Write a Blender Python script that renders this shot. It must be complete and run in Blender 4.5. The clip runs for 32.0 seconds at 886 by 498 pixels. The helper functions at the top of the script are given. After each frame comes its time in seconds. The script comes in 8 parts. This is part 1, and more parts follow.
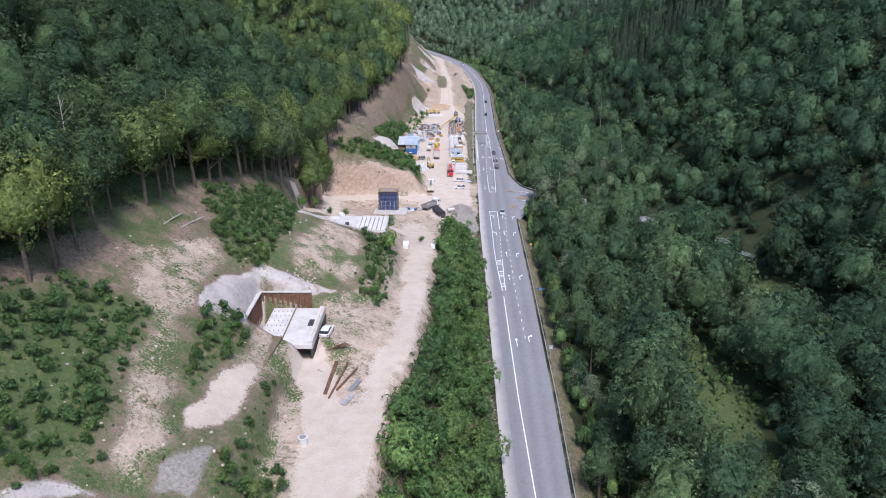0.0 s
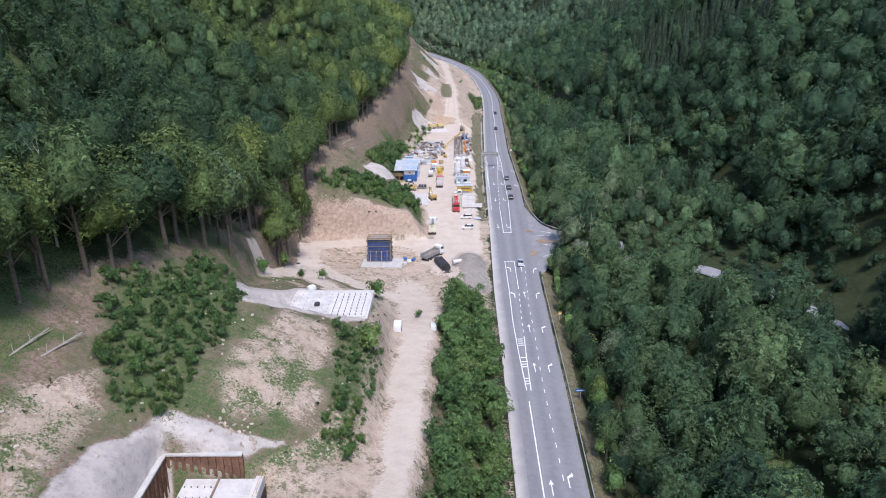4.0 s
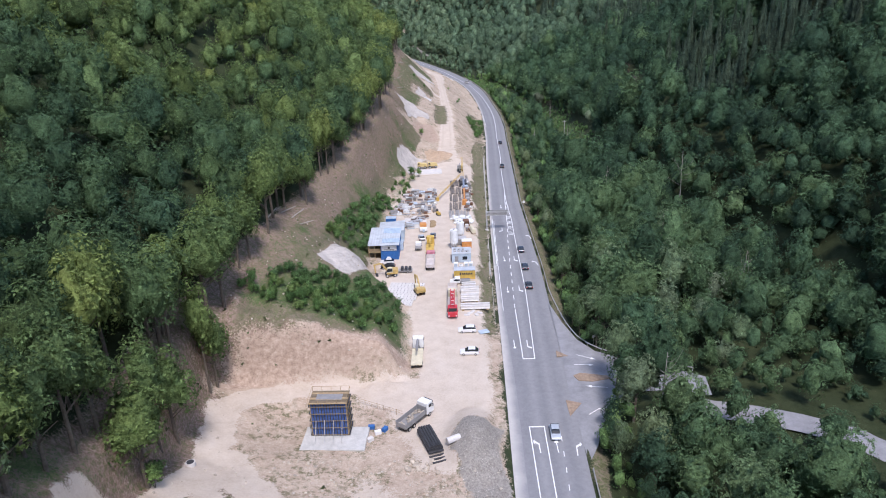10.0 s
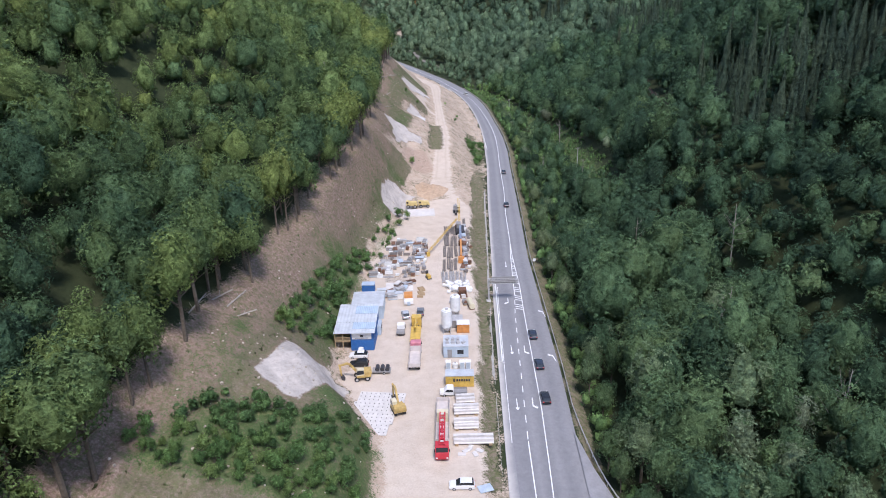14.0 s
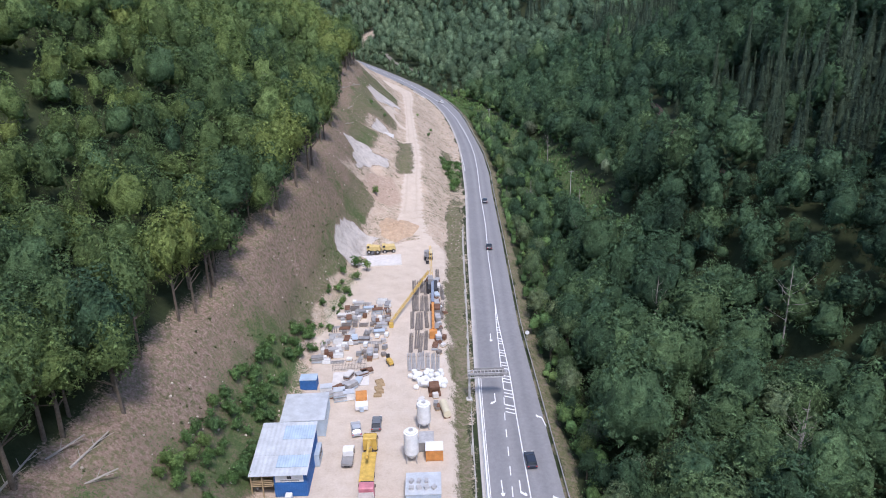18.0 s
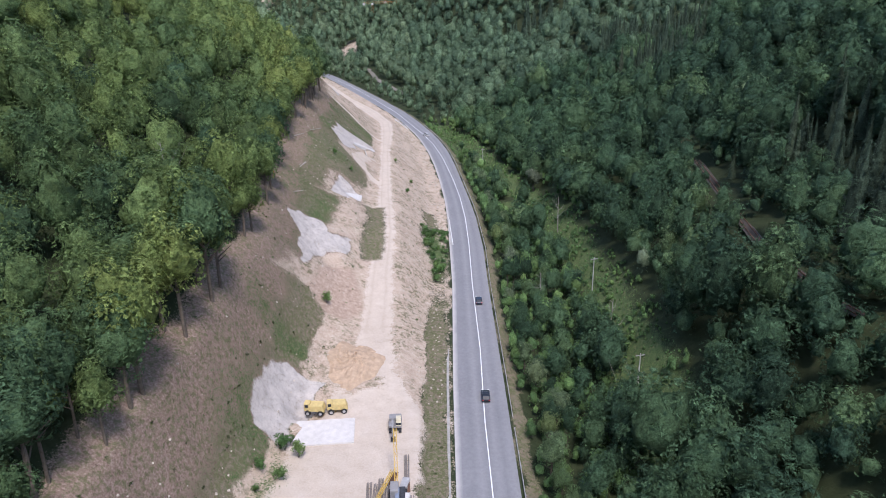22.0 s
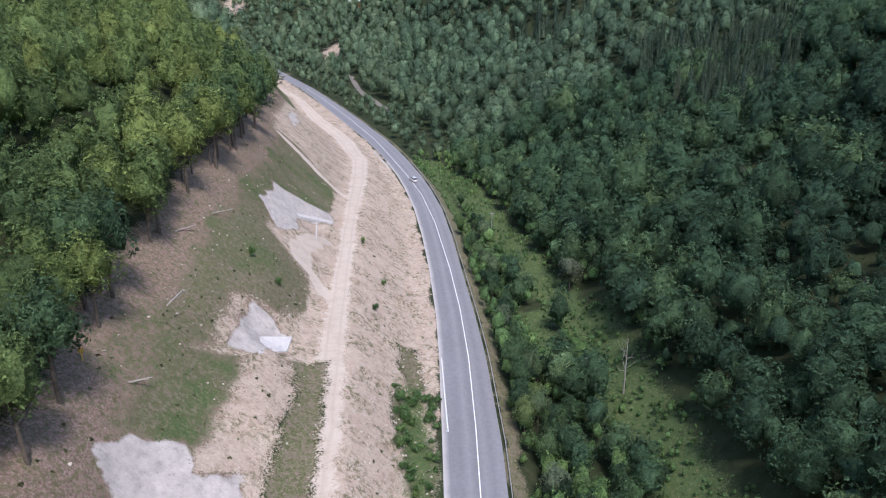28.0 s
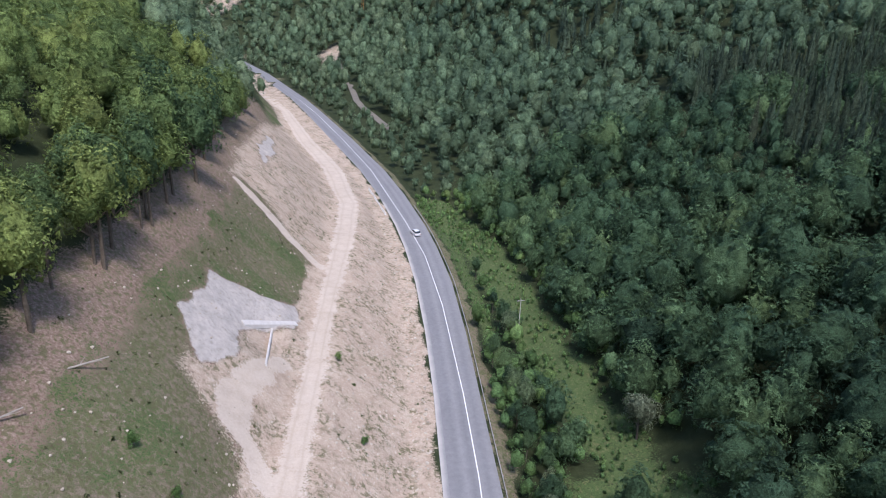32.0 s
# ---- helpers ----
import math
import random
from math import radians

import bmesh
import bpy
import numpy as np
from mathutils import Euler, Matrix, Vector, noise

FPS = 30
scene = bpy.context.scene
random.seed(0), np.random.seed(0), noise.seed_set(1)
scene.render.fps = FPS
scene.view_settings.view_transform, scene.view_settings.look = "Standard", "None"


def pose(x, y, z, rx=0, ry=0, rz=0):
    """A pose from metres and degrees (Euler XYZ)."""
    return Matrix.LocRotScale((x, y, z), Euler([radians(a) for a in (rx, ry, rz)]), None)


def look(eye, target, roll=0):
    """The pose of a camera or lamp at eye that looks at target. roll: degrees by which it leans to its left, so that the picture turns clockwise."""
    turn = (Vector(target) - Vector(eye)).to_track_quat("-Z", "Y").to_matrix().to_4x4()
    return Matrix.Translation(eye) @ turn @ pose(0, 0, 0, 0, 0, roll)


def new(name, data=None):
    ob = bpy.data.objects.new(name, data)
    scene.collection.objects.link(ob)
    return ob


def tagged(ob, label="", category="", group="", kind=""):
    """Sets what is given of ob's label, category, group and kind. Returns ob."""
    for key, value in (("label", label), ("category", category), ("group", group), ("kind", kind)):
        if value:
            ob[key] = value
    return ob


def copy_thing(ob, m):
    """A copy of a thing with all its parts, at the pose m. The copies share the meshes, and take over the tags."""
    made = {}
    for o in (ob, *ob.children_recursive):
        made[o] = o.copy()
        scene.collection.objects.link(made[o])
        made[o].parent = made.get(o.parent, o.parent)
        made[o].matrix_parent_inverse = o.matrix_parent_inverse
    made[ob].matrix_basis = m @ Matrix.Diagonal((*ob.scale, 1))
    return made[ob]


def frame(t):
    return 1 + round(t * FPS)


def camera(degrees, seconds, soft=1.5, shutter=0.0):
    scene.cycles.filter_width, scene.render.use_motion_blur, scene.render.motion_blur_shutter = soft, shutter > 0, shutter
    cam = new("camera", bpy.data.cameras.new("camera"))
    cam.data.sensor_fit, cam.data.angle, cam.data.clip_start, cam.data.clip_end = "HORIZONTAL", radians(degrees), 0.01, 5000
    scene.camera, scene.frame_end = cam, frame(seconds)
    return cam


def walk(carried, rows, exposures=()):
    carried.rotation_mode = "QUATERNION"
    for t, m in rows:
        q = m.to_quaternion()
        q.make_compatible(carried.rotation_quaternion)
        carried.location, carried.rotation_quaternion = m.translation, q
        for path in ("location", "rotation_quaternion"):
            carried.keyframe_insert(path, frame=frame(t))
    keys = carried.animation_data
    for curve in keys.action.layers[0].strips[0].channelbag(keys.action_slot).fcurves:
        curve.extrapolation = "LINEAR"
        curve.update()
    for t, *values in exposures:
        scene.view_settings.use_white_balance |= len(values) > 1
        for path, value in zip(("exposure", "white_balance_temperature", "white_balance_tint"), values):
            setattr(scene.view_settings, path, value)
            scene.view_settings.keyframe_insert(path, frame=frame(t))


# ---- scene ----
cam = camera(64.0, 32.0, soft=1.0)
PATH = [
    (0, (0.011, 0.027, 90.008), (-0.004, 1.892, 89.284), -0.1),
    (0.5, (0.148, 6.39, 89.76), (0.131, 8.256, 89.041), -0.2),
    (1, (0.189, 12.497, 88.495), (0.171, 14.362, 87.774), -0.1),
    (1.5, (0.083, 18.92, 87.787), (0.062, 20.785, 87.064), -0.0),
    (2, (-0.042, 25.42, 87.728), (-0.066, 27.285, 87.007), -0.1),
    (2.5, (-0.044, 32.438, 87.818), (-0.072, 34.303, 87.096), -0.2),
    (3, (0.06, 39.542, 88.074), (0.029, 41.406, 87.351), -0.4),
    (3.5, (0.264, 46.258, 88.315), (0.231, 48.122, 87.59), -0.6),
    (5.5, (0.883, 72.61, 89.511), (0.845, 74.474, 88.787), -1.2),
    (6, (0.994, 79.179, 89.745), (0.956, 81.043, 89.021), -1.3),
    (6.5, (1.142, 85.814, 89.931), (1.105, 87.678, 89.207), -1.5),
    (7, (1.308, 92.655, 90.091), (1.274, 94.519, 89.368), -1.7),
    (7.5, (1.502, 99.384, 89.866), (1.467, 101.249, 89.146), -1.6),
    (8, (1.709, 105.647, 88.745), (1.673, 107.511, 88.021), -1.9),
    (8.5, (1.877, 112.893, 88.186), (1.84, 114.757, 87.46), -2.0),
    (9, (2.129, 120.717, 88.294), (2.091, 122.581, 87.571), -2.1),
    (9.5, (2.439, 128.508, 88.433), (2.399, 130.373, 87.711), -2.2),
    (10, (2.622, 135.876, 88.626), (2.58, 137.741, 87.904), -2.1),
    (10.5, (2.773, 143.516, 88.749), (2.731, 145.381, 88.028), -2.1),
    (11, (2.921, 150.891, 88.794), (2.88, 152.757, 88.074), -1.9),
    (11.5, (3.058, 157.651, 88.77), (3.019, 159.517, 88.052), -1.7),
    (12, (3.13, 164.114, 88.749), (3.093, 165.98, 88.03), -1.8),
    (12.5, (3.255, 170.586, 88.785), (3.218, 172.451, 88.066), -1.6),
    (13, (3.519, 176.868, 89.026), (3.483, 178.733, 88.305), -1.5),
    (13.5, (3.783, 183.247, 89.388), (3.747, 185.111, 88.665), -1.5),
    (14, (4.0, 189.501, 89.709), (3.964, 191.366, 88.986), -1.5),
    (14.5, (4.242, 195.535, 90.068), (4.206, 197.401, 89.348), -1.4),
    (16.5, (5.265, 213.987, 88.623), (5.264, 215.85, 87.894), -1.5),
    (17, (5.725, 221.572, 88.346), (5.733, 223.434, 87.617), -1.6),
    (17.5, (6.223, 230.626, 88.222), (6.238, 232.488, 87.493), -1.5),
    (18, (6.615, 240.15, 88.014), (6.637, 242.012, 87.286), -1.5),
    (18.5, (6.949, 249.864, 88.08), (6.975, 251.726, 87.35), -1.4),
    (19, (7.484, 259.772, 88.502), (7.514, 261.634, 87.773), -1.5),
    (19.5, (8.185, 269.457, 89.129), (8.218, 271.319, 88.401), -1.3),
    (20, (8.985, 278.356, 89.855), (9.021, 280.219, 89.129), -1.4),
    (20.5, (9.781, 287.68, 90.536), (9.82, 289.545, 89.813), -1.5),
    (21, (10.416, 297.326, 91.197), (10.459, 299.191, 90.475), -1.4),
    (21.5, (10.915, 307.213, 91.795), (10.961, 309.077, 91.073), -1.2),
    (22, (11.455, 316.64, 92.193), (11.504, 318.505, 91.472), -1.0),
    (22.5, (12.086, 326.599, 92.565), (12.139, 328.464, 91.845), -1.0),
    (23, (12.892, 336.238, 92.915), (12.949, 338.103, 92.194), -1.0),
    (23.5, (13.707, 345.609, 93.196), (13.766, 347.474, 92.474), -1.0),
    (24, (14.461, 354.915, 93.457), (14.523, 356.779, 92.735), -0.8),
    (24.5, (15.193, 364.48, 93.721), (15.259, 366.345, 93.0), -0.8),
    (25, (15.782, 373.927, 93.919), (15.852, 375.79, 93.197), -0.6),
    (25.5, (16.19, 383.548, 93.895), (16.263, 385.412, 93.173), -0.5),
    (27.5, (15.817, 419.768, 89.459), (15.886, 421.629, 88.729), -0.1),
    (28, (15.606, 428.383, 89.444), (15.674, 430.244, 88.715), 0.1),
    (28.5, (15.364, 437.036, 89.672), (15.431, 438.899, 88.946), 0.3),
    (29, (15.164, 444.789, 88.986), (15.23, 446.651, 88.258), 0.5),
    (29.5, (14.908, 452.896, 88.202), (14.976, 454.758, 87.473), 0.8),
    (30, (14.7, 461.16, 87.871), (14.767, 463.021, 87.142), 0.9),
    (30.5, (14.618, 470.114, 88.01), (14.684, 471.975, 87.28), 1.2),
    (31, (14.674, 479.375, 88.369), (14.741, 481.235, 87.639), 1.5),
    (31.5, (14.974, 488.575, 88.774), (15.041, 490.435, 88.043), 1.5),
    (32, (15.214, 498.079, 89.06), (15.279, 499.939, 88.328), 1.7),
]
walk(cam, [(t, look(eye, target, roll)) for t, eye, target, roll in PATH], [(0, 0.97, 6380, 18), (32, 0.97, 6380, 18)])


# ---------------------------------------------------------------- light
world = bpy.data.worlds.new("sky")
scene.world = world
world.use_nodes = True
wn, wl = world.node_tree.nodes, world.node_tree.links
sky = wn.new("ShaderNodeTexSky")
sky.sky_type = "NISHITA"
sky.sun_disc = False
SUN_EL, SUN_AZ = radians(60), radians(165)
sky.sun_elevation, sky.sun_rotation = SUN_EL, SUN_AZ
sky.air_density, sky.dust_density = 1.0, 1.0
wn["Background"].inputs[1].default_value = 0.135
wl.new(sky.outputs[0], wn["Background"].inputs[0])
sun = new("sun", bpy.data.lights.new("sun", "SUN"))
sun.data.energy, sun.data.angle, sun.data.color = 1.75, radians(9), (1.0, 0.97, 0.955)
sun.matrix_world = look((0, 0, 0), (-math.sin(SUN_AZ) * math.cos(SUN_EL), -math.cos(SUN_AZ) * math.cos(SUN_EL), -math.sin(SUN_EL)))


# ---------------------------------------------------------------- materials
def mat(name, rough=0.9, metal=0.0, spec=0.3):
    m = bpy.data.materials.new(name)
    m.use_nodes = True
    b = m.node_tree.nodes["Principled BSDF"]
    b.inputs["Roughness"].default_value, b.inputs["Metallic"].default_value = rough, metal
    b.inputs["Specular IOR Level"].default_value = spec
    return m


def node(m, kind, **sets):
    n = m.node_tree.nodes.new(kind)
    for k, v in sets.items():
        n.inputs[k].default_value = v
    return n


def noise_tex(m, scale, detail=4.0, rough=0.6, coords="Object"):
    n = node(m, "ShaderNodeTexNoise", Scale=scale, Detail=detail, Roughness=rough)
    c = m.node_tree.nodes.get("tc") or m.node_tree.nodes.new("ShaderNodeTexCoord")
    c.name = "tc"
    m.node_tree.links.new(c.outputs[coords], n.inputs["Vector"])
    return n


def ramp(m, fac, stops):
    r = m.node_tree.nodes.new("ShaderNodeValToRGB")
    e = r.color_ramp.elements
    while len(e) < len(stops):
        e.new(0.5)
    for el, (p, c) in zip(e, stops):
        el.position, el.color = p, (*c, 1)
    m.node_tree.links.new(fac, r.inputs[0])
    return r.outputs[0]


def mixed(m, fac, a, b, blend="MIX"):
    x = m.node_tree.nodes.new("ShaderNodeMix")
    x.data_type, x.blend_type = "RGBA", blend
    for sock, v in ((x.inputs[0], fac), (x.inputs[6], a), (x.inputs[7], b)):
        if hasattr(v, "is_output"):
            m.node_tree.links.new(v, sock)
        else:
            sock.default_value = v if isinstance(v, float) else (*v, 1)
    return x.outputs[2]


def maths(m, op, a, b=0.0, clamp=False):
    x = m.node_tree.nodes.new("ShaderNodeMath")
    x.operation, x.use_clamp = op, clamp
    for sock, v in ((x.inputs[0], a), (x.inputs[1], b)):
        if hasattr(v, "is_output"):
            m.node_tree.links.new(v, sock)
        else:
            sock.default_value = v
    return x.outputs[0]


def bump(m, height, strength, distance):
    b = node(m, "ShaderNodeBump", Strength=strength, Distance=distance)
    m.node_tree.links.new(height, b.inputs["Height"])
    m.node_tree.links.new(b.outputs[0], m.node_tree.nodes["Principled BSDF"].inputs["Normal"])


def base(m, out):
    m.node_tree.links.new(out, m.node_tree.nodes["Principled BSDF"].inputs["Base Color"])


def worn(name, colour, rough=0.6, metal=0.0, scale=1.5, amount=0.3, spec=0.4, vary=0.0):
    """A painted, cast or metal surface with grime at two scales."""
    m = mat(name, rough, metal, spec)
    a, b = noise_tex(m, scale), noise_tex(m, scale * 9, 3)
    dark = tuple(c * (1 - amount) for c in colour)
    light = tuple(min(1, c * (1 + amount * 0.5) + 0.02 * amount) for c in colour)
    one = ramp(m, a.outputs[0], [(0.3, dark), (0.7, light)])
    col = mixed(m, 0.25, one, ramp(m, b.outputs[0], [(0.35, dark), (0.65, light)]))
    if vary:
        info = m.node_tree.nodes.new("ShaderNodeObjectInfo")
        col = mixed(m, maths(m, "MULTIPLY", info.outputs["Random"], vary), col, tuple(c * 0.5 for c in colour))
    base(m, col)
    bump(m, b.outputs[0], 0.15, 0.02)
    return m


def ground_material():
    m = mat("ground", 0.95, 0, 0.15)
    za = m.node_tree.nodes.new("ShaderNodeAttribute")
    za.attribute_name = "zone_a"
    zb = m.node_tree.nodes.new("ShaderNodeAttribute")
    zb.attribute_name = "zone_b"
    sa, sb = m.node_tree.nodes.new("ShaderNodeSeparateColor"), m.node_tree.nodes.new("ShaderNodeSeparateColor")
    m.node_tree.links.new(za.outputs[0], sa.inputs[0])
    m.node_tree.links.new(zb.outputs[0], sb.inputs[0])
    big, mid, fine = noise_tex(m, 0.05, 5), noise_tex(m, 0.35, 6, 0.65), noise_tex(m, 2.6, 5, 0.7)
    grit = noise_tex(m, 9.0, 3, 0.6)
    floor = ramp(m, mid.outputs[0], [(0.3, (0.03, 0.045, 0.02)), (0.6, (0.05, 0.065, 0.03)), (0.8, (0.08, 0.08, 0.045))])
    mott = noise_tex(m, 1.15, 7, 0.72)
    brown = ramp(m, fine.outputs[0], [(0.3, (0.15, 0.104, 0.083)), (0.5, (0.31, 0.225, 0.18)), (0.7, (0.47, 0.37, 0.305))])
    brown = mixed(m, ramp(m, mott.outputs[0], [(0.47, (0, 0, 0)), (0.58, (0.8, 0.8, 0.8))]), brown, ramp(m, grit.outputs[0], [(0.35, (0.1, 0.12, 0.05)), (0.65, (0.2, 0.19, 0.1))]))
    grass = ramp(m, fine.outputs[0], [(0.3, (0.07, 0.098, 0.038)), (0.5, (0.145, 0.155, 0.075)), (0.7, (0.26, 0.235, 0.15))])
    grass = mixed(m, ramp(m, mott.outputs[0], [(0.48, (0, 0, 0)), (0.58, (0.85, 0.85, 0.85))]), grass, ramp(m, grit.outputs[0], [(0.35, (0.17, 0.135, 0.1)), (0.65, (0.36, 0.29, 0.23))]))
    grass = mixed(m, ramp(m, mid.outputs[0], [(0.5, (0, 0, 0)), (0.66, (0.6, 0.6, 0.6))]), grass, (0.25, 0.2, 0.15))
    soil = ramp(m, mid.outputs[0], [(0.25, (0.36, 0.26, 0.19)), (0.42, (0.56, 0.435, 0.335)), (0.6, (0.65, 0.53, 0.42)), (0.78, (0.72, 0.63, 0.535))])
    soil = mixed(m, 0.45, soil, ramp(m, fine.outputs[0], [(0.3, (0.35, 0.265, 0.2)), (0.7, (0.69, 0.595, 0.49))]))
    sprout = noise_tex(m, 0.9, 6, 0.75)
    stands = noise_tex(m, 0.17, 4, 0.6)
    sparse = maths(m, "MULTIPLY", ramp(m, sprout.outputs[0], [(0.48, (0, 0, 0)), (0.56, (0.8, 0.8, 0.8))]), ramp(m, stands.outputs[0], [(0.42, (0.05, 0.05, 0.05)), (0.58, (1, 1, 1))]))
    soil = mixed(m, sparse, soil, ramp(m, grit.outputs[0], [(0.35, (0.085, 0.105, 0.04)), (0.65, (0.19, 0.18, 0.095))]))
    shot = ramp(m, mid.outputs[0], [(0.3, (0.43, 0.4, 0.37)), (0.5, (0.565, 0.525, 0.485)), (0.72, (0.7, 0.65, 0.6))])
    dust = ramp(m, mid.outputs[0], [(0.25, (0.5, 0.415, 0.33)), (0.5, (0.62, 0.53, 0.435)), (0.75, (0.7, 0.62, 0.53))])
    dust = mixed(m, 0.3, dust, ramp(m, fine.outputs[0], [(0.35, (0.5, 0.415, 0.335)), (0.65, (0.72, 0.64, 0.555))]))
    acr = m.node_tree.nodes.new("ShaderNodeAttribute")
    acr.attribute_name = "across"
    lane = maths(m, "ADD", acr.outputs["Fac"], maths(m, "MULTIPLY", maths(m, "SUBTRACT", big.outputs[0], 0.5), 0.35))
    rut = ramp(m, lane, [(0.1, (0, 0, 0)), (0.22, (0.55, 0.55, 0.55)), (0.3, (0.1, 0.1, 0.1)), (0.5, (0, 0, 0)), (0.66, (0.1, 0.1, 0.1)), (0.74, (0.55, 0.55, 0.55)), (0.86, (0, 0, 0))])
    dust = mixed(m, maths(m, "MULTIPLY", rut, mid.outputs[0]), dust, (0.42, 0.335, 0.255))
    gravel = ramp(m, fine.outputs[0], [(0.25, (0.19, 0.175, 0.15)), (0.5, (0.34, 0.315, 0.28)), (0.75, (0.5, 0.47, 0.42))])
    wet = maths(m, "SUBTRACT", mid.outputs[0], 0.5)

    def edge(w, k=1.3):
        v = maths(m, "ADD", w, maths(m, "MULTIPLY", maths(m, "SUBTRACT", fine.outputs[0], 0.5), k))
        v = maths(m, "ADD", v, maths(m, "MULTIPLY", wet, 0.8))
        return maths(m, "MULTIPLY", maths(m, "SUBTRACT", v, 0.38), 4.0, True)

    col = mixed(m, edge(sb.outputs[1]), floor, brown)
    col = mixed(m, edge(sb.outputs[0], 1.8), col, grass)
    col = mixed(m, edge(sa.outputs[1], 1.5), col, soil)
    col = mixed(m, edge(sb.outputs[2], 1.0), col, gravel)
    col = mixed(m, edge(sa.outputs[2], 0.5), col, shot)
    patchy = noise_tex(m, 1.1, 8, 0.8)
    col = mixed(m, 1.0, col, ramp(m, patchy.outputs[0], [(0.28, (0.5, 0.5, 0.47)), (0.45, (0.92, 0.91, 0.9)), (0.6, (1.0, 1.0, 1.0)), (0.75, (1.0, 1.0, 1.0))]), "MULTIPLY")
    pebble = noise_tex(m, 3.4, 3, 0.5)
    stony = maths(m, "MULTIPLY", ramp(m, pebble.outputs[0], [(0.66, (0, 0, 0)), (0.7, (0.8, 0.8, 0.8))]), edge(sa.outputs[1], 1.0))
    col = mixed(m, stony, col, (0.74, 0.68, 0.6))
    col = mixed(m, edge(sa.outputs[0], 1.2), col, dust)
    col = mixed(m, maths(m, "MULTIPLY", big.outputs[0], 0.28), col, (0.2, 0.16, 0.11), "MULTIPLY")
    oc = m.node_tree.nodes.new("ShaderNodeAttribute")
    oc.attribute_name = "ochre"
    clay = ramp(m, mott.outputs[0], [(0.3, (0.25, 0.18, 0.135)), (0.5, (0.41, 0.307, 0.235)), (0.7, (0.55, 0.44, 0.35))])
    col = mixed(m, edge(oc.outputs["Fac"], 1.0), col, clay)
    hb = m.node_tree.nodes.new("ShaderNodeAttribute")
    hb.attribute_name = "herb"
    herb = ramp(m, grit.outputs[0], [(0.32, (0.04, 0.068, 0.024)), (0.5, (0.075, 0.118, 0.042)), (0.68, (0.125, 0.17, 0.068))])
    herb = mixed(m, ramp(m, mott.outputs[0], [(0.52, (0, 0, 0)), (0.66, (0.7, 0.7, 0.7))]), herb, (0.2, 0.19, 0.095))
    col = mixed(m, edge(hb.outputs["Fac"], 1.8), col, herb)
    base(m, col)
    bump(m, mixed(m, 0.4, fine.outputs[0], grit.outputs[0]), 0.8, 0.3)
    return m


def leaf_material(name, stops, by_object=True, gaps=0.0):
    """Foliage; gaps: how much of each spray stays open between its leaves."""
    m = mat(name, 0.75, 0, 0.08)
    if by_object:
        v = m.node_tree.nodes.new("ShaderNodeObjectInfo").outputs["Random"]
    else:
        a = m.node_tree.nodes.new("ShaderNodeAttribute")
        a.attribute_name = "tint"
        v = a.outputs["Fac"]
    isl = m.node_tree.nodes.new("ShaderNodeNewGeometry").outputs["Random Per Island"]
    col = ramp(m, v, stops)
    speck, clump = noise_tex(m, 2.8, 4, 0.7), noise_tex(m, 0.6, 3)
    shade = maths(m, "ADD", maths(m, "MULTIPLY", isl, 0.75), 0.62)
    shade = maths(m, "MULTIPLY", shade, maths(m, "ADD", maths(m, "MULTIPLY", speck.outputs[0], 2.6), -0.3))
    shade = maths(m, "MULTIPLY", shade, maths(m, "ADD", maths(m, "MULTIPLY", clump.outputs[0], 1.5), 0.25))
    bump(m, mixed(m, 0.5, speck.outputs[0], clump.outputs[0]), 1.0, 1.2)
    mul = m.node_tree.nodes.new("ShaderNodeVectorMath")
    mul.operation = "SCALE"
    m.node_tree.links.new(col, mul.inputs[0])
    m.node_tree.links.new(shade, mul.inputs["Scale"])
    base(m, mul.outputs[0])
    tr = m.node_tree.nodes.new("ShaderNodeBsdfTranslucent")
    m.node_tree.links.new(mul.outputs[0], tr.inputs[0])
    mx = m.node_tree.nodes.new("ShaderNodeMixShader")
    mx.inputs[0].default_value = 0.2
    out = m.node_tree.nodes["Material Output"]
    m.node_tree.links.new(m.node_tree.nodes["Principled BSDF"].outputs[0], mx.inputs[1])
    m.node_tree.links.new(tr.outputs[0], mx.inputs[2])
    m.node_tree.links.new(mx.outputs[0], out.inputs[0])
    if gaps:
        bits = noise_tex(m, 2.9, 2, 0.6)
        hole = maths(m, "GREATER_THAN", gaps, bits.outputs[0])
        clear = m.node_tree.nodes.new("ShaderNodeBsdfTransparent")
        mh = m.node_tree.nodes.new("ShaderNodeMixShader")
        m.node_tree.links.new(hole, mh.inputs[0])
        m.node_tree.links.new(mx.outputs[0], mh.inputs[1])
        m.node_tree.links.new(clear.outputs[0], mh.inputs[2])
        m.node_tree.links.new(mh.outputs[0], out.inputs[0])
    return m


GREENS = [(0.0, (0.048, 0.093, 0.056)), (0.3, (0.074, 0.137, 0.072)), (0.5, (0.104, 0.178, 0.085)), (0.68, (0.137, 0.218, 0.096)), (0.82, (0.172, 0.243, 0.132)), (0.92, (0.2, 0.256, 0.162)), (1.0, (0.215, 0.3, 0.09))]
# GREENS made paler and greyer, so that distance haze sits in the leaf colour
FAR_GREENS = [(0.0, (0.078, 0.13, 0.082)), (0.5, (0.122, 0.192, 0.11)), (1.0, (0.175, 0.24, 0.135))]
WARM = [(0.0, (0.06, 0.112, 0.06)), (0.25, (0.092, 0.156, 0.07)), (0.5, (0.132, 0.2, 0.075)), (0.75, (0.17, 0.24, 0.078)), (0.92, (0.205, 0.268, 0.082)), (1.0, (0.225, 0.285, 0.088))]
M_GROUND = ground_material()
GAPS = 0.49


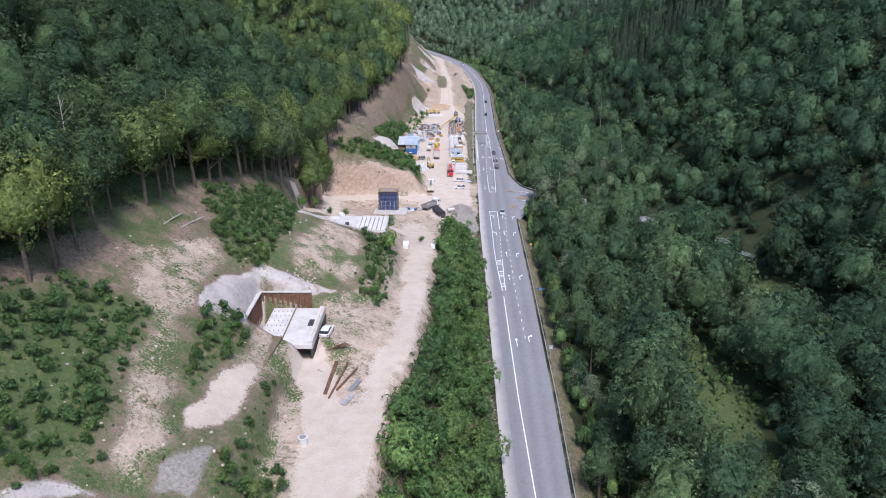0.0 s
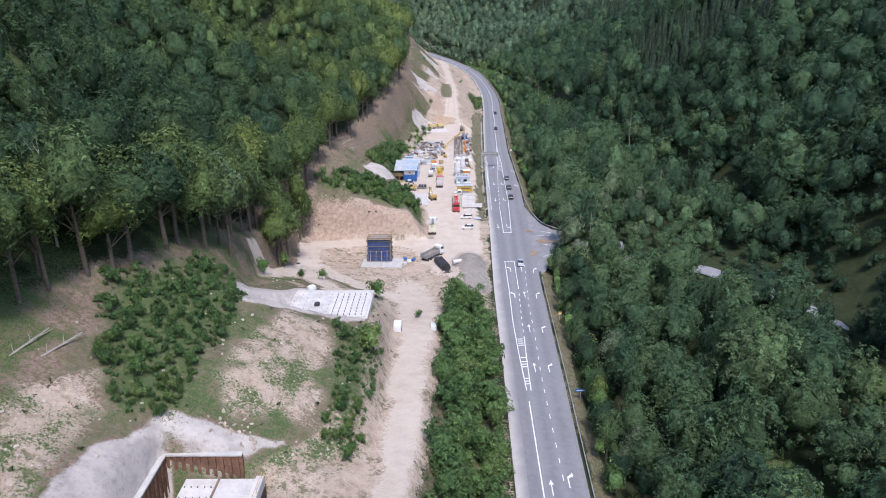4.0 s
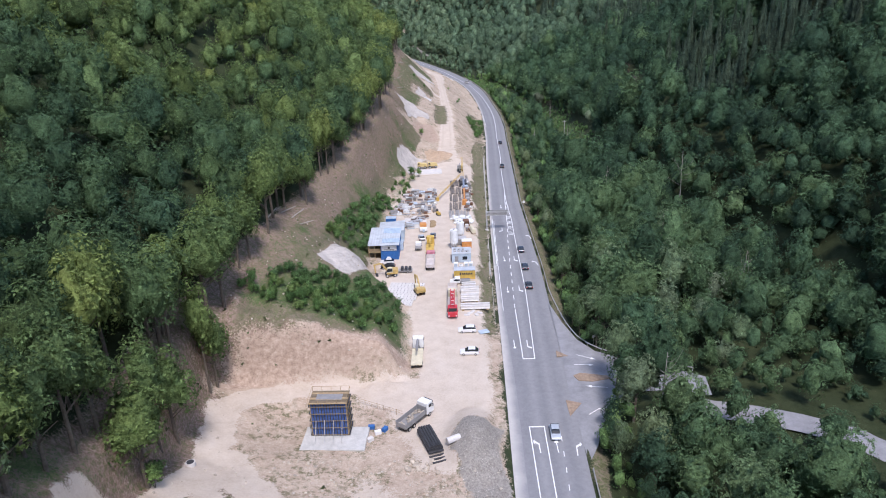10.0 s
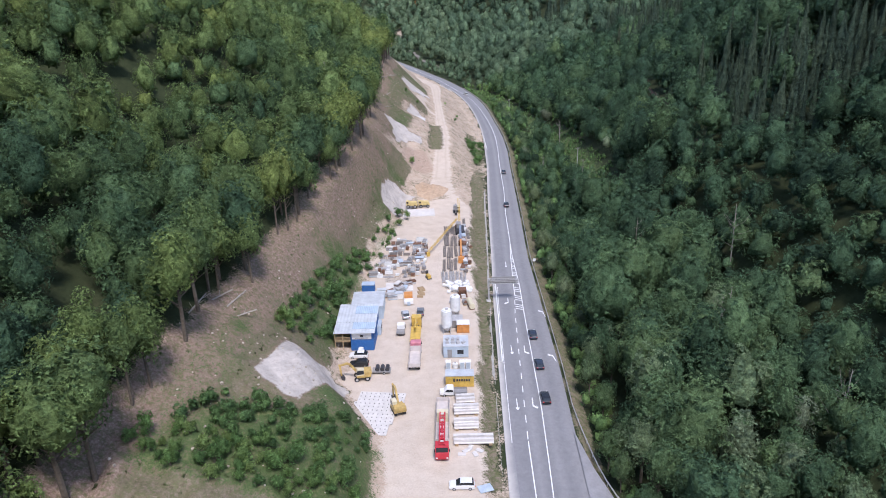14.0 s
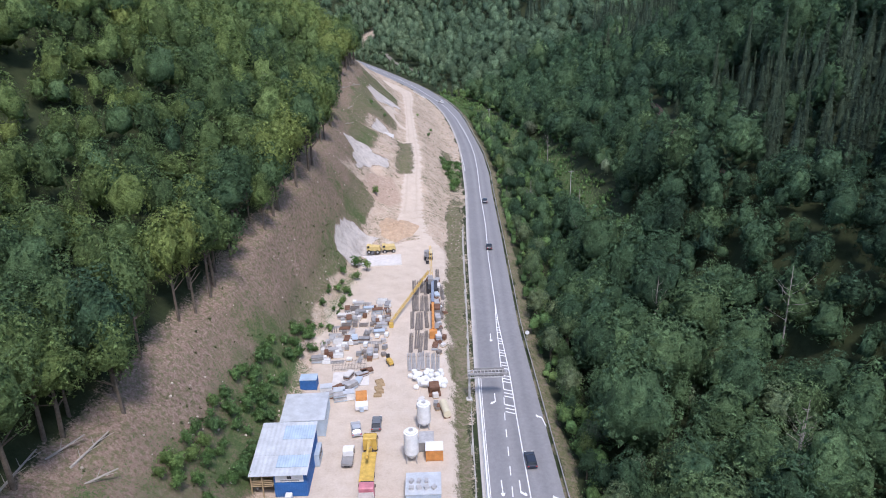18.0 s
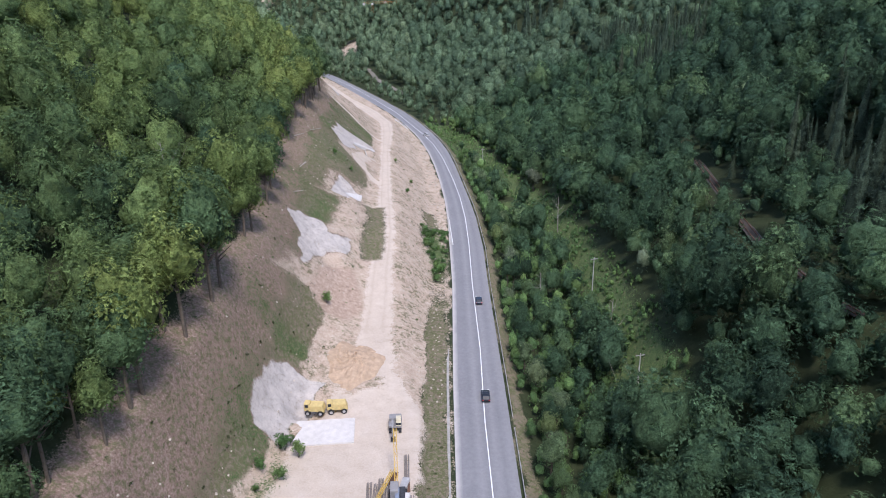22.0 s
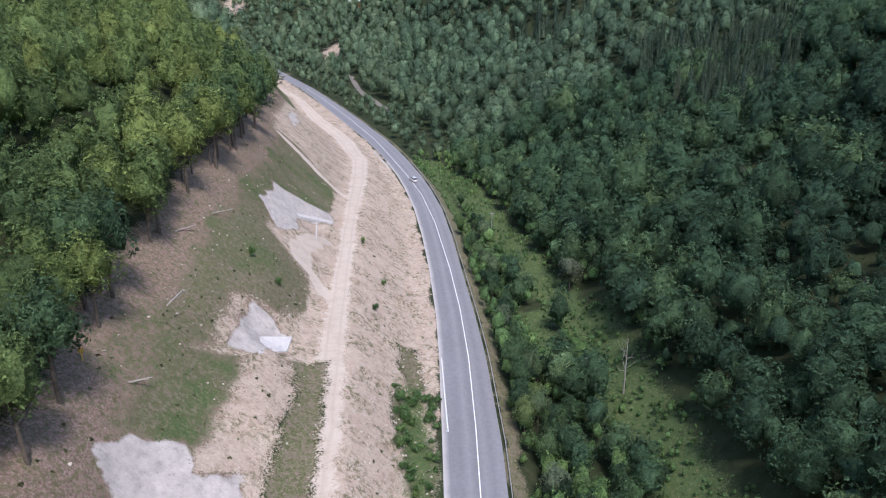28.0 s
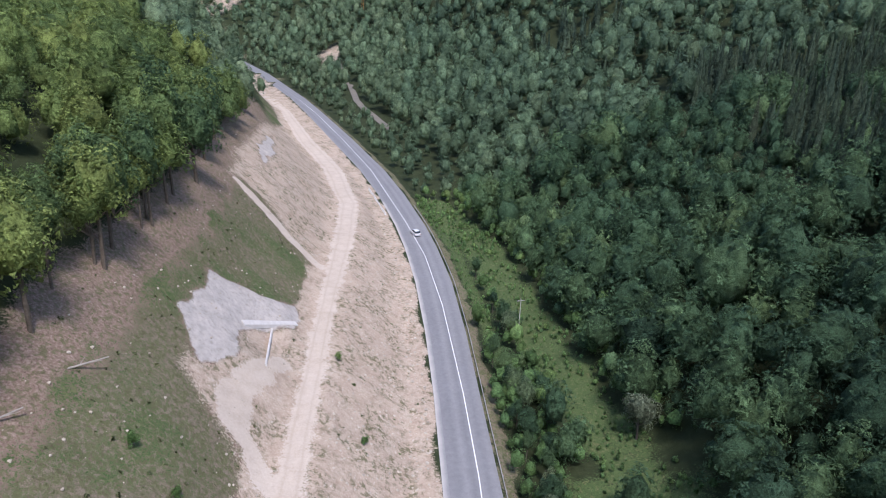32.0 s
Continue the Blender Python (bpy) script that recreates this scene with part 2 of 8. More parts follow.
def foliage(name, stops, by_object=True, gaps=GAPS):
    """The sprays' material and that of the inner mass of a crown."""
    return leaf_material(name, stops, by_object, gaps), leaf_material("inner_" + name, stops, by_object)


M_LEAF = foliage("leaves", GREENS)
M_WOOD_LEAF = foliage("wood_leaves", GREENS, False)
M_FAR_LEAF = foliage("far_haze_leaves", FAR_GREENS, False)
M_BUSH = foliage("bush_leaves", [(0.0, (0.105, 0.2, 0.072)), (0.5, (0.15, 0.27, 0.088)), (1.0, (0.215, 0.315, 0.105))])
M_HILL_LEAF = foliage("hillside_leaves", WARM, False)
M_EDGE_LEAF = foliage("edge_leaves", WARM)
M_SCRUB = foliage("scrub_leaves", [(0.0, (0.098, 0.18, 0.072)), (0.4, (0.132, 0.235, 0.084)), (0.8, (0.18, 0.28, 0.096)), (1.0, (0.22, 0.295, 0.11))], False)
M_PINE = foliage("needles", [(0.0, (0.05, 0.08, 0.055)), (0.6, (0.075, 0.108, 0.068)), (1.0, (0.11, 0.13, 0.078))], False)
M_PALE = foliage("pale_leaves", [(0.0, (0.16, 0.2, 0.13)), (1.0, (0.2, 0.24, 0.16))])
M_BARK = worn("bark", (0.13, 0.105, 0.08), 0.95, 0, 2.0, 0.5)
M_ASPHALT = mat("asphalt", 0.85, 0, 0.3)


def asphalt(m):
    a, b, c = noise_tex(m, 0.08, 4), noise_tex(m, 1.2, 4), noise_tex(m, 14, 3)
    sep = m.node_tree.nodes.new("ShaderNodeAttribute")
    sep.attribute_name = "across"
    worn_track = ramp(m, sep.outputs["Fac"], [(0.0, (0.75, 0.75, 0.75)), (0.12, (0.25, 0.25, 0.25)), (0.3, (0.1, 0.1, 0.1)), (0.42, (0.55, 0.55, 0.55)), (0.55, (0.0, 0.0, 0.0)), (0.68, (0.5, 0.5, 0.5)), (0.8, (0.1, 0.1, 0.1)), (0.92, (0.45, 0.45, 0.45))])
    col = ramp(m, a.outputs[0], [(0.3, (0.165, 0.165, 0.175)), (0.7, (0.22, 0.22, 0.23))])
    col = mixed(m, worn_track, col, (0.36, 0.355, 0.355))
    col = mixed(m, 0.35, col, ramp(m, b.outputs[0], [(0.3, (0.14, 0.14, 0.15)), (0.7, (0.27, 0.27, 0.275))]))
    col = mixed(m, 0.2, col, ramp(m, c.outputs[0], [(0.3, (0.05, 0.05, 0.05)), (0.7, (0.3, 0.3, 0.3))]))
    base(m, col)
    bump(m, c.outputs[0], 0.2, 0.02)


asphalt(M_ASPHALT)
M_PAINT = worn("road_paint", (0.78, 0.78, 0.77), 0.7, 0, 1.0, 0.25)
def dusty_edge(m):
    """Dust on asphalt that thins out towards the lane."""
    a, b = noise_tex(m, 0.25, 5), noise_tex(m, 2.2, 5, 0.7)
    at = m.node_tree.nodes.new("ShaderNodeAttribute")
    at.attribute_name = "across"
    w = maths(m, "ADD", at.outputs["Fac"], maths(m, "MULTIPLY", maths(m, "SUBTRACT", a.outputs[0], 0.5), 0.9))
    w = maths(m, "ADD", w, maths(m, "MULTIPLY", maths(m, "SUBTRACT", b.outputs[0], 0.5), 0.8))
    w = maths(m, "MULTIPLY", maths(m, "SUBTRACT", w, 0.15), 1.25, True)
    base(m, mixed(m, w, ramp(m, b.outputs[0], [(0.3, (0.38, 0.365, 0.345)), (0.7, (0.52, 0.49, 0.455))]), (0.245, 0.243, 0.248)))
    bump(m, b.outputs[0], 0.15, 0.02)


M_SHOULDER = mat("dusty_shoulder", 0.9, 0, 0.3)
dusty_edge(M_SHOULDER)
M_CONC = worn("concrete", (0.5, 0.49, 0.46), 0.9, 0, 0.6, 0.25)
M_STEEL = worn("galvanised_steel", (0.48, 0.47, 0.46), 0.55, 0.25, 1.0, 0.35)
M_ROCK = worn("limestone", (0.52, 0.45, 0.36), 0.95, 0, 0.8, 0.45, 0.2, 0.6)


# ---------------------------------------------------------------- helpers for meshes
def mesh_from(name, verts, faces, material):
    me = bpy.data.meshes.new(name)
    me.from_pydata([tuple(v) for v in verts], [], [tuple(f) for f in faces])
    me.materials.append(material)
    return me


def fast_mesh(name, verts, quads, material):
    """A mesh from arrays of corners and of faces, all with as many sides."""
    me = bpy.data.meshes.new(name)
    verts, quads = np.asarray(verts, np.float32), np.asarray(quads, np.int32)
    me.vertices.add(len(verts))
    me.vertices.foreach_set("co", verts.ravel())
    me.loops.add(quads.size)
    me.loops.foreach_set("vertex_index", quads.ravel())
    me.polygons.add(len(quads))
    me.polygons.foreach_set("loop_start", np.arange(0, quads.size, quads.shape[1], dtype=np.int32))
    me.update(calc_edges=True)
    me.materials.append(material)
    return me


def leafy_mesh(name, verts, tris, normals, inner, leaf):
    """A crown: its sprays carry the leaf material, its inner mass the second one; normals as the clumps bulge."""
    me = fast_mesh(name, verts, tris, leaf[0])
    me.materials.append(leaf[1])
    me.polygons.foreach_set("material_index", np.asarray(inner, np.int32))
    me.polygons.foreach_set("use_smooth", np.ones(len(tris), bool))
    me.attributes.new("custom_normal", "FLOAT_VECTOR", "POINT").data.foreach_set("vector", np.asarray(normals, np.float32).ravel())
    return me


def part(name, bm, material, parent=None, label=""):
    me = bpy.data.meshes.new(name)
    bm.to_mesh(me)
    bm.free()
    me.materials.append(material)
    ob = new(name, me)
    if parent:
        ob.parent = parent
    if label:
        ob["label"] = label
    return ob


def thing(name, m, label, category, group="", kind=""):
    ob = new(name)
    ob.matrix_basis = m
    return tagged(ob, label, category, group, kind)


def box(bm, x0, y0, z0, x1, y1, z1, bevel=0.0):
    """Adds a box to bm, its upright and top edges bevelled."""
    r = bmesh.ops.create_cube(bm, size=1.0, matrix=Matrix.LocRotScale(((x0 + x1) / 2, (y0 + y1) / 2, (z0 + z1) / 2), None, (abs(x1 - x0), abs(y1 - y0), abs(z1 - z0))))
    if bevel:
        es = {e for v in r["verts"] for e in v.link_edges}
        bmesh.ops.bevel(bm, geom=list(es), offset=bevel, segments=2, affect="EDGES", profile=0.6)
    return bm


def tube(bm, a, b, r, sides=8, r2=None):
    """Adds a rod from a to b."""
    a, b = Vector(a), Vector(b)
    d = b - a
    q = d.to_track_quat("Z", "Y").to_matrix().to_4x4()
    bmesh.ops.create_cone(bm, cap_ends=True, segments=sides, radius1=r, radius2=r if r2 is None else r2, depth=d.length, matrix=Matrix.Translation((a + b) / 2) @ q)
    return bm


def BM():
    return bmesh.new()


# ---------------------------------------------------------------- the lie of the land
def vnoise(x, y, scale, seed):
    """Smooth value noise, -1 to 1."""
    x, y = np.asarray(x, float) / scale + seed * 17.3, np.asarray(y, float) / scale - seed * 9.1
    ix, iy = np.floor(x).astype(np.int64), np.floor(y).astype(np.int64)
    fx, fy = x - ix, y - iy
    fx, fy = fx * fx * (3 - 2 * fx), fy * fy * (3 - 2 * fy)

    def h(i, j):
        n = (i * 374761393 + j * 668265263 + seed * 1442695) & 0xFFFFFFFF
        n = ((n ^ (n >> 13)) * 1274126177) & 0xFFFFFFFF
        return ((n ^ (n >> 16)) & 0xFFFF) / 32767.5 - 1

    return (h(ix, iy) * (1 - fx) + h(ix + 1, iy) * fx) * (1 - fy) + (h(ix, iy + 1) * (1 - fx) + h(ix + 1, iy + 1) * fx) * fy


def table(rows):
    """Turns rows (station, value) into a function of the station."""
    ys, vs = zip(*rows)
    return lambda y: np.interp(y, ys, vs)


road_l = table([(-200, 8.5), (60, 9), (125, 9.8), (183, 10.6), (230, 10.9), (271, 11.9), (327, 13), (361, 13.8), (395, 15.0), (454, 16.8), (510, 19.1), (540, 19.6), (573, 20), (595, 19.9), (627, 18.6), (655, 16.8), (685, 14.0), (712, 10.2), (733, 6.4), (770, -2), (806, -12.3), (870, -34), (935, -56), (985, -74), (1100, -122), (1300, -220)])
road_r = table([(-200, 19.5), (60, 19.8), (94, 20.4), (125, 21.6), (183, 23.1), (230, 24), (271, 25.4), (327, 26.6), (361, 26.5), (395, 26.4), (454, 28.3), (510, 29.8), (540, 31), (573, 31), (595, 30.2), (627, 28.5), (655, 27), (685, 24.6), (712, 20.8), (733, 17), (770, 8.6), (806, -1.2), (870, -22.5), (935, -45.5), (985, -64), (1100, -112), (1300, -210)])
road_z = table([(-200, 11), (100, 9.3), (270, 8), (620, 5.2), (1000, 5.2), (1300, 5)])
track_r = table([(-200, -9), (60, -10.5), (80, -11), (100, -10), (116, -7), (150, -5.3), (187, -4.6), (215, -4), (230, 1), (240, 6), (262, 9), (300, 8.5), (440, 9.5), (455, 4.5), (500, 3), (530, 3), (560, 1), (600, -1), (650, -3), (700, -3.5), (740, -6), (800, -18.5), (860, -40), (940, -66), (1300, -232)])
track_l = table([(-200, -20), (60, -20), (90, -21.5), (103, -15.4), (116, -12.5), (150, -11.5), (187, -12.5), (215, -14), (230, -16), (240, -18), (262, -20), (266, -8), (300, -10), (318, -20), (400, -21), (425, -16), (445, -9), (470, -6.5), (530, -5.5), (560, -6), (600, -7.5), (650, -9.5), (700, -12), (740, -15), (800, -29), (860, -50), (940, -74), (1300, -240)])
track_z = table([(-200, 27), (80, 26), (122, 24.8), (150, 21.5), (170, 19.3), (187, 17.2), (215, 12), (232, 9.8), (250, 9.2), (440, 9.2), (470, 11), (500, 14), (530, 16.5), (560, 17.2), (600, 17), (650, 15.5), (700, 13), (740, 10.5), (800, 7), (860, 5.8), (1300, 5.5)])
bench_x = table([(-200, -26), (40, -26), (80, -25), (100, -27), (125, -26), (140, -18), (150, -15), (175, -15), (190, -16.5), (215, -23), (235, -40), (262, -45), (266, -9.5), (300, -12), (318, -22), (340, -24), (400, -22.5), (440, -16), (470, -13), (500, -12), (530, -8.5), (570, -9.5), (610, -9.5), (650, -11.5), (700, -14.5), (740, -18.5), (800, -32), (860, -53), (940, -77), (1300, -245)])
bench_z = table([(-200, 29), (80, 28), (100, 29.5), (125, 28), (150, 26), (175, 26.3), (190, 23), (215, 15), (235, 12.5), (262, 11), (266, 10.3), (300, 10), (440, 10.2), (470, 14), (500, 18.5), (530, 19), (570, 18.8), (610, 19.2), (650, 17), (700, 14.5), (740, 12), (800, 9), (860, 7), (1300, 7)])
mid_x = table([(-200, -45), (40, -45), (80, -40), (125, -42), (150, -28), (165, -36), (190, -44), (215, -45.5), (235, -46), (262, -48), (267, -15), (300, -17), (320, -30), (340, -28), (400, -26.5), (440, -20), (470, -18.5), (500, -22), (530, -20), (570, -16), (610, -22), (650, -24), (700, -25), (740, -30), (800, -42), (860, -61), (940, -83), (1300, -252)])
mid_z = table([(-200, 38), (125, 37.5), (150, 33), (165, 36), (175, 33), (190, 28), (215, 20), (235, 14), (262, 13), (267, 18.5), (300, 16.5), (320, 19.5), (340, 14), (400, 14.5), (440, 16), (470, 21), (500, 26), (570, 27.3), (610, 30), (650, 28.5), (700, 25.5), (740, 23), (800, 17), (860, 14), (1300, 12)])
edge_x = table([(-200, -70), (40, -66), (80, -60), (125, -57), (150, -55), (175, -48), (195, -47), (220, -47.5), (262, -49.5), (285, -45), (300, -41.5), (318, -41), (336, -39), (364, -37), (400, -33), (440, -28), (470, -27), (500, -29), (545, -34), (592, -34), (650, -34.5), (700, -42.5), (740, -47.5), (800, -55), (860, -69), (940, -91), (1300, -262)])
edge_z = table([(-200, 52), (80, 49), (125, 45.5), (150, 43), (175, 38), (195, 34), (220, 27), (262, 25.5), (300, 29.5), (336, 28), (364, 27.5), (400, 31), (440, 35.5), (500, 36), (545, 39.5), (592, 43), (650, 42), (700, 39.5), (740, 36), (800, 29), (860, 24), (1300, 22)])
floor_end = table([(-200, 110), (280, 102), (350, 82), (430, 58), (520, 58), (627, 60), (700, 56), (800, 45), (900, 20), (1000, -15), (1300, -140)])
rail_x = table([(-200, 175), (300, 122), (400, 98), (440, 90), (470, 90), (515, 98), (553, 105), (605, 114), (700, 122), (800, 122), (900, 110), (1000, 85), (1300, -50)])
RAIL_Z = 32.0


def smooth(t):
    t = np.clip(t, 0, 1)
    return t * t * (3 - 2 * t)


def polyline(x, xs, zs):
    """Heights at x between corners (xs rising), all of them arrays."""
    out = np.array(zs[0], float)
    for a, b, za, zb in zip(xs[:-1], xs[1:], zs[:-1], zs[1:]):
        out = np.where(x >= a, za + (zb - za) * np.clip((x - a) / np.maximum(b - a, 0.05), 0, 1), out)
    return out


def land(x, y):
    """Height of the ground."""
    x, y = np.broadcast_arrays(np.asarray(x, float), np.asarray(y, float))
    L, R, zr = road_l(y), road_r(y), road_z(y)
    ex, ez = edge_x(y), edge_z(y)
    tl, tr, tz = track_l(y), track_r(y), track_z(y)
    fe, rx = floor_end(y), rail_x(y)
    verge = np.minimum(L - 2.0, np.maximum(tr + 1.0, L - 6.0))
    xs = [ex - 420, ex - 190, ex - 60, ex, mid_x(y), bench_x(y), tl, tr, verge, L - 0.4, L + 0.3, R - 0.3, R + 1.2, R + 9, fe, rx - 4, rx + 4, rx + 60, rx + 260, rx + 520]
    zs = [ez + 235, ez + 128, ez + 42, ez, mid_z(y), bench_z(y), tz, tz, np.minimum(zr + 0.35, tz), zr, zr - 0.14, zr - 0.14, zr - 0.1, zr - 4.5, zr - 3.0, RAIL_Z + 0 * y, RAIL_Z + 0 * y, RAIL_Z + 33 + 0 * y, RAIL_Z + 140 + 0 * y, RAIL_Z + 250 + 0 * y]
    z = polyline(x, xs, zs)
    far_l, far_r = smooth((ex + 6 - x) / 60), smooth((x - rx - 6) / 60)
    wild = np.maximum(far_l, far_r)
    z = z + wild * (vnoise(x, y, 150, 3) * 20 + vnoise(x, y, 45, 4) * 4)
    rough = smooth((tl - 1 - x) / 3) + smooth((x - tr - 0.5) / 2) * smooth((L - 1 - x) / 2) + smooth((x - R - 3) / 6)
    z = z + np.clip(rough, 0, 1) * (vnoise(x, y, 7, 5) * 0.45 + vnoise(x, y, 2.6, 6) * 0.16)
    # benches by the junction
    j = smooth(1 - np.hypot((x - 36) / 16, (y - 268) / 30) * 0.9) * smooth((x - R + 1) / 3)
    z = z + (zr - 0.35 - z) * np.clip(j * 2.2, 0, 1)
    # the portal pit and its forecourt
    pit = smooth((x + 38.2) / 1.0) * smooth((-23.6 - x) / 0.9) * smooth((y - 111.0) / 1.0) * smooth((128.6 - y) / 0.9)
    z = z + (24.6 - z) * pit
    court = smooth((x + 27.5) / 2) * smooth((-14 - x) / 2) * smooth((y - 60) / 10) * smooth((114 - y) / 4)
    z = z + (np.minimum(z, tz + 0.2) - z) * court
    # the cut for the slab with bar stubs
    off = np.maximum.reduce([-33.8 - x, 175.2 - y, 0 * x])
    cut_ = (x < -14.5) & (y < 189.5) & (y > 166)
    z = np.where(cut_, np.minimum(z, 26.5 + 1.3 * off), z)
    # gullies down the cut behind the loop
    face = smooth((x + 49) / 3) * smooth((-7 - x) / 3) * smooth((y - 261) / 2) * smooth((276 - y) / 4)
    z = z + face * (vnoise(x, y * 0.4, 2.4, 15) * 0.9 + vnoise(x, y, 1.3, 16) * 0.35)
    # the hollow round the pier and the gravel heap
    hollow = smooth(1.35 - np.hypot((x + 31) / 8.0, (y - 248) / 9.5))
    z = z - 1.6 * hollow * smooth((x + 42) / 3)
    heap_ = np.clip(1 - np.hypot((x - 4.6) / 6.0, (y - 243) / 11.5), 0, 1)
    z = z + 3.4 * heap_ ** 0.9 * (1 + 0.16 * vnoise(x, y, 2.2, 18)) * smooth((L - 0.8 - x) / 2)
    tip = np.clip(1 - np.hypot((x + 26.5) / 6.0, (y - 309) / 8.5), 0, 1)
    z = z + 2.6 * tip ** 0.8 * (1 + 0.15 * vnoise(x, y, 2.0, 19))
    # hollows under the sprayed walls
    for cx, cy, rx_, ry_, dz in ((-15.5, 498, 6, 5, 2.0), (-14.5, 553, 6, 5, 2.2), (-15, 620, 7, 9, 2.0), (-14, 441, 5, 6, 1.5)):
        z = z - dz * smooth(1.4 - 1.4 * np.hypot((x - cx) / rx_, (y - cy) / ry_))
    # the valley closes far ahead
    z = z + smooth((y - 1180) / 700) * 170 * smooth((x + 900) / 500) + smooth((y - 1000) / 500) * 60 * smooth((x - 60) / 200)
    return z


# ---------------------------------------------------------------- ground sheet
def inside(x, y, corners, soft=1.6):
    """1 inside a plan polygon, with a soft edge about a metre wide."""
    best, wn_ = np.full(x.shape, 1e9), np.zeros(x.shape, bool)
    for (ax, ay), (bx, by) in zip(corners, corners[1:] + corners[:1]):
        dx, dy = bx - ax, by - ay
        t = np.clip(((x - ax) * dx + (y - ay) * dy) / (dx * dx + dy * dy + 1e-9), 0, 1)
        best = np.minimum(best, np.hypot(x - ax - t * dx, y - ay - t * dy))
        cross = (ay > y) != (by > y)
        wn_ ^= cross & (x < dx * (y - ay) / (dy if dy else 1e-9) + ax)
    return np.clip(0.5 + np.where(wn_, best, -best) / soft, 0, 1)


def along(x, y, points, width):
    """1 on a way of that width through plan points."""
    best = np.full(x.shape, 1e9)
    for (ax, ay), (bx, by) in zip(points[:-1], points[1:]):
        dx, dy = bx - ax, by - ay
        t = np.clip(((x - ax) * dx + (y - ay) * dy) / (dx * dx + dy * dy), 0, 1)
        best = np.minimum(best, np.hypot(x - ax - t * dx, y - ay - t * dy))
    return np.clip(0.5 + (width / 2 - best) / 1.5, 0, 1)


def spread(a, b, fine_a, fine_b, step, grow):
    core = list(np.arange(fine_a, fine_b + 0.01, step))
    s, v = step, fine_a
    left = []
    while v > a:
        s *= grow
        v -= s
        left.append(v)
    s, v, right = step, fine_b, []
    while v < b:
        s *= grow
        v += s
        right.append(v)
    return np.array(left[::-1] + core + right)


ZONES_SHOT, ZONES_GRASS, ZONES_SOIL, ZONES_DUST, ZONES_GRAVEL = [], [], [], [], []
ZONES_SOIL += [
    [(-46.0, 200.0), (-44.0, 225.0), (-38.0, 232.0), (-20.0, 214.0), (-14.0, 206.0), (-16.0, 195.0), (-30.0, 199.0)],
    [(-38.0, 696.3), (-45.8, 746.6), (-64.4, 903.1), (-46.4, 912.1), (-24.8, 836.6), (-12.3, 753.6), (-9.3, 699.8), (-11.7, 668.8), (-13.9, 669.4), (-24.0, 682.6), (-33.6, 687.2)],
    [(-2.8, 703.3), (-9.3, 699.8), (-4.1, 642.3), (4.3, 616.5), (13.0, 626.1), (9.2, 662.0)],
    [(-90, 1205), (-66, 1214), (-60, 1190), (-66, 1165), (-76, 1135), (-81, 1150), (-77, 1180)] ,
    [(-33.7, 128.1), (-36.3, 123.0), (-34.8, 98.2), (-35.7, 87.3), (-14.4, 98.4), (-13.6, 116.0), (-11.1, 136.6), (-12.7, 156.0), (-19.2, 130.9), (-28.0, 128.3)] ,
    [(-34.4, 141.2), (-27.3, 156.8), (-20.7, 158.1), (-20.3, 138.8), (-30.8, 133.5)] ,
    [(-30.1, 168.9), (-21.7, 167.4), (-21.1, 150.2), (-34.8, 143.0), (-33.8, 154.3)] ,
    [(-18.4, 204.0), (-12.4, 199.2), (-11.3, 186.0), (-11.8, 163.4), (-14.0, 158.0), (-18.4, 177.4)] ,
    [(-47.8, 254.2), (-46.0, 262.6), (-39.8, 265.8), (-30.0, 266.6), (-8.4, 273.0), (-8.0, 264.5)] ,
    [(-39.5, 252.8), (-27.1, 257.7), (-11.9, 254.7), (-4.0, 234.7), (10.1, 236.2), (8.7, 216.8), (-5.0, 210.5), (-10.2, 231.1), (-25.3, 233.7), (-36.8, 241.5)] ,
    [(-14.1, 461.8), (-7.8, 472.7), (1.2, 476.4), (2.0, 448.9), (-6.0, 446.9), (-11.7, 450.6)] ,
    [(-21.0, 558.1), (-22.4, 536.6), (-16.4, 540.9), (-17.5, 525.1), (-18.7, 513.6), (-23.0, 506.9), (-21.5, 494.1), (-23.1, 481.0), (-24.6, 470.7), (-16.0, 480.9), (-7.0, 484.2), (1.9, 482.9), (2.0, 507.4), (-0.3, 507.5), (-7.4, 506.2), (-8.9, 522.5), (-8.1, 541.9), (-10.9, 548.8), (-3.0, 553.3), (0.6, 566.0), (-6.5, 575.0), (-13.8, 561.0)] ,
    [(-22.3, 536.0), (-20.2, 543.9), (-20.8, 549.3), (-21.0, 558.8), (-17.8, 559.7), (-15.0, 561.4), (-10.6, 560.9), (-5.2, 568.4), (-3.9, 561.8), (-11.6, 547.4), (-17.9, 540.1)],
    [(-21.3, 595.6), (-15.9, 589.8), (-12.0, 585.2), (-5.8, 574.7), (-0.8, 571.8), (-6.5, 628.6), (-11.0, 641.5), (-20.0, 631.7), (-25.0, 627.1), (-25.8, 608.6), (-22.0, 604.1)] ,
    [(-44.1, 734.6), (-44.7, 770.3), (-65.7, 918.4), (-51.9, 922.6), (-32.6, 877.7), (-9.2, 778.0), (-11.3, 730.3), (-7.7, 680.2), (-11.3, 679.5), (-20.2, 694.4), (-26.7, 690.1), (-32.0, 690.7), (-35.7, 680.5), (-40.0, 705.4)] ,
    [(-56.3, 116.9), (-46.5, 135.2), (-43.0, 119.5), (-41.6, 103.2), (-39.5, 91.3), (-36.9, 81.4), (-34.8, 73.2), (-34.5, 66.4), (-37.9, 64.3), (-40.5, 71.2), (-41.7, 81.1), (-45.6, 87.6), (-46.4, 97.7), (-50.6, 102.2)] ,
]
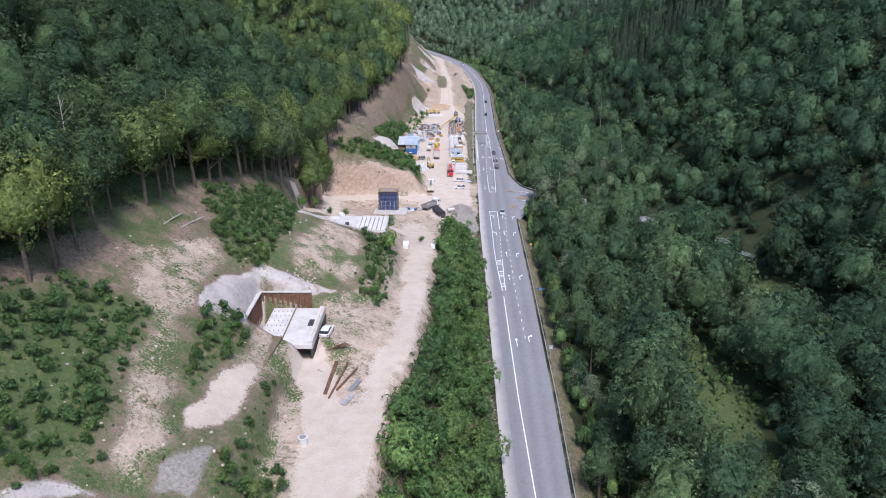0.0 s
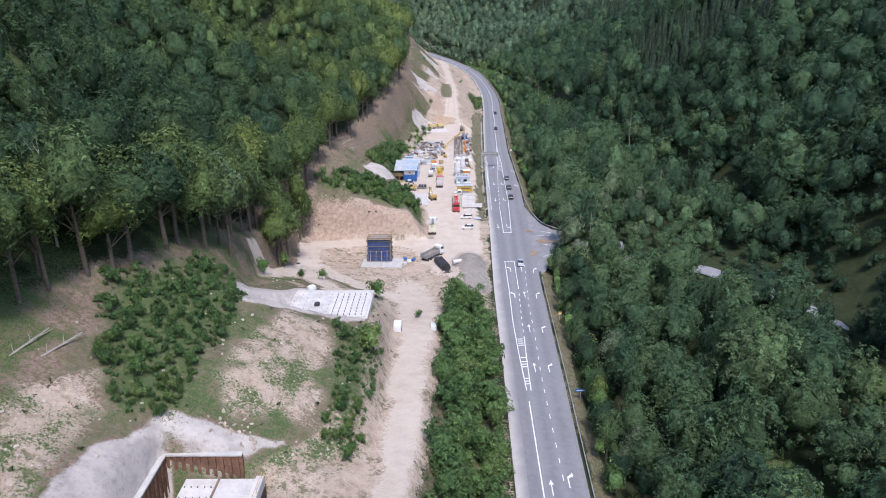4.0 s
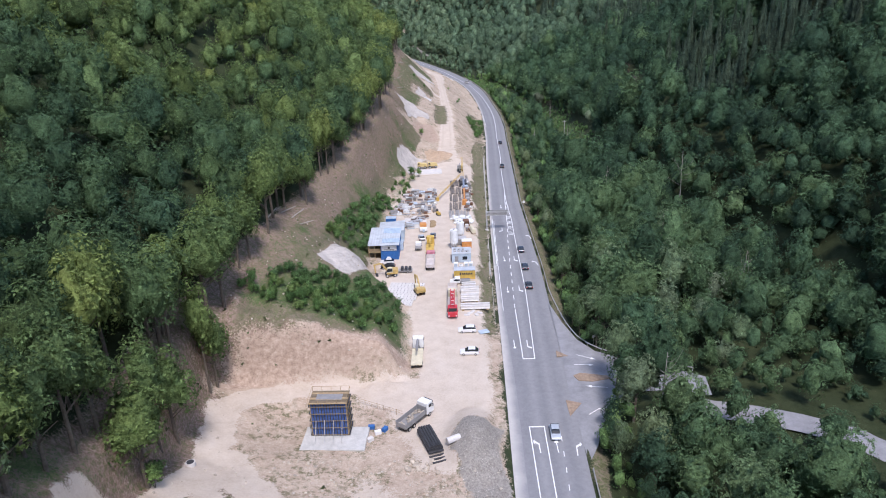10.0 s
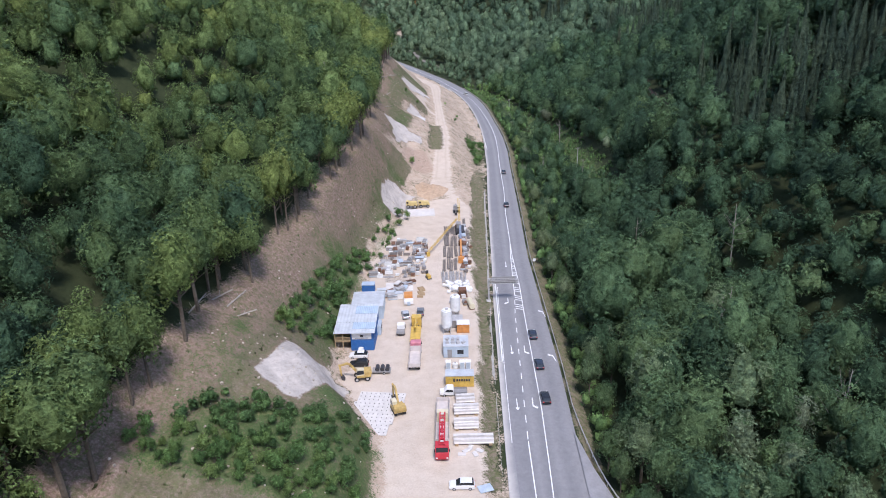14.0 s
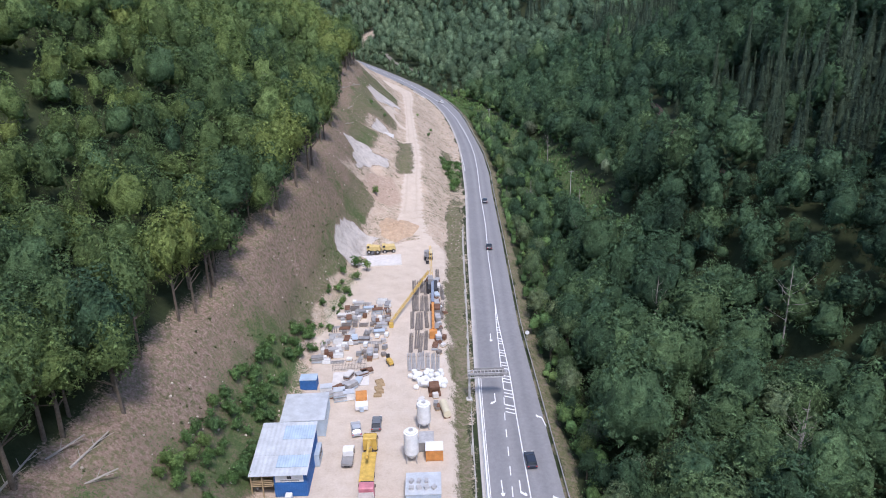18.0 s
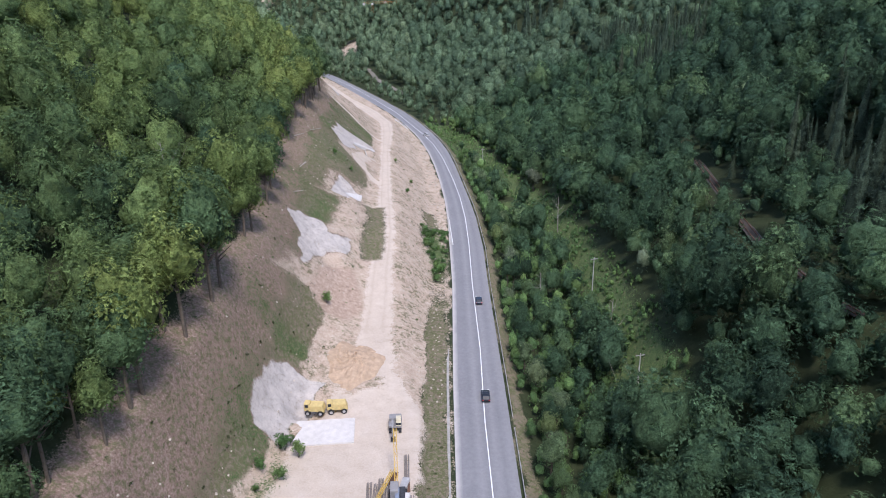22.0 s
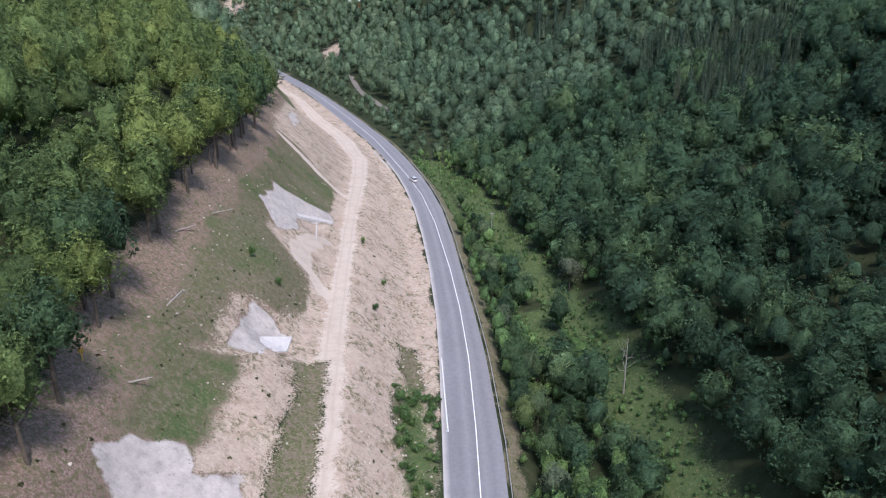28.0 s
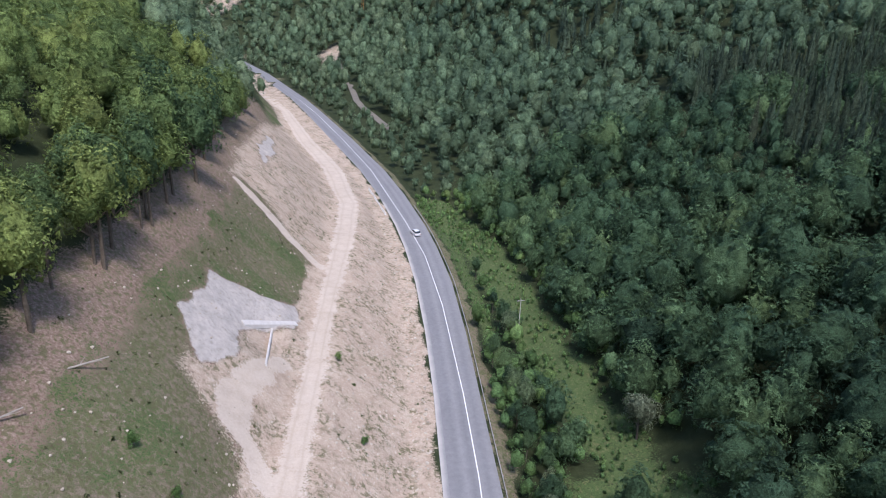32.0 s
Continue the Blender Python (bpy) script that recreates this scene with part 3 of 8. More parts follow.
ZONES_SHOT += [
    [(-41.7, 117.9), (-40.6, 126.6), (-37.4, 130.7), (-28.6, 131.8), (-21.7, 135.0), (-27.8, 128.3), (-37.3, 128.1), (-34.9, 108.8), (-42.4, 107.7)] ,
    [(-40.7, 170.2), (-41.5, 183.9), (-34.3, 191.0), (-25.0, 170.8), (-35.9, 163.7)] ,
    [(-34.3, 191.0), (-29.6, 198.8), (-17.4, 187.2), (-16.5, 173.7), (-25.0, 170.8)] ,
    [(-32.1, 299.9), (-31.1, 317.0), (-23.7, 321.0), (-18.1, 316.2), (-23.9, 296.6), (-30.1, 296.8)] ,
    [(-21.3, 430.5), (-21.2, 443.2), (-18.6, 449.6), (-11.6, 449.6), (-12.3, 441.7), (-15.8, 435.5), (-14.5, 430.1), (-20.6, 429.3)] ,
    [(-26.5, 505.6), (-23.8, 513.1), (-19.0, 515.6), (-17.0, 510.5), (-11.4, 515.6), (-10.4, 505.2), (-16.6, 501.7), (-19.7, 486.1), (-21.9, 492.2), (-22.3, 500.0)],
    [(-19.1, 541.6), (-18.7, 558.6), (-14.6, 558.8), (-12.2, 556.8), (-10.7, 557.4), (-14.0, 544.5)] ,
    [(-25.8, 608.6), (-25.0, 627.1), (-20.0, 631.7), (-14.7, 637.4), (-11.0, 641.5), (-11.7, 630.4), (-17.8, 618.4), (-15.7, 606.9), (-20.0, 599.4), (-23.2, 604.4)] ,
    [(-40.2, 735.3), (-46.3, 785.5), (-36.7, 744.3), (-34.8, 716.2)] ,
    [(-46.5, 59.2), (-43.4, 62.8), (-39.9, 63.6), (-39.2, 63.3), (-46.2, 58.5)] ,
]
ZONES_DUST += [
    ([(-44.6, 206), (-43.6, 213), (-40.4, 230.0), (-41.4, 242.3), (-43.0, 252.3), (-39.4, 257.5), (-30.2, 261.5), (-7.3, 263.2)], 5.5) ,
    ([(-38.6, 230.7), (-34.9, 215.2), (-26.6, 201.2)], 4.5) ,
    ([(-38.7, 236.3), (-27.6, 222.1), (-18.7, 215.6), (-11.3, 215.0)], 7) ,
    ([(-33.5, 681.5), (-26.1, 679.0), (-18.2, 674.7), (-12.0, 671.9)], 4) ,
    ([(-10.5, 616.3), (-14.5, 599.4), (-13.4, 590.9), (-10.4, 588.2), (-5.7, 581.3)], 3.6) ,
    ([(-33.7, 93.3), (-31.9, 99.0), (-29.8, 97.2), (-29.9, 87.9), (-31.1, 81.2), (-34.3, 77.7), (-35.6, 84.0)], None) ,
    ([(-26.2, 116.2), (-21.4, 101.2), (-19.1, 90.1), (-15.7, 84.5)], 6) ,
]
ZONES_GRAVEL += [
    [(0.4, 243.1), (4.0, 250.7), (10.3, 248.3), (9.8, 225.7), (5.3, 225.2), (1.4, 234.1)] ,
    [(-34.3, 73.7), (-30.8, 77.6), (-30.8, 68.6), (-34.5, 66.4)] ,
]
ZONES_GRASS += [
    [(-37.1, 227.8), (-35.1, 231.1), (-23.6, 215.8), (-17.8, 208.4), (-20.5, 206.5), (-27.0, 214.0), (-33.5, 219.5)],
    [(-43.0, 205.0), (-35.9, 210.0), (-28.8, 200.8), (-36.0, 203.6)],
    [(9.3, 554.1), (14.4, 546.4), (18.5, 534.9), (16.7, 510.8), (14.4, 510.7), (13.7, 529.5), (10.3, 539.9)] ,
    [(-9.0, 549.3), (-2.9, 551.6), (-1.5, 528.3), (-0.5, 509.3), (-7.2, 508.3), (-8.2, 521.1), (-7.0, 537.4)] ,
    [(10.3, 574.8), (14.6, 575.2), (16.5, 559.8), (13.7, 557.8), (10.6, 564.2)] ,
    [(-54.9, 75.6), (-58.3, 96.2), (-51.8, 100.9), (-47.0, 97.1), (-45.4, 83.4), (-41.1, 72.8), (-43.6, 68.3), (-48.7, 63.6)] ,
    [(-42.3, 102.6), (-37.7, 120.0), (-33.3, 108.1), (-34.1, 94.6), (-35.1, 87.3), (-39.0, 89.8), (-40.6, 97.2)] ,
    [(-28.1, 97.4), (-26.6, 97.9), (-27.6, 81.7), (-28.7, 74.9), (-22.1, 76.8), (-21.7, 74.6), (-30.3, 68.9), (-30.5, 76.6), (-29.3, 85.4), (-28.9, 93.3)] ,
]



GLADE = [(20, 770), (27, 751), (36, 723), (44, 676), (48, 650), (54, 617), (60, 590), (62, 535), (63, 503), (62, 475), (61, 452), (58, 425)]
MEADOWS = [[(46, 98), (60, 105), (66, 130), (60, 165), (50, 168), (46, 140)], [(33, 640), (39, 640), (30, 720), (18, 760), (12, 760), (24, 715)], [(90, 150), (104, 150), (92, 205), (80, 225), (76, 215)], [(44, 575), (52, 575), (50, 605), (42, 605)], [(-92, 1205), (-66, 1217), (-58, 1190), (-62, 1165), (-66, 1120), (-78, 1120), (-80, 1160), (-82, 1180)]]
COVER = [
    [(-66, 84), (-58, 98), (-52, 101), (-46, 99), (-44.5, 86), (-41.5, 77), (-40.5, 68), (-47, 58), (-62, 58)],
    [(-36.5, 110), (-33.5, 107), (-34.5, 96), (-36.5, 86), (-39, 92), (-40.5, 104), (-39.5, 111)],
    [(-57, 157), (-52, 168), (-47, 184), (-37, 168), (-35.5, 150), (-37, 145), (-36, 131), (-42, 127), (-46, 132), (-52, 145)],
    [(-22, 166), (-14.5, 176), (-12.8, 167), (-13.6, 134), (-19, 138), (-18.5, 150)],
    [(-29, 98), (-27, 98), (-27.4, 84), (-23, 80), (-21, 74), (-30, 70), (-28.5, 82)],
]
CLAY = [[(-47, 257), (-46, 262), (-40, 266), (-30, 267), (-8.4, 273), (-8, 267), (-38, 261)], [(-17.5, 489), (-15.5, 497), (-8.5, 501), (-4, 482), (-8, 474), (-14, 473), (-18.5, 478)]]
# green ground elsewhere, and how thick it grows
HERBS = [
    ([(-45, 273), (-41, 283), (-34, 291), (-26, 293), (-18, 300), (-10, 296), (-9.5, 275), (-18, 269), (-29, 271), (-43, 272)], 0.7),
    ([(-31, 360), (-26, 382), (-21, 371), (-23, 341), (-27, 327), (-32, 326)], 0.65),
    ([(-24, 384), (-19, 392), (-16, 414), (-13, 424), (-18, 428), (-22, 408)], 0.55),
    ([(10, 559), (17, 562), (19, 533), (16, 508), (13, 515)], 0.7),
    ([(-41, 276), (-32, 296), (-36, 322), (-42, 316), (-46, 285)], 0.4),
    ([(-29, 545), (-20, 530), (-24, 518), (-33, 515), (-34, 535)], 0.42),
    ([(-28, 600), (-16, 582), (-19, 568), (-30, 575)], 0.36),
]


def zones(x, y):
    wx, wy = x + vnoise(x, y, 5, 11) * 1.0 + vnoise(x, y, 1.9, 12) * 0.5, y + vnoise(x, y, 5, 13) * 1.0 + vnoise(x, y, 1.9, 14) * 0.5
    tl, tr, L, R, ex, mx = track_l(wy), track_r(wy), road_l(wy), road_r(wy), edge_x(wy), mid_x(wy)
    slim = 2.4 * np.clip((wy - 455) / 20, 0, 1)
    dust = np.clip(0.5 + np.minimum(wx - tl - slim, tr - slim - wx) / 3.5, 0, 1)
    lx = x + vnoise(x, y, 1.9, 12) * 0.35
    core_dust = np.clip(0.5 + np.minimum(lx - track_l(y) - 1.0, track_r(y) - 1.0 - lx) / 3.2, 0, 1) * np.clip((wy - 448) / 8, 0, 1)
    soil = np.clip(0.5 + np.minimum(wx - bench_x(wy) + 1, L - 0.5 - wx) / 2, 0, 1)
    brown = np.clip(0.5 + np.minimum(wx - ex + 5, bench_x(wy) + 1 - wx) / 4, 0, 1)
    brown *= np.clip((900 - wy) / 60, 0, 1)
    grass = np.interp(wy, [120, 320, 350, 460, 500], [0.66, 0.66, 0.7, 0.72, 0.76]) * np.clip(0.5 + np.minimum(wx - ex - 5, bench_x(wy) - wx) / 3, 0, 1)
    strip = np.clip(0.5 + np.minimum(wx - L + 6.5, L - 1.2 - wx) / 1.5, 0, 1) * np.clip((wy - 282) / 6, 0, 1) * np.clip((520 - wy) / 40, 0, 1)
    bank = np.clip(0.5 + np.minimum(wx - tr - 1.5, L - 1 - wx) / 2, 0, 1) * np.clip((236 - wy) / 4, 0, 1)
    verge = np.clip(0.5 + np.minimum(wx - R - 0.3, R + 3.5 - wx) / 1, 0, 1) * 0.85
    grass = np.maximum.reduce([grass, strip, bank, verge])
    soil = soil * (1 - strip) * (1 - bank)
    shot, gravel = 0 * x, 0 * x
    for c in ZONES_SOIL:
        w = inside(wx, wy, c, 5) * 0.85
        soil, grass, dust = np.maximum(soil, w), grass * (1 - w**2), dust * (1 - w)
    dust = np.maximum(dust, core_dust)
    for c in ZONES_GRASS:
        w = inside(wx, wy, c, 4)
        grass, soil, dust = np.maximum(grass, w), soil * (1 - w), dust * (1 - w)
    for c, width in ZONES_DUST:
        w = along(wx, wy, c, width) if width else inside(wx, wy, c)
        dust, grass = np.maximum(dust, w), grass * (1 - w)
    for c in ZONES_GRAVEL:
        w = inside(wx, wy, c)
        gravel, dust = np.maximum(gravel, w), dust * (1 - w)
    for c in ZONES_SHOT:
        w = inside(wx, wy, c)
        shot, grass, soil, dust = np.maximum(shot, w), grass * (1 - w), soil * (1 - w), dust * (1 - w)
    return dust, soil, shot, grass, brown, gravel


def build_ground():
    gx, gy = spread(-1500, 1500, -66, 34, 0.85, 1.16), spread(-400, 2600, 56, 900, 1.05, 1.13)
    X, Y = np.meshgrid(gx, gy)
    Z = land(X, Y)
    # the works' slopes are worn round, the road's bed and the pits stay sharp
    soft = Z.copy()
    for _ in range(3):
        a_ = np.pad(soft, 1, mode="edge")
        soft = sum(a_[1 + i:a_.shape[0] - 1 + i, 1 + j:a_.shape[1] - 1 + j] for i in (-1, 0, 1) for j in (-1, 0, 1)) / 9
    worn_ = smooth((Y - 436) / 10) * smooth((road_l(Y) - 4.5 - X) / 2) * smooth((X + 75) / 10)
    Z = Z + (soft - Z) * worn_
    n, k = X.shape
    i = np.arange(n * k).reshape(n, k)
    quads = np.stack([i[:-1, :-1], i[:-1, 1:], i[1:, 1:], i[1:, :-1]], -1).reshape(-1, 4)
    me = fast_mesh("ground", np.stack([X, Y, Z], -1).reshape(-1, 3), quads, M_GROUND)
    dust, soil, shot, grass, brown, gravel = (a.ravel() for a in zones(X, Y))
    for name, cols in (("zone_a", (dust, soil, shot)), ("zone_b", (grass, brown, gravel))):
        at = me.color_attributes.new(name, "FLOAT_COLOR", "POINT")
        at.data.foreach_set("color", np.stack([*cols, np.ones(n * k)], -1).astype(np.float32).ravel())
    tl, tr = track_l(Y) + 1.2, track_r(Y) - 1.2
    u = (X - tl) / (tr - tl)
    me.attributes.new("across", "FLOAT", "POINT").data.foreach_set("value", np.where(Y > 470, u, -1.0).astype(np.float32).ravel())
    herb = 0.7 * np.clip(along(X, Y, GLADE, 14), 0, 1)
    for c in MEADOWS[:4]:
        herb = np.maximum(herb, 0.7 * inside(X, Y, c, 4))
    up = np.clip((X - edge_x(Y) - 1) / np.maximum(bench_x(Y) - edge_x(Y), 1), 0, 1) * (X < bench_x(Y) + 1)
    wild = 0.43 + 0.34 * vnoise(X, Y, 12, 81) + 0.22 * vnoise(X, Y, 4.5, 82)
    herb = np.maximum(herb, np.clip(wild * (0.6 + 0.55 * up) * (up > 0), 0, 0.75) * smooth((Y - 276) / 12) * smooth((470 - Y) / 20))
    herb = np.maximum(herb, np.clip((wild - 0.12) * (up > 0.1), 0, 0.6) * smooth((Y - 470) / 12))
    near_ = np.clip(0.4 + 0.3 * vnoise(X, Y, 7, 83) + 0.25 * vnoise(X, Y, 2.4, 84), 0, 0.62) * smooth((218 - Y) / 8) * smooth((track_l(Y) - 2 - X) / 2)
    herb = np.maximum(herb, near_)
    bare_ = np.maximum.reduce([dust, shot, soil * (Y > 215).ravel(), gravel]).reshape(X.shape)
    herb = herb * (1 - 0.9 * np.clip(bare_ * 1.6 - 0.4, 0, 1))
    for c in COVER:
        herb = np.maximum(herb, 0.72 * inside(X, Y, c, 7))
    for c, w in HERBS:
        herb = np.maximum(herb, w * inside(X, Y, c, 5))
    ochre = np.zeros_like(X)
    for c in CLAY:
        ochre = np.maximum(ochre, 0.75 * inside(X, Y, c, 4))
    me.attributes.new("ochre", "FLOAT", "POINT").data.foreach_set("value", ochre.astype(np.float32).ravel())
    me.attributes.new("herb", "FLOAT", "POINT").data.foreach_set("value", herb.astype(np.float32).ravel())
    me.polygons.foreach_set("use_smooth", np.ones(len(me.polygons), bool))
    tagged(new("ground", me), "valley floor and slopes of pale soil, rough grass and forest litter", "ground", kind="structure")


build_ground()


# ---------------------------------------------------------------- the road
def strip_mesh(name, left, right, y0, y1, lift, material, label, category="road", step=3.0, parent=None, kind="structure", cols=(0, 0.12, 0.3, 0.42, 0.55, 0.68, 0.8, 0.92, 1), z_of=None):
    ys = np.linspace(y0, y1, max(2, int((y1 - y0) / step) + 1))
    cols = np.array(cols)
    X = left(ys)[:, None] * (1 - cols) + right(ys)[:, None] * cols
    Y = np.repeat(ys[:, None], len(cols), 1)
    Z = (z_of or road_z)(Y) + lift
    n, k = X.shape
    i = np.arange(n * k).reshape(n, k)
    quads = np.stack([i[:-1, :-1], i[:-1, 1:], i[1:, 1:], i[1:, :-1]], -1).reshape(-1, 4)
    me = fast_mesh(name, np.stack([X, Y, Z], -1).reshape(-1, 3), quads, material)
    at = me.attributes.new("across", "FLOAT", "POINT")
    at.data.foreach_set("value", np.tile(cols, n).astype(np.float32))
    ob = new(name, me)
    if parent:
        ob.parent = parent
    return tagged(ob, label, category if not parent else "", kind=kind) if label else ob


road = strip_mesh("road", road_l, road_r, -150, 1250, 0.0, M_ASPHALT, "grey asphalt main road with worn wheel tracks")


# ---------------------------------------------------------------- trees
def kites(rng, centres, normals, size):
    """Small pointed leaf sprays, each a three-sided piece."""
    n = len(centres)
    t = rng.normal(size=(n, 3))
    u = np.cross(normals, t)
    u /= np.linalg.norm(u, axis=1)[:, None] + 1e-9
    v = np.cross(normals, u)
    s = (size * rng.uniform(0.65, 1.4, n))[:, None]
    w = s * rng.uniform(0.6, 0.95, n)[:, None]
    tri = np.stack([centres + u * s * 1.15, centres - u * s * 0.6 + v * w, centres - u * s * 0.6 - v * w], 1)
    return tri.reshape(-1, 3)


def halved(q):
    """Four-sided faces cut in two."""
    return np.vstack([q[:, [0, 1, 2]], q[:, [0, 2, 3]]])


def crown(rng, n, size, rx, rz, base_z, lobes=16, rings=(8, 6)):
    """A crown of many leafy clumps of uneven size round an inner mass; the clumps are made of leaf sprays."""
    tall = rz / rx
    a = rng.uniform(0, 2 * math.pi, lobes)
    h = rng.uniform(-0.55, 0.95, lobes)
    ring = np.sqrt(np.maximum(1 - np.abs(h) ** 2.2, 0.05))
    r = rx * 0.74 * ring * rng.uniform(0.55, 1.08, lobes)
    c = np.stack([r * np.cos(a), r * np.sin(a), rx * 0.72 * h], 1)
    lr = rx * rng.uniform(0.2, 0.4, lobes)
    c = np.vstack([c, [[0, 0, rx * 0.1]]])
    lr = np.append(lr, rx * 0.55)

    def place(p):
        p = p.copy()
        p[:, 2] = p[:, 2] * tall + base_z + rz
        return p

    def reach(d):
        b = d @ c.T
        q = lr**2 - ((c**2).sum(1) - b**2)
        return np.where(q > 0, b + np.sqrt(np.maximum(q, 0)), 0).max(1)

    k, m = rings
    th = np.linspace(0, 2 * math.pi, k, endpoint=False)
    ph = np.linspace(-1.2, math.pi / 2 - 0.04, m)
    T, Pp = np.meshgrid(th, ph)
    T = T + (np.arange(m) % 2)[:, None] * math.pi / k
    d = np.stack([np.cos(T) * np.cos(Pp), np.sin(T) * np.cos(Pp), np.sin(Pp)], -1).reshape(-1, 3)
    d = d + rng.normal(size=d.shape) * 0.35 / k
    d /= np.linalg.norm(d, axis=1)[:, None]
    core = place(d * (reach(d) * rng.uniform(0.6, 0.84, len(d)))[:, None])
    i = np.arange(k * m).reshape(m, k)
    core_q = np.stack([i[:-1], np.roll(i, -1, 1)[:-1], np.roll(i, -1, 1)[1:], i[1:]], -1).reshape(-1, 4)
    # leaf sprays over the outer side of the clumps
    N = n * 6
    w = lr**2 / (lr**2).sum()
    which = rng.choice(len(lr), N, p=w)
    e = rng.normal(size=(N, 3)) + np.array([0, 0, 0.45])
    e /= np.linalg.norm(e, axis=1)[:, None]
    p = c[which] + e * (lr[which] * rng.uniform(0.84, 1.1, N))[:, None]
    deep = ((np.linalg.norm(p[:, None, :] - c[None], axis=2) / lr[None]) < 0.78).any(1)
    keep = np.nonzero(~deep & (p[:, 2] > -0.95 * rx))[0][:n]
    p, e = p[keep], e[keep]
    nrm = e + rng.normal(size=p.shape) * 0.3 + np.array([0, 0, 0.3])
    nrm /= np.linalg.norm(nrm, axis=1)[:, None]
    leaves = kites(rng, place(p), nrm, size)
    out = p / (np.linalg.norm(p, axis=1)[:, None] + 1e-6)
    return crown_data(core, core_q, d, leaves, e + out * 0.12 + rng.normal(size=p.shape) * 0.14)


def crown_data(core, core_q, core_n, leaves, leaf_n):
    """Corners, three-sided faces, normals, and 1 for each face of the inner mass."""
    cq = halved(core_q)
    n = np.vstack([core_n, np.repeat(leaf_n, 3, 0)])
    n /= np.linalg.norm(n, axis=1)[:, None] + 1e-6
    k = len(leaves) // 3
    return np.vstack([core, leaves]), np.vstack([cq, np.arange(len(leaves)).reshape(-1, 3) + len(core)]), n, np.r_[np.ones(len(cq), np.int32), np.zeros(k, np.int32)]


def conifer(rng, n, size, r, h):
    t = rng.uniform(0, 1, n) ** 0.7
    a = rng.uniform(0, 2 * math.pi, n)
    tier = 0.82 + 0.18 * np.sin(t * 40)
    rad = r * t * tier * rng.uniform(0.75, 1.05, n)
    p = np.stack([rad * np.cos(a), rad * np.sin(a), h * (1 - t) + 0.5], 1)
    nrm = np.stack([np.cos(a), np.sin(a), 0.9 + 0 * a], 1) + rng.normal(size=(n, 3)) * 0.35
    nrm /= np.linalg.norm(nrm, axis=1)[:, None]
    k, m = 7, 5
    th = np.linspace(0, 2 * math.pi, k, endpoint=False)
    hh = np.linspace(0.06, 0.97, m)
    T, Hh = np.meshgrid(th, hh)
    rr = r * (1 - Hh) * rng.uniform(0.4, 0.75, T.shape)
    core = np.stack([rr * np.cos(T), rr * np.sin(T), h * Hh + 0.5], -1).reshape(-1, 3)
    i = np.arange(k * m).reshape(m, k)
    core_q = np.stack([i[:-1], np.roll(i, -1, 1)[:-1], np.roll(i, -1, 1)[1:], i[1:]], -1).reshape(-1, 4)
    leaves = kites(rng, p, nrm, size)
    core_n = np.stack([np.cos(T), np.sin(T), 0.5 + 0 * T], -1).reshape(-1, 3)
    return crown_data(core, core_q, core_n, leaves, nrm)


def trunk_mesh(rng, name, h, r, spreadr):
    bm = BM()
    lean = Vector((rng.uniform(-0.4, 0.4), rng.uniform(-0.4, 0.4), 0))
    tube(bm, (0, 0, -0.6), lean * 0.5 + Vector((0, 0, h * 0.5)), r, 7, r * 0.75)
    tube(bm, lean * 0.5 + Vector((0, 0, h * 0.5 - 0.05)), lean + Vector((0, 0, h * 0.95)), r * 0.75, 6, r * 0.2)
    for i in range(6):
        a, z = i * 2.4 + rng.uniform(-0.4, 0.4), h * rng.uniform(0.35, 0.75)
        tube(bm, lean * (z / h) + Vector((0, 0, z)), (spreadr * 0.75 * math.cos(a), spreadr * 0.75 * math.sin(a), z + spreadr * rng.uniform(0.4, 0.8)), r * 0.4, 5, r * 0.1)
    me = bpy.data.meshes.new(name)
    bm.to_mesh(me)
    bm.free()
    me.materials.append(M_BARK)
    return me


RNG = np.random.default_rng(7)


def tree_kind(n, size, rx, rz, trunk, leaf, lobes=16, rings=(9, 7)):
    me = leafy_mesh("crown", *crown(RNG, n, size, rx, rz, trunk, lobes, rings), leaf)
    if trunk < 1:
        bm = BM()
        for k in range(3):
            tube(bm, (0.1 * k, 0, -0.2), (rx * 0.4 * math.cos(2.1 * k), rx * 0.4 * math.sin(2.1 * k), rz), 0.06, 4, 0.03)
        low = bpy.data.meshes.new("trunk")
        bm.to_mesh(low)
        bm.free()
        low.materials.append(M_BARK)
        return low, me
    return trunk_mesh(RNG, "trunk", trunk + rz * 1.2, 0.10 + rx * 0.045, rx * 0.8), me


TREE_KINDS = [tree_kind(1300, 0.29, RNG.uniform(3.3, 4.8), RNG.uniform(4.2, 6.0), RNG.uniform(1.8, 3.6), M_LEAF, int(RNG.integers(18, 30))) for _ in range(9)]
TALL_KINDS = [tree_kind(950, 0.28, RNG.uniform(2.3, 3.0), RNG.uniform(5.0, 6.5), RNG.uniform(3, 5), M_LEAF, 22) for _ in range(4)]
BUSH_KINDS = [tree_kind(330, 0.27, RNG.uniform(1.6, 2.3), RNG.uniform(1.6, 2.4), 0.2, M_BUSH, 14, (7, 5)) for _ in range(6)]


def warm(kind):
    """The same tree in the hillside's warmer green."""
    me = kind[1].copy()
    me.materials[0], me.materials[1] = M_EDGE_LEAF
    return kind[0], me


HILL_KINDS, HILL_TALL = [warm(k) for k in TREE_KINDS], [warm(k) for k in TALL_KINDS]


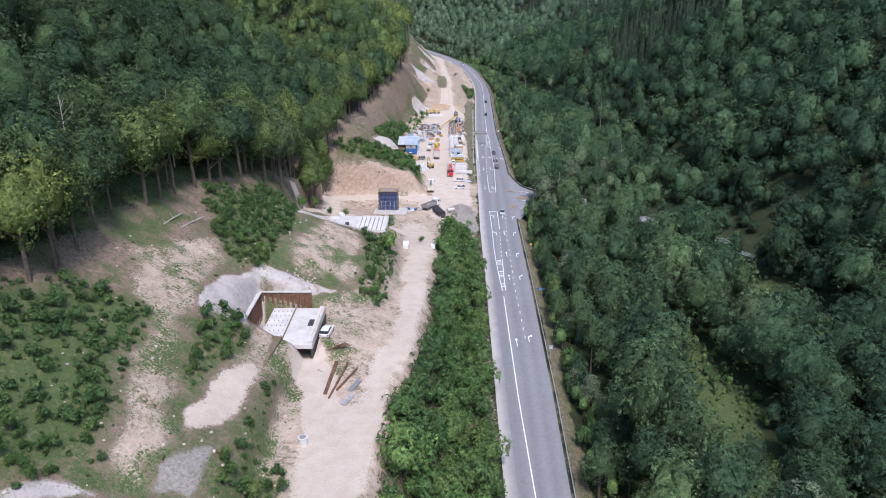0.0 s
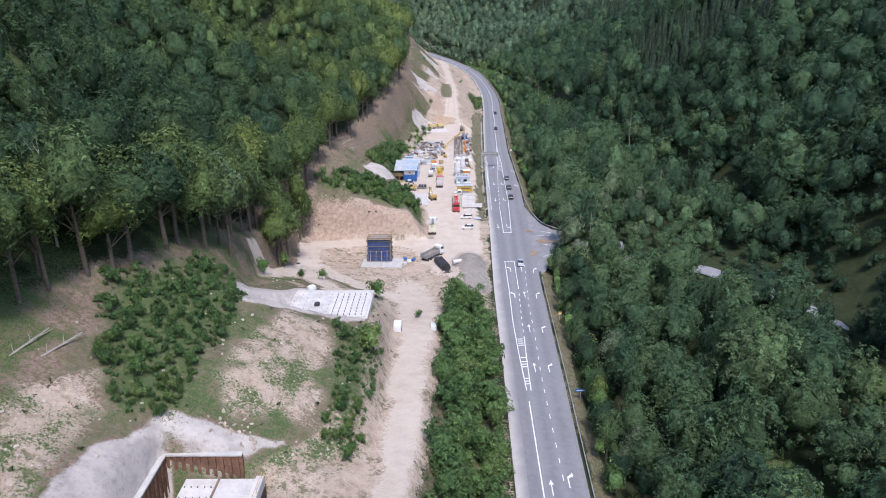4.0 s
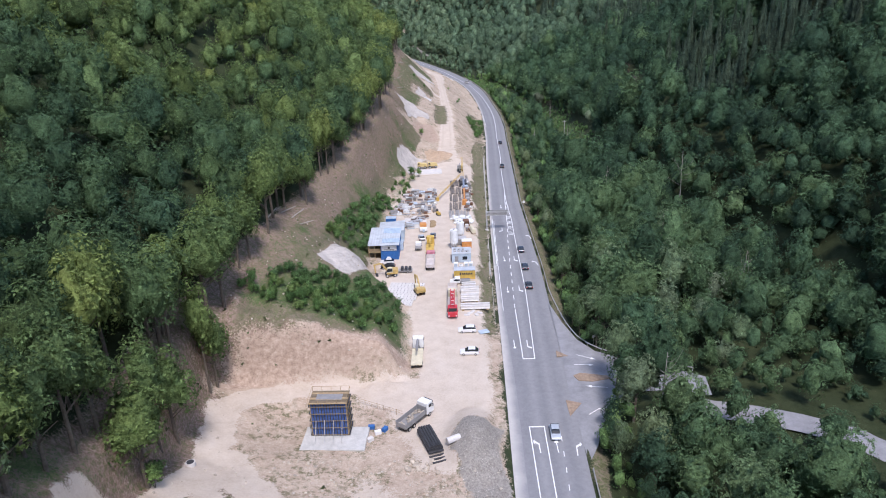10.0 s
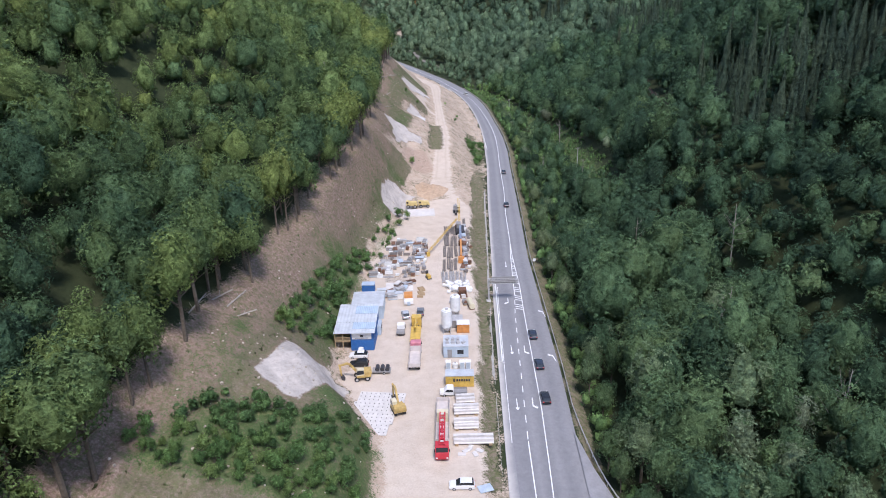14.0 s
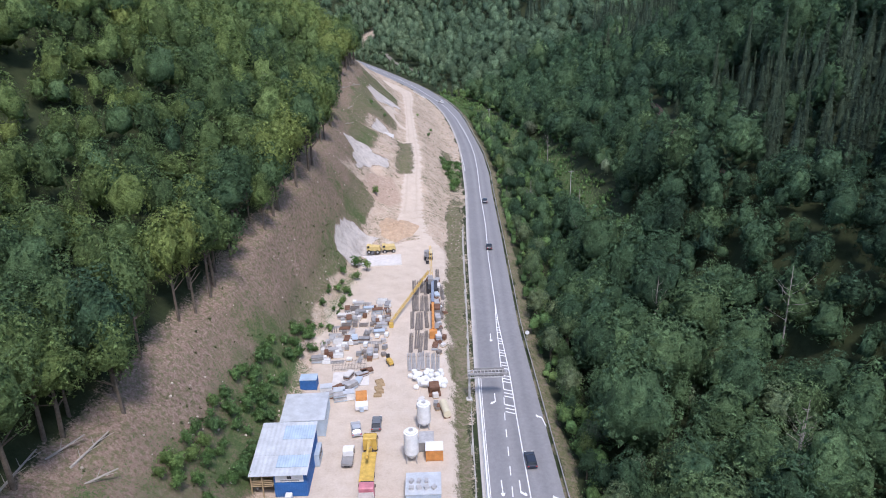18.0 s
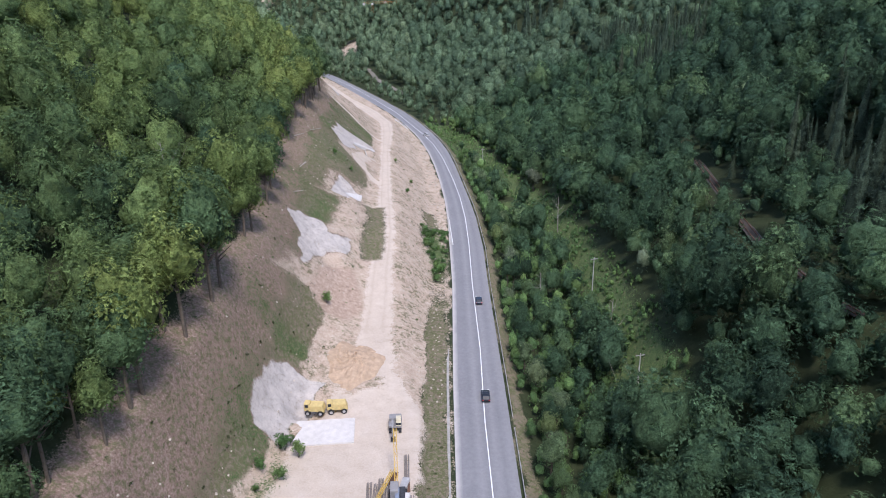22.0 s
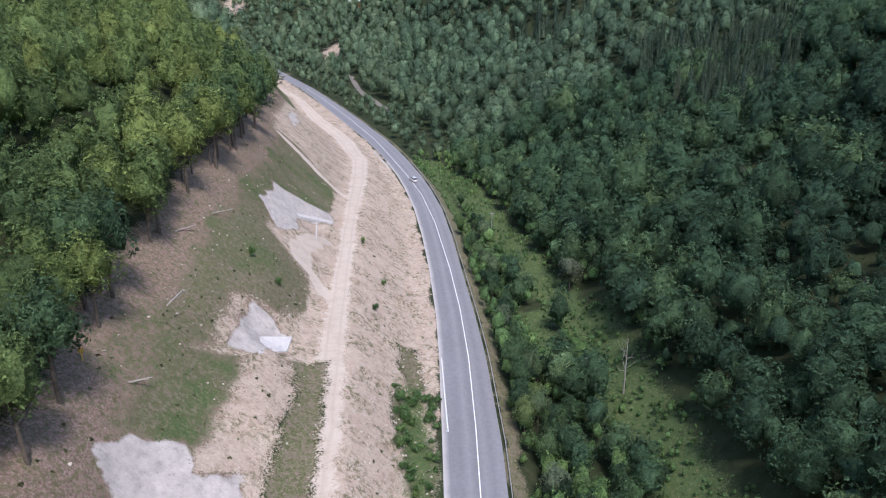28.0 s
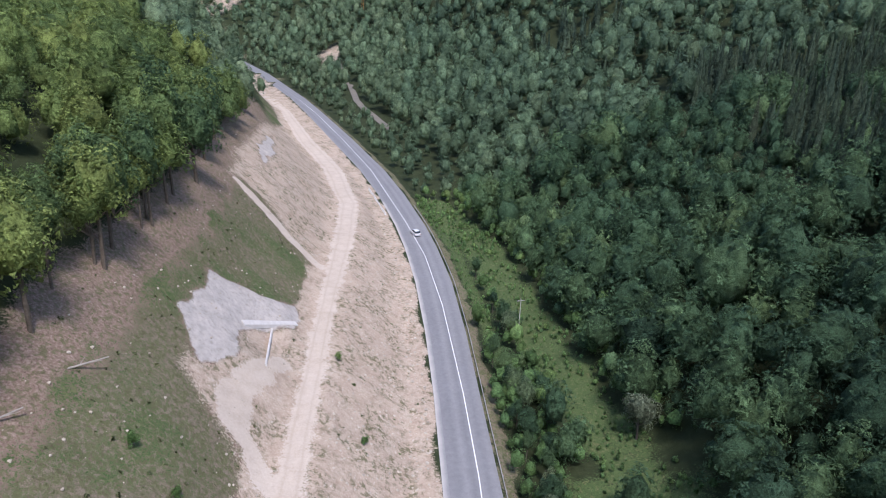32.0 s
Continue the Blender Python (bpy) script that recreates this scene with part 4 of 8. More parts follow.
def plant(kind, x, y, scale, label, category, group, name="tree", z=None):
    t, c = kind
    ob = new(name)
    ob.matrix_basis = pose(x, y, float(land(x, y)) if z is None else z, 0, 0, RNG.uniform(0, 360)) @ Matrix.Diagonal((scale * RNG.uniform(0.9, 1.1), scale * RNG.uniform(0.9, 1.1), scale * RNG.uniform(0.88, 1.15), 1))
    tagged(ob, label, category, group)
    for nm, me in (("trunk", t), ("crown", c)):
        p = new(nm, me)
        p.parent = ob
    return ob


def clearing(x, y):
    """True where no wood stands."""
    bare = (np.abs(x - rail_x(y)) < 2.9) & (y > 425)
    bare |= along(x, y, SIDE_ROAD[:4], 8) > 0.3
    bare |= along(x, y, SIDE_ROAD[3:], 12) > 0.3
    bare |= (x > 22) & (x < 36 - 0.3 * np.abs(y - 268)) & (y > 244) & (y < 300)
    for c in MEADOWS:
        bare |= inside(x, y, c) > 0.5
    bare |= along(x, y, BROOK, 9) > 0.3
    bare |= (along(x, y, GLADE, 13) > 0.3) | (np.hypot(x - 57, y - 606) < 11)
    return bare


BROOK = [(-60, 1150), (-52, 1100), (-41, 1062), (-31, 1002), (-23, 970), (-14, 944), (-2, 905)]
SIDE_ROAD = [(24, 280), (40, 266), (52, 260), (65, 255), (76, 249), (86, 236), (94, 221), (100, 209)]


def scatter(x0, x1, y0, y1, gap, seed):
    """Jittered places, about one every gap metres."""
    rng = np.random.default_rng(seed)
    out = []
    for y in np.arange(y0, y1, gap):
        for x in np.arange(x0, x1, gap):
            out.append((x + rng.uniform(-0.5, 0.5) * gap, y + rng.uniform(-0.5, 0.5) * gap))
    return out


def near_trees():
    """Trees at the edges of the woods, each a thing of its own; the rest of those bands joins the woods."""
    rest = []
    pts = np.array(scatter(-90, 75, 40, 760, 5.2, 21))
    ex, R = edge_x(pts[:, 1]), road_r(pts[:, 1])
    left = (pts[:, 0] > ex - 12) & (pts[:, 0] < ex + np.where((pts[:, 1] > 195) & (pts[:, 1] < 272), 3.0, -0.6))
    right = (pts[:, 0] > R + 4.5) & (pts[:, 0] < R + 24) & (pts[:, 1] > 60)
    gone = clearing(pts[:, 0], pts[:, 1])
    zs = land(pts[:, 0], pts[:, 1])
    for (x, y), e, r, l_, r_, g, z in zip(pts, ex, R, left, right, gone, zs):
        if not (l_ or r_) or g:
            continue
        front = (l_ and x > e - 6) or (r_ and x < r + 12)
        if not front or (l_ and not 60 < y < 720):
            rest.append((x, y))
            continue
        low = r_ and (x < r + 9.5 or y > 400)
        tall = RNG.uniform() < 0.22
        tk, bk = (HILL_TALL, HILL_KINDS) if l_ else (TALL_KINDS, TREE_KINDS)
        k = tk[int(RNG.integers(len(tk)))] if tall else bk[int(RNG.integers(len(bk)))]
        s = RNG.uniform(0.72, 1.12) * (0.7 if low else 1.08) * (0.95 if r_ else 1.3)
        if l_:
            plant(k, x, y, s, "broad-leaved tree with a dense green crown at the wood's edge", "tree", "trees at the edge of the hillside wood", "tree", z)
        else:
            plant(k, x, y, s, "leafy green tree in the thicket beside the road", "tree", "roadside trees on the valley floor", "tree", z)
    return rest


REST = near_trees()


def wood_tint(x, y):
    """The usual place of a tree on its colour ramp: darker at the mouth and, in place of shade, on the right slope;
    paler up the valley, in place of haze.
    """
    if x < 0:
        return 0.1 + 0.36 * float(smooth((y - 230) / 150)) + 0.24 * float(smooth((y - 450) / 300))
    # right slope darkened for shade, up-valley trees paled for haze, both in leaf colour
    return 0.36 + 0.12 * float(smooth((400 - y) / 60) * smooth((road_r(y) + 60 - x) / 20)) + 0.16 * float(smooth((y - 600) / 200)) - 0.18 * float(smooth((x - road_r(y) - 35) / 40))


def wood(name, places, label, kites_n, size, pine=None, rings=(7, 5), low=None, leaf=None, kinds=None, coarse=None):
    """Many trees joined into one mesh. low: how tall each may stand, as a share."""
    rng = np.random.default_rng(len(name))
    stock = kinds or [crown(rng, kites_n, size, rng.uniform(3.9, 5.6), rng.uniform(5.4, 8.2), rng.uniform(0.4, 2.8), int(rng.integers(26, 42)), rings) for _ in range(14)]
    plain = kinds or [crown(rng, int(kites_n * 0.5), size * 1.3, rng.uniform(4.0, 5.8), rng.uniform(5.4, 8.2), rng.uniform(0.4, 2.8), int(rng.integers(22, 34)), (7, 5)) for _ in range(14)]
    pines = [conifer(rng, min(kites_n, 260), size * 0.9, rng.uniform(2.4, 3.2), rng.uniform(13, 19)) for _ in range(6)]
    places = np.array(places, float)
    zs = land(places[:, 0], places[:, 1])
    dark = pine(places[:, 0], places[:, 1]) if pine else np.zeros(len(places), bool)
    share = low(places[:, 0], places[:, 1]) if low else np.ones(len(places))
    patch = vnoise(places[:, 0], places[:, 1], 40, 31)
    rough_ = coarse(places[:, 0], places[:, 1]) if coarse else np.zeros(len(places), bool)
    for which, material in (("leaf", leaf or M_WOOD_LEAF), ("pine", M_PINE)):
        vs, qs, ns, cs, tint, at = [], [], [], [], [], 0
        for (x, y), z, is_pine, p, sh, ro in zip(places, zs, dark, patch, share, rough_):
            if is_pine != (which == "pine"):
                continue
            v, q, nn, inner = (pines if is_pine else plain if ro else stock)[int(rng.integers(6 if is_pine else len(stock)))]
            a, s = rng.uniform(0, 2 * math.pi), rng.uniform(0.62, 1.3) * sh
            ca, sa = math.cos(a) * s, math.sin(a) * s
            w = np.stack([v[:, 0] * ca - v[:, 1] * sa + x, v[:, 0] * sa + v[:, 1] * ca + y, v[:, 2] * s * rng.uniform(0.85, 1.2) + z - 0.5], 1)
            vs.append(w)
            qs.append(q + at)
            ns.append(np.stack([nn[:, 0] * math.cos(a) - nn[:, 1] * math.sin(a), nn[:, 0] * math.sin(a) + nn[:, 1] * math.cos(a), nn[:, 2]], 1))
            cs.append(inner)
            at += len(w)
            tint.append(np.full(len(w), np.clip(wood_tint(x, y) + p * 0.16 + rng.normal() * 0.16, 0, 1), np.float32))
        if not vs:
            continue
        me = leafy_mesh(name, np.concatenate(vs), np.concatenate(qs), np.concatenate(ns), np.concatenate(cs), material)
        me.attributes.new("tint", "FLOAT", "POINT").data.foreach_set("value", np.concatenate(tint))
        tagged(new(name if which == "leaf" else "spruce_" + name, me), label if which == "leaf" else "dark spruce stand on the far slope", "woods", kind="stuff")


SPRUCES = [[(91, 413), (100, 468), (112, 520), (130, 508), (150, 440), (150, 385), (123, 396), (107, 405)], [(104, 691), (122, 770), (140, 832), (172, 805), (196, 784), (175, 720), (155, 690), (116, 652)]]


def thicket(x, y):
    """Middling growth beside the road, none but low scrub in the glade, tall trees elsewhere."""
    d = x - road_r(y)
    wet = smooth((y - 380) / 40) * smooth((27 + 5 * vnoise(x, y, 30, 61) - d) / 8)
    rail = smooth((x - rail_x(y) + 12) / 4) * smooth((rail_x(y) - 2 - x) / 4) * smooth((y - 425) / 20)
    return (1.05 + 0.3 * vnoise(x, y, 24, 62)) * (1.0 - 0.42 * wet - 0.35 * rail) * (1.0 - 0.5 * along(x, y, SIDE_ROAD[3:7], 46))


def spruce(x, y):
    """Where spruces stand."""
    far = (x > rail_x(y) + 8) & (y > 900) & (vnoise(x, y, 70, 41) + 0.5 * vnoise(x, y, 25, 42) > 0.25)
    for c in SPRUCES:
        far |= (inside(x + 14 * vnoise(x, y, 26, 43), y + 14 * vnoise(x, y, 26, 44), c) > 0.5) & (vnoise(x, y, 11, 45) > -0.35) & (x > rail_x(y) + 5)
    return far


def stand(x0, x1, y0, y1, gap, seed, where, top=92):
    """Places for trees below a given height that pass a test."""
    p = np.array(scatter(x0, x1, y0, y1, gap, seed))
    x, y = p[:, 0], p[:, 1]
    return p[where(x, y) & ~clearing(x, y) & (land(x, y) < top)]


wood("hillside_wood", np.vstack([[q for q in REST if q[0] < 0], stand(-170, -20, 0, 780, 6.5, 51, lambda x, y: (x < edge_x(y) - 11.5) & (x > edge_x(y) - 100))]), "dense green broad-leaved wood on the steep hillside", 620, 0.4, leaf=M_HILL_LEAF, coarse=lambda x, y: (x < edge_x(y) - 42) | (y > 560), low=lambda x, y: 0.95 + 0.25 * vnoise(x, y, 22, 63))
in_glade = lambda x, y: along(x, y, GLADE, 13) > 0.3
wood("valley_wood", np.vstack([[q for q in REST if q[0] > 0], stand(20, 260, 40, 780, 6.9, 52, lambda x, y: (x > road_r(y) + 23.5) & (x < rail_x(y) + 125) & ~in_glade(x, y) & ~spruce(x, y))]), "dense mixed wood on the valley floor and slope", 600, 0.42, low=thicket, coarse=lambda x, y: (x > road_r(y) + 52) | (y > 560))
wood("understory", stand(40, 230, 60, 770, 5.0, 59, lambda x, y: (x > road_r(y) + 24) & (x < rail_x(y) + 60) & ~in_glade(x, y) & ~spruce(x, y)), "young trees and shrubs under the valley wood", 70, 0.62, rings=(6, 4), low=lambda x, y: (0.5 + 0.12 * vnoise(x, y, 12, 64)) * (1.0 - 0.5 * along(x, y, SIDE_ROAD[3:7], 40)))
wood("slope_wood", stand(80, 260, 330, 850, 4.4, 57, lambda x, y: spruce(x, y) & (x > rail_x(y) + 5)), "dark spruces on the slope above the railway", 260, 0.44, lambda x, y: x > -1e9)
wood("valley_shrubs", stand(18, 95, 55, 780, 3.2, 56, lambda x, y: (x > road_r(y) + 3.2) & (x < road_r(y) + 9 + 29 * smooth((y - 370) / 40))), "low green scrub on the valley floor beside the road", 80, 0.6, rings=(6, 4), low=lambda x, y: np.where(in_glade(x, y), 0.2, 0.38) + 0.1 * vnoise(x, y, 18, 71), leaf=M_SCRUB)
def low_ground(x, y):
    """The glade and the small meadows."""
    ok = in_glade(x, y)
    for c in MEADOWS[:4]:
        ok |= inside(x, y, c) > 0.5
    return ok & (along(x, y, SIDE_ROAD, 9) < 0.3)


glade_p = np.array(scatter(12, 106, 95, 775, 1.9, 58))
wood("glade_scrub", glade_p[low_ground(glade_p[:, 0], glade_p[:, 1])], "low green weeds and scrub over the glade and the small meadows", 44, 0.8, rings=(5, 4), low=lambda x, y: 0.13 + 0.09 * vnoise(x, y, 7, 72) + 0.05 * vnoise(x, y, 2.5, 74), leaf=M_SCRUB)
# both woods below carry painted haze through M_FAR_LEAF
wood("far_wood", stand(-420, 420, 780, 1330, 8.4, 54, lambda x, y: (x < np.where(y > 960, track_l(y) - 4, edge_x(y) - 2)) | (x > road_r(y) + 7)), "green wood where the valley bends, its leaf colour paled for haze", 100, 0.85, spruce, (8, 6), leaf=M_FAR_LEAF, low=lambda x, y: 1.0 - 0.45 * smooth((road_r(y) + 40 - x) / 12) * (x > road_r(y)))
wood("distant_wood", stand(-700, 700, 1330, 2300, 14, 55, lambda x, y: x > -800, 300), "green wood on the distant hills, its leaf colour paled for haze", 40, 1.5, spruce, (7, 5), leaf=M_FAR_LEAF)


# ---------------------------------------------------------------- road markings, shoulder, rails and ditch
def offset(fn, d):
    return lambda y: fn(y) + d


def painted(name, points, width, y_step=4.0):
    """A painted line through plan points, flush on the road."""
    ys = [p[1] for p in points]
    fn = table(sorted([(p[1], p[0]) for p in points]))
    return strip_mesh(name, offset(fn, -width / 2), offset(fn, width / 2), min(ys), max(ys), 0.012, M_PAINT, "", parent=road, cols=(0, 1), step=y_step, kind="")


def dashes(name, points, width, on, off):
    fn = table(sorted([(p[1], p[0]) for p in points]))
    y, end = min(p[1] for p in points), max(p[1] for p in points)
    while y + on < end:
        strip_mesh(name, offset(fn, -width / 2), offset(fn, width / 2), y, y + on, 0.012, M_PAINT, "", parent=road, cols=(0, 1), kind="")
        y += on + off


shoulder_w = table([(-150, 2.3), (262, 2.2), (300, 1.5), (340, 1.2), (760, 1.2)])
shoulder = strip_mesh("dusty_shoulder", offset(road_l, 0.05), lambda y: road_l(y) + shoulder_w(y), -150, 760, 0.006, M_SHOULDER, "pale dusty hard shoulder beside the asphalt", "shoulder", cols=(0, 0.3, 0.6, 1))
# the line between the two ways, from end to end
centre = [(14.6, 40), (14.5, 94), (14.4, 125), (14.7, 150), (15.0, 174)]
painted("centre_line", centre, 0.22)
painted("lane_line", [(14.9, 178), (14.6, 193), (14.5, 209), (15.0, 229), (15.2, 249)], 0.2)
painted("lane_line", [(15.8, 178), (16.2, 193), (16.5, 200)], 0.2)
dashes("dash_line", [(16.5, 200), (16.7, 209), (17.6, 229)], 0.16, 1.6, 1.9)
painted("lane_line", [(17.6, 229), (18.0, 249)], 0.2)
painted("lane_line", [(16.5, 275), (16.9, 300.5)], 0.2)
dashes("dash_line", [(16.9, 301), (18.0, 330), (19.1, 356), (19.9, 366)], 0.18, 2.6, 2.8)
painted("lane_line", [(19.1, 275), (20.0, 295), (20.7, 312), (21.4, 356)], 0.2)
painted("lane_line", [(21.4, 356), (21.8, 372), (21.6, 396), (21.9, 409)], 0.2)
painted("lane_line", [(19.9, 366), (20.4, 380), (21.1, 396), (21.9, 409)], 0.2)
painted("centre_line", [(21.9, 409), (22.7, 440), (24.2, 470), (25.1, 510), (26.4, 545), (26.9, 573), (26.4, 600), (25.0, 627), (21.5, 670), (16.9, 705), (10, 737), (0.5, 775), (-7.2, 806), (-27, 868), (-50, 935), (-69, 985)], 0.22, 3.0)
strip_mesh("edge_line", offset(road_l, 1.3), offset(road_l, 1.42), 300, 372, 0.013, M_PAINT, "", parent=road, cols=(0, 1), kind="")
dashes("dash_line", [(18.4, 150), (18.5, 180), (18.6, 186), (19.2, 204), (19.3, 218), (21.0, 250)], 0.14, 1.5, 3.0)


def flat_shape(name, corners, x, y, turn, material, parent, lift=0.014):
    bm = BM()
    vs = [bm.verts.new((px, py, 0)) for px, py in corners]
    bm.faces.new(vs)
    ob = part(name, bm, material, parent)
    ob.matrix_basis = pose(x, y, float(road_z(y)) + lift, 0, 0, turn)
    return ob


AHEAD = [(-0.09, -2.2), (0.09, -2.2), (0.09, 1.0), (0.42, 1.0), (0, 2.2), (-0.42, 1.0), (-0.09, 1.0)]
BEND = [(-0.1, -2.2), (0.1, -2.2), (0.1, 0.5), (0.7, 1.1), (0.7, 0.7), (1.05, 1.45), (0.7, 2.1), (0.7, 1.7), (-0.1, 0.95)]
BEND_L = [(-px, py) for px, py in BEND][::-1]
for x, y, s, turn in ((16.4, 243, BEND_L, 0), (16.2, 225, BEND_L, 0), (19.6, 243, AHEAD, 0), (18.9, 225, AHEAD, 0), (18.2, 205.5, AHEAD, 0), (17.5, 187, AHEAD, 0), (23.0, 242, BEND, -4), (21.9, 224.6, BEND, -2), (21.2, 205, BEND, 0), (20.5, 187, BEND, 0), (16.2, 148, AHEAD, 0), (19.2, 150, BEND, 0), (15.1, 281.5, AHEAD, 180), (18.1, 281.3, BEND_L, 178), (15.9, 312.7, AHEAD, 180), (19.1, 313, BEND_L, 178), (16.6, 335.5, AHEAD, 180), (19.6, 335.3, BEND_L, 178), (17.8, 362.4, BEND, 178), (19.1, 388.6, AHEAD, 178), (25.9, 331.7, BEND_L, 10), (26.3, 354.8, BEND_L, 8)):
    flat_shape("arrow", s, x, y, turn, M_PAINT, road)
for y, x0, x1 in ((249.1, 15.1, 18.1), (274.9, 16.4, 19.2)):
    flat_shape("stop_line", [(x0, -0.18), (x1, -0.18), (x1, 0.18), (x0, 0.18)], 0, y, 0, M_PAINT, road)
for i, y in enumerate((180.5, 181.6, 182.7, 187.5, 188.6, 189.7, 191.5, 197.2, 198.2, 199.2, 200.2)):
    flat_shape("hatch_bar", [(-0.6, -0.18), (0.65, -0.18), (0.65, 0.18), (-0.6, 0.18)], 15.3 + 0.02 * i, y, 6, M_PAINT, road)
for i in range(9):
    for j in range(3):
        y = 357.5 + i * 5.6 + j * 1.25
        w = max(0.2, float(np.interp(y, [357, 372, 396, 408], [1.0, 0.75, 0.28, 0.1])))
        flat_shape("hatch_bar", [(-w, -0.17), (w, -0.17), (w, 0.17), (-w, 0.17)], float(np.interp(y, [357, 372, 396, 409], [20.35, 20.95, 21.35, 21.9])), y, -24, M_PAINT, road)

# the side road and its mouth
M_ASPHALT_OLD = worn("pale_asphalt", (0.265, 0.265, 0.275), 0.9, 0, 0.3, 0.3)


def ribbon(name, points, width, lift, material, label, category, step=2.0, z_of=None, kind="structure"):
    p = np.array(points, float)
    s = np.r_[0, np.cumsum(np.hypot(*np.diff(p, axis=0).T))]
    q = np.arange(0, s[-1], step)
    c = np.stack([np.interp(q, s, p[:, 0]), np.interp(q, s, p[:, 1])], 1)
    d = np.gradient(c, axis=0)
    d /= np.linalg.norm(d, axis=1)[:, None]
    nrm = np.stack([d[:, 1], -d[:, 0]], 1)
    u = np.linspace(-0.5, 0.5, 5)
    X, Y = c[:, :1] + nrm[:, :1] * u * width, c[:, 1:] + nrm[:, 1:] * u * width
    zc = z_of(c[:, 0], c[:, 1]) if z_of else land(X, Y).max(1)
    Z = np.repeat(zc[:, None], 5, 1) + lift
    n = len(c)
    i = np.arange(n * 5).reshape(n, 5)
    me = fast_mesh(name, np.stack([X, Y, Z], -1).reshape(-1, 3), np.stack([i[:-1, :-1], i[:-1, 1:], i[1:, 1:], i[1:, :-1]], -1).reshape(-1, 4), material)
    return tagged(new(name, me), label, category, kind=kind)


ribbon("side_road", SIDE_ROAD[2:], 6.5, 0.12, M_ASPHALT_OLD, "narrow pale asphalt side road between the trees", "road")
mouth = BM()
CORNERS = [(25.8, 303), (27.6, 292), (29.8, 283), (33, 277.5), (38, 274.3), (47, 270.5), (54, 266), (53, 259), (44, 261), (37, 260.5), (32.5, 257), (29.5, 250), (27, 243), (24.6, 238), (24.2, 252), (24.9, 268), (25.5, 285)]
mouth.faces.new([mouth.verts.new((x, y, float(road_z(260)) - 0.012 * max(0, x - 26) + 0.02)) for x, y in CORNERS])
road_mouth = tagged(part("road_mouth", mouth, M_ASPHALT_OLD), "pale asphalt mouth of the side road", "road", kind="structure")
M_ISLAND = worn("island_gravel", (0.33, 0.24, 0.17), 0.95, 0, 1.5, 0.4)
for cs in ([(24.2, 277.8), (26.5, 275.4), (24.0, 275.0)], [(26.4, 267), (28, 268), (33.5, 266.6), (34, 265.6), (30, 264.6), (27.2, 265)], [(23.4, 257.8), (26.3, 256.6), (23.4, 252.2)]):
    bm = BM()
    f0 = bm.faces.new([bm.verts.new((x, y, 0)) for x, y in cs])
    bmesh.ops.extrude_face_region(bm, geom=[f0])
    bm.verts.ensure_lookup_table()
    for v in list(bm.verts)[len(cs):]:
        v.co.z = 0.16
    isl = part("traffic_island", bm, M_ISLAND)
    isl.location = (0, 0, 8.06)
    tagged(isl, "low brown gravel traffic island with a kerb", "traffic island", "islands in the road mouth")
for x, y, s, turn in ((29.5, 271.5, AHEAD, -95), (30.5, 274.8, AHEAD, -120), (30.5, 262.5, AHEAD, 80), (28.8, 254.0, BEND, -50)):
    a = flat_shape("arrow", s, x, y, turn, M_PAINT, road_mouth, 0.1)


def guard_rail(label, path, z_of):
    """Steel rail on posts along plan points, about four metres a bay."""
    rail = thing("guard_rail", pose(0, 0, 0), label, "guard rail")
    p = np.array(path, float)
    s = np.r_[0, np.cumsum(np.hypot(*np.diff(p, axis=0).T))]
    q = np.arange(0, s[-1], 4.0)
    xs, ys = np.interp(q, s, p[:, 0]), np.interp(q, s, p[:, 1])
    bm = BM()
    tube(bm, (0, 0, -0.4), (0, 0, 0.72), 0.06, 6)
    post = bpy.data.meshes.new("post")
    bm.to_mesh(post)
    bm.free()
    post.materials.append(M_STEEL)
    prof = [(0.05, 0.42), (-0.05, 0.5), (0.05, 0.58), (-0.05, 0.66), (0.05, 0.74)]
    vs, fs = [], []
    for i, (x, y) in enumerate(zip(xs, ys)):
        z = float(z_of(x, y))
        o = new("post", post)
        o.parent, o.location = rail, (x + 0.12, y, z)
        vs += [(x + a, y, z + b) for a, b in prof]
        if i:
            fs += [(5 * i - 5 + k, 5 * i - 4 + k, 5 * i + 1 + k, 5 * i + k) for k in range(4)]
    beam = new("beam", mesh_from("beam", vs, fs, M_STEEL))
    beam.parent = rail
    md = beam.modifiers.new("thick", "SOLIDIFY")
    md.thickness = 0.03
    return rail


rz = lambda x, y: road_z(y) - 0.1
guard_rail("grey steel guard rail beside the main road", [(float(road_r(y)) + 0.55, y) for y in np.arange(60, 237, 4)], rz)
guard_rail("grey steel guard rail curving into the side road", [(52, 268.6), (44, 272.6), (37, 275.6), (32.6, 279), (29.6, 285), (28.2, 293), (27.2, 305)] + [(float(road_r(y)) + 0.6, y) for y in range(312, 440, 6)], rz)
guard_rail("grey steel guard rail above the wooded valley", [(float(road_r(y)) + 0.6, y) for y in range(440, 760, 5)], rz)

M_DRAIN = worn("weathered_drain_concrete", (0.36, 0.345, 0.31), 0.95, 0, 0.5, 0.35)
# concrete drain along the works side of the road
strip_mesh("drain_channel", offset(road_l, -1.45), offset(road_l, -0.9), 285, 470, 0.08, M_DRAIN, "pale concrete drain channel along the verge", "drain", cols=(0, 0.15, 0.3, 0.7, 0.85, 1))
M_WHITE = worn("white_paint", (0.74, 0.74, 0.72), 0.5, 0, 1.0, 0.15)


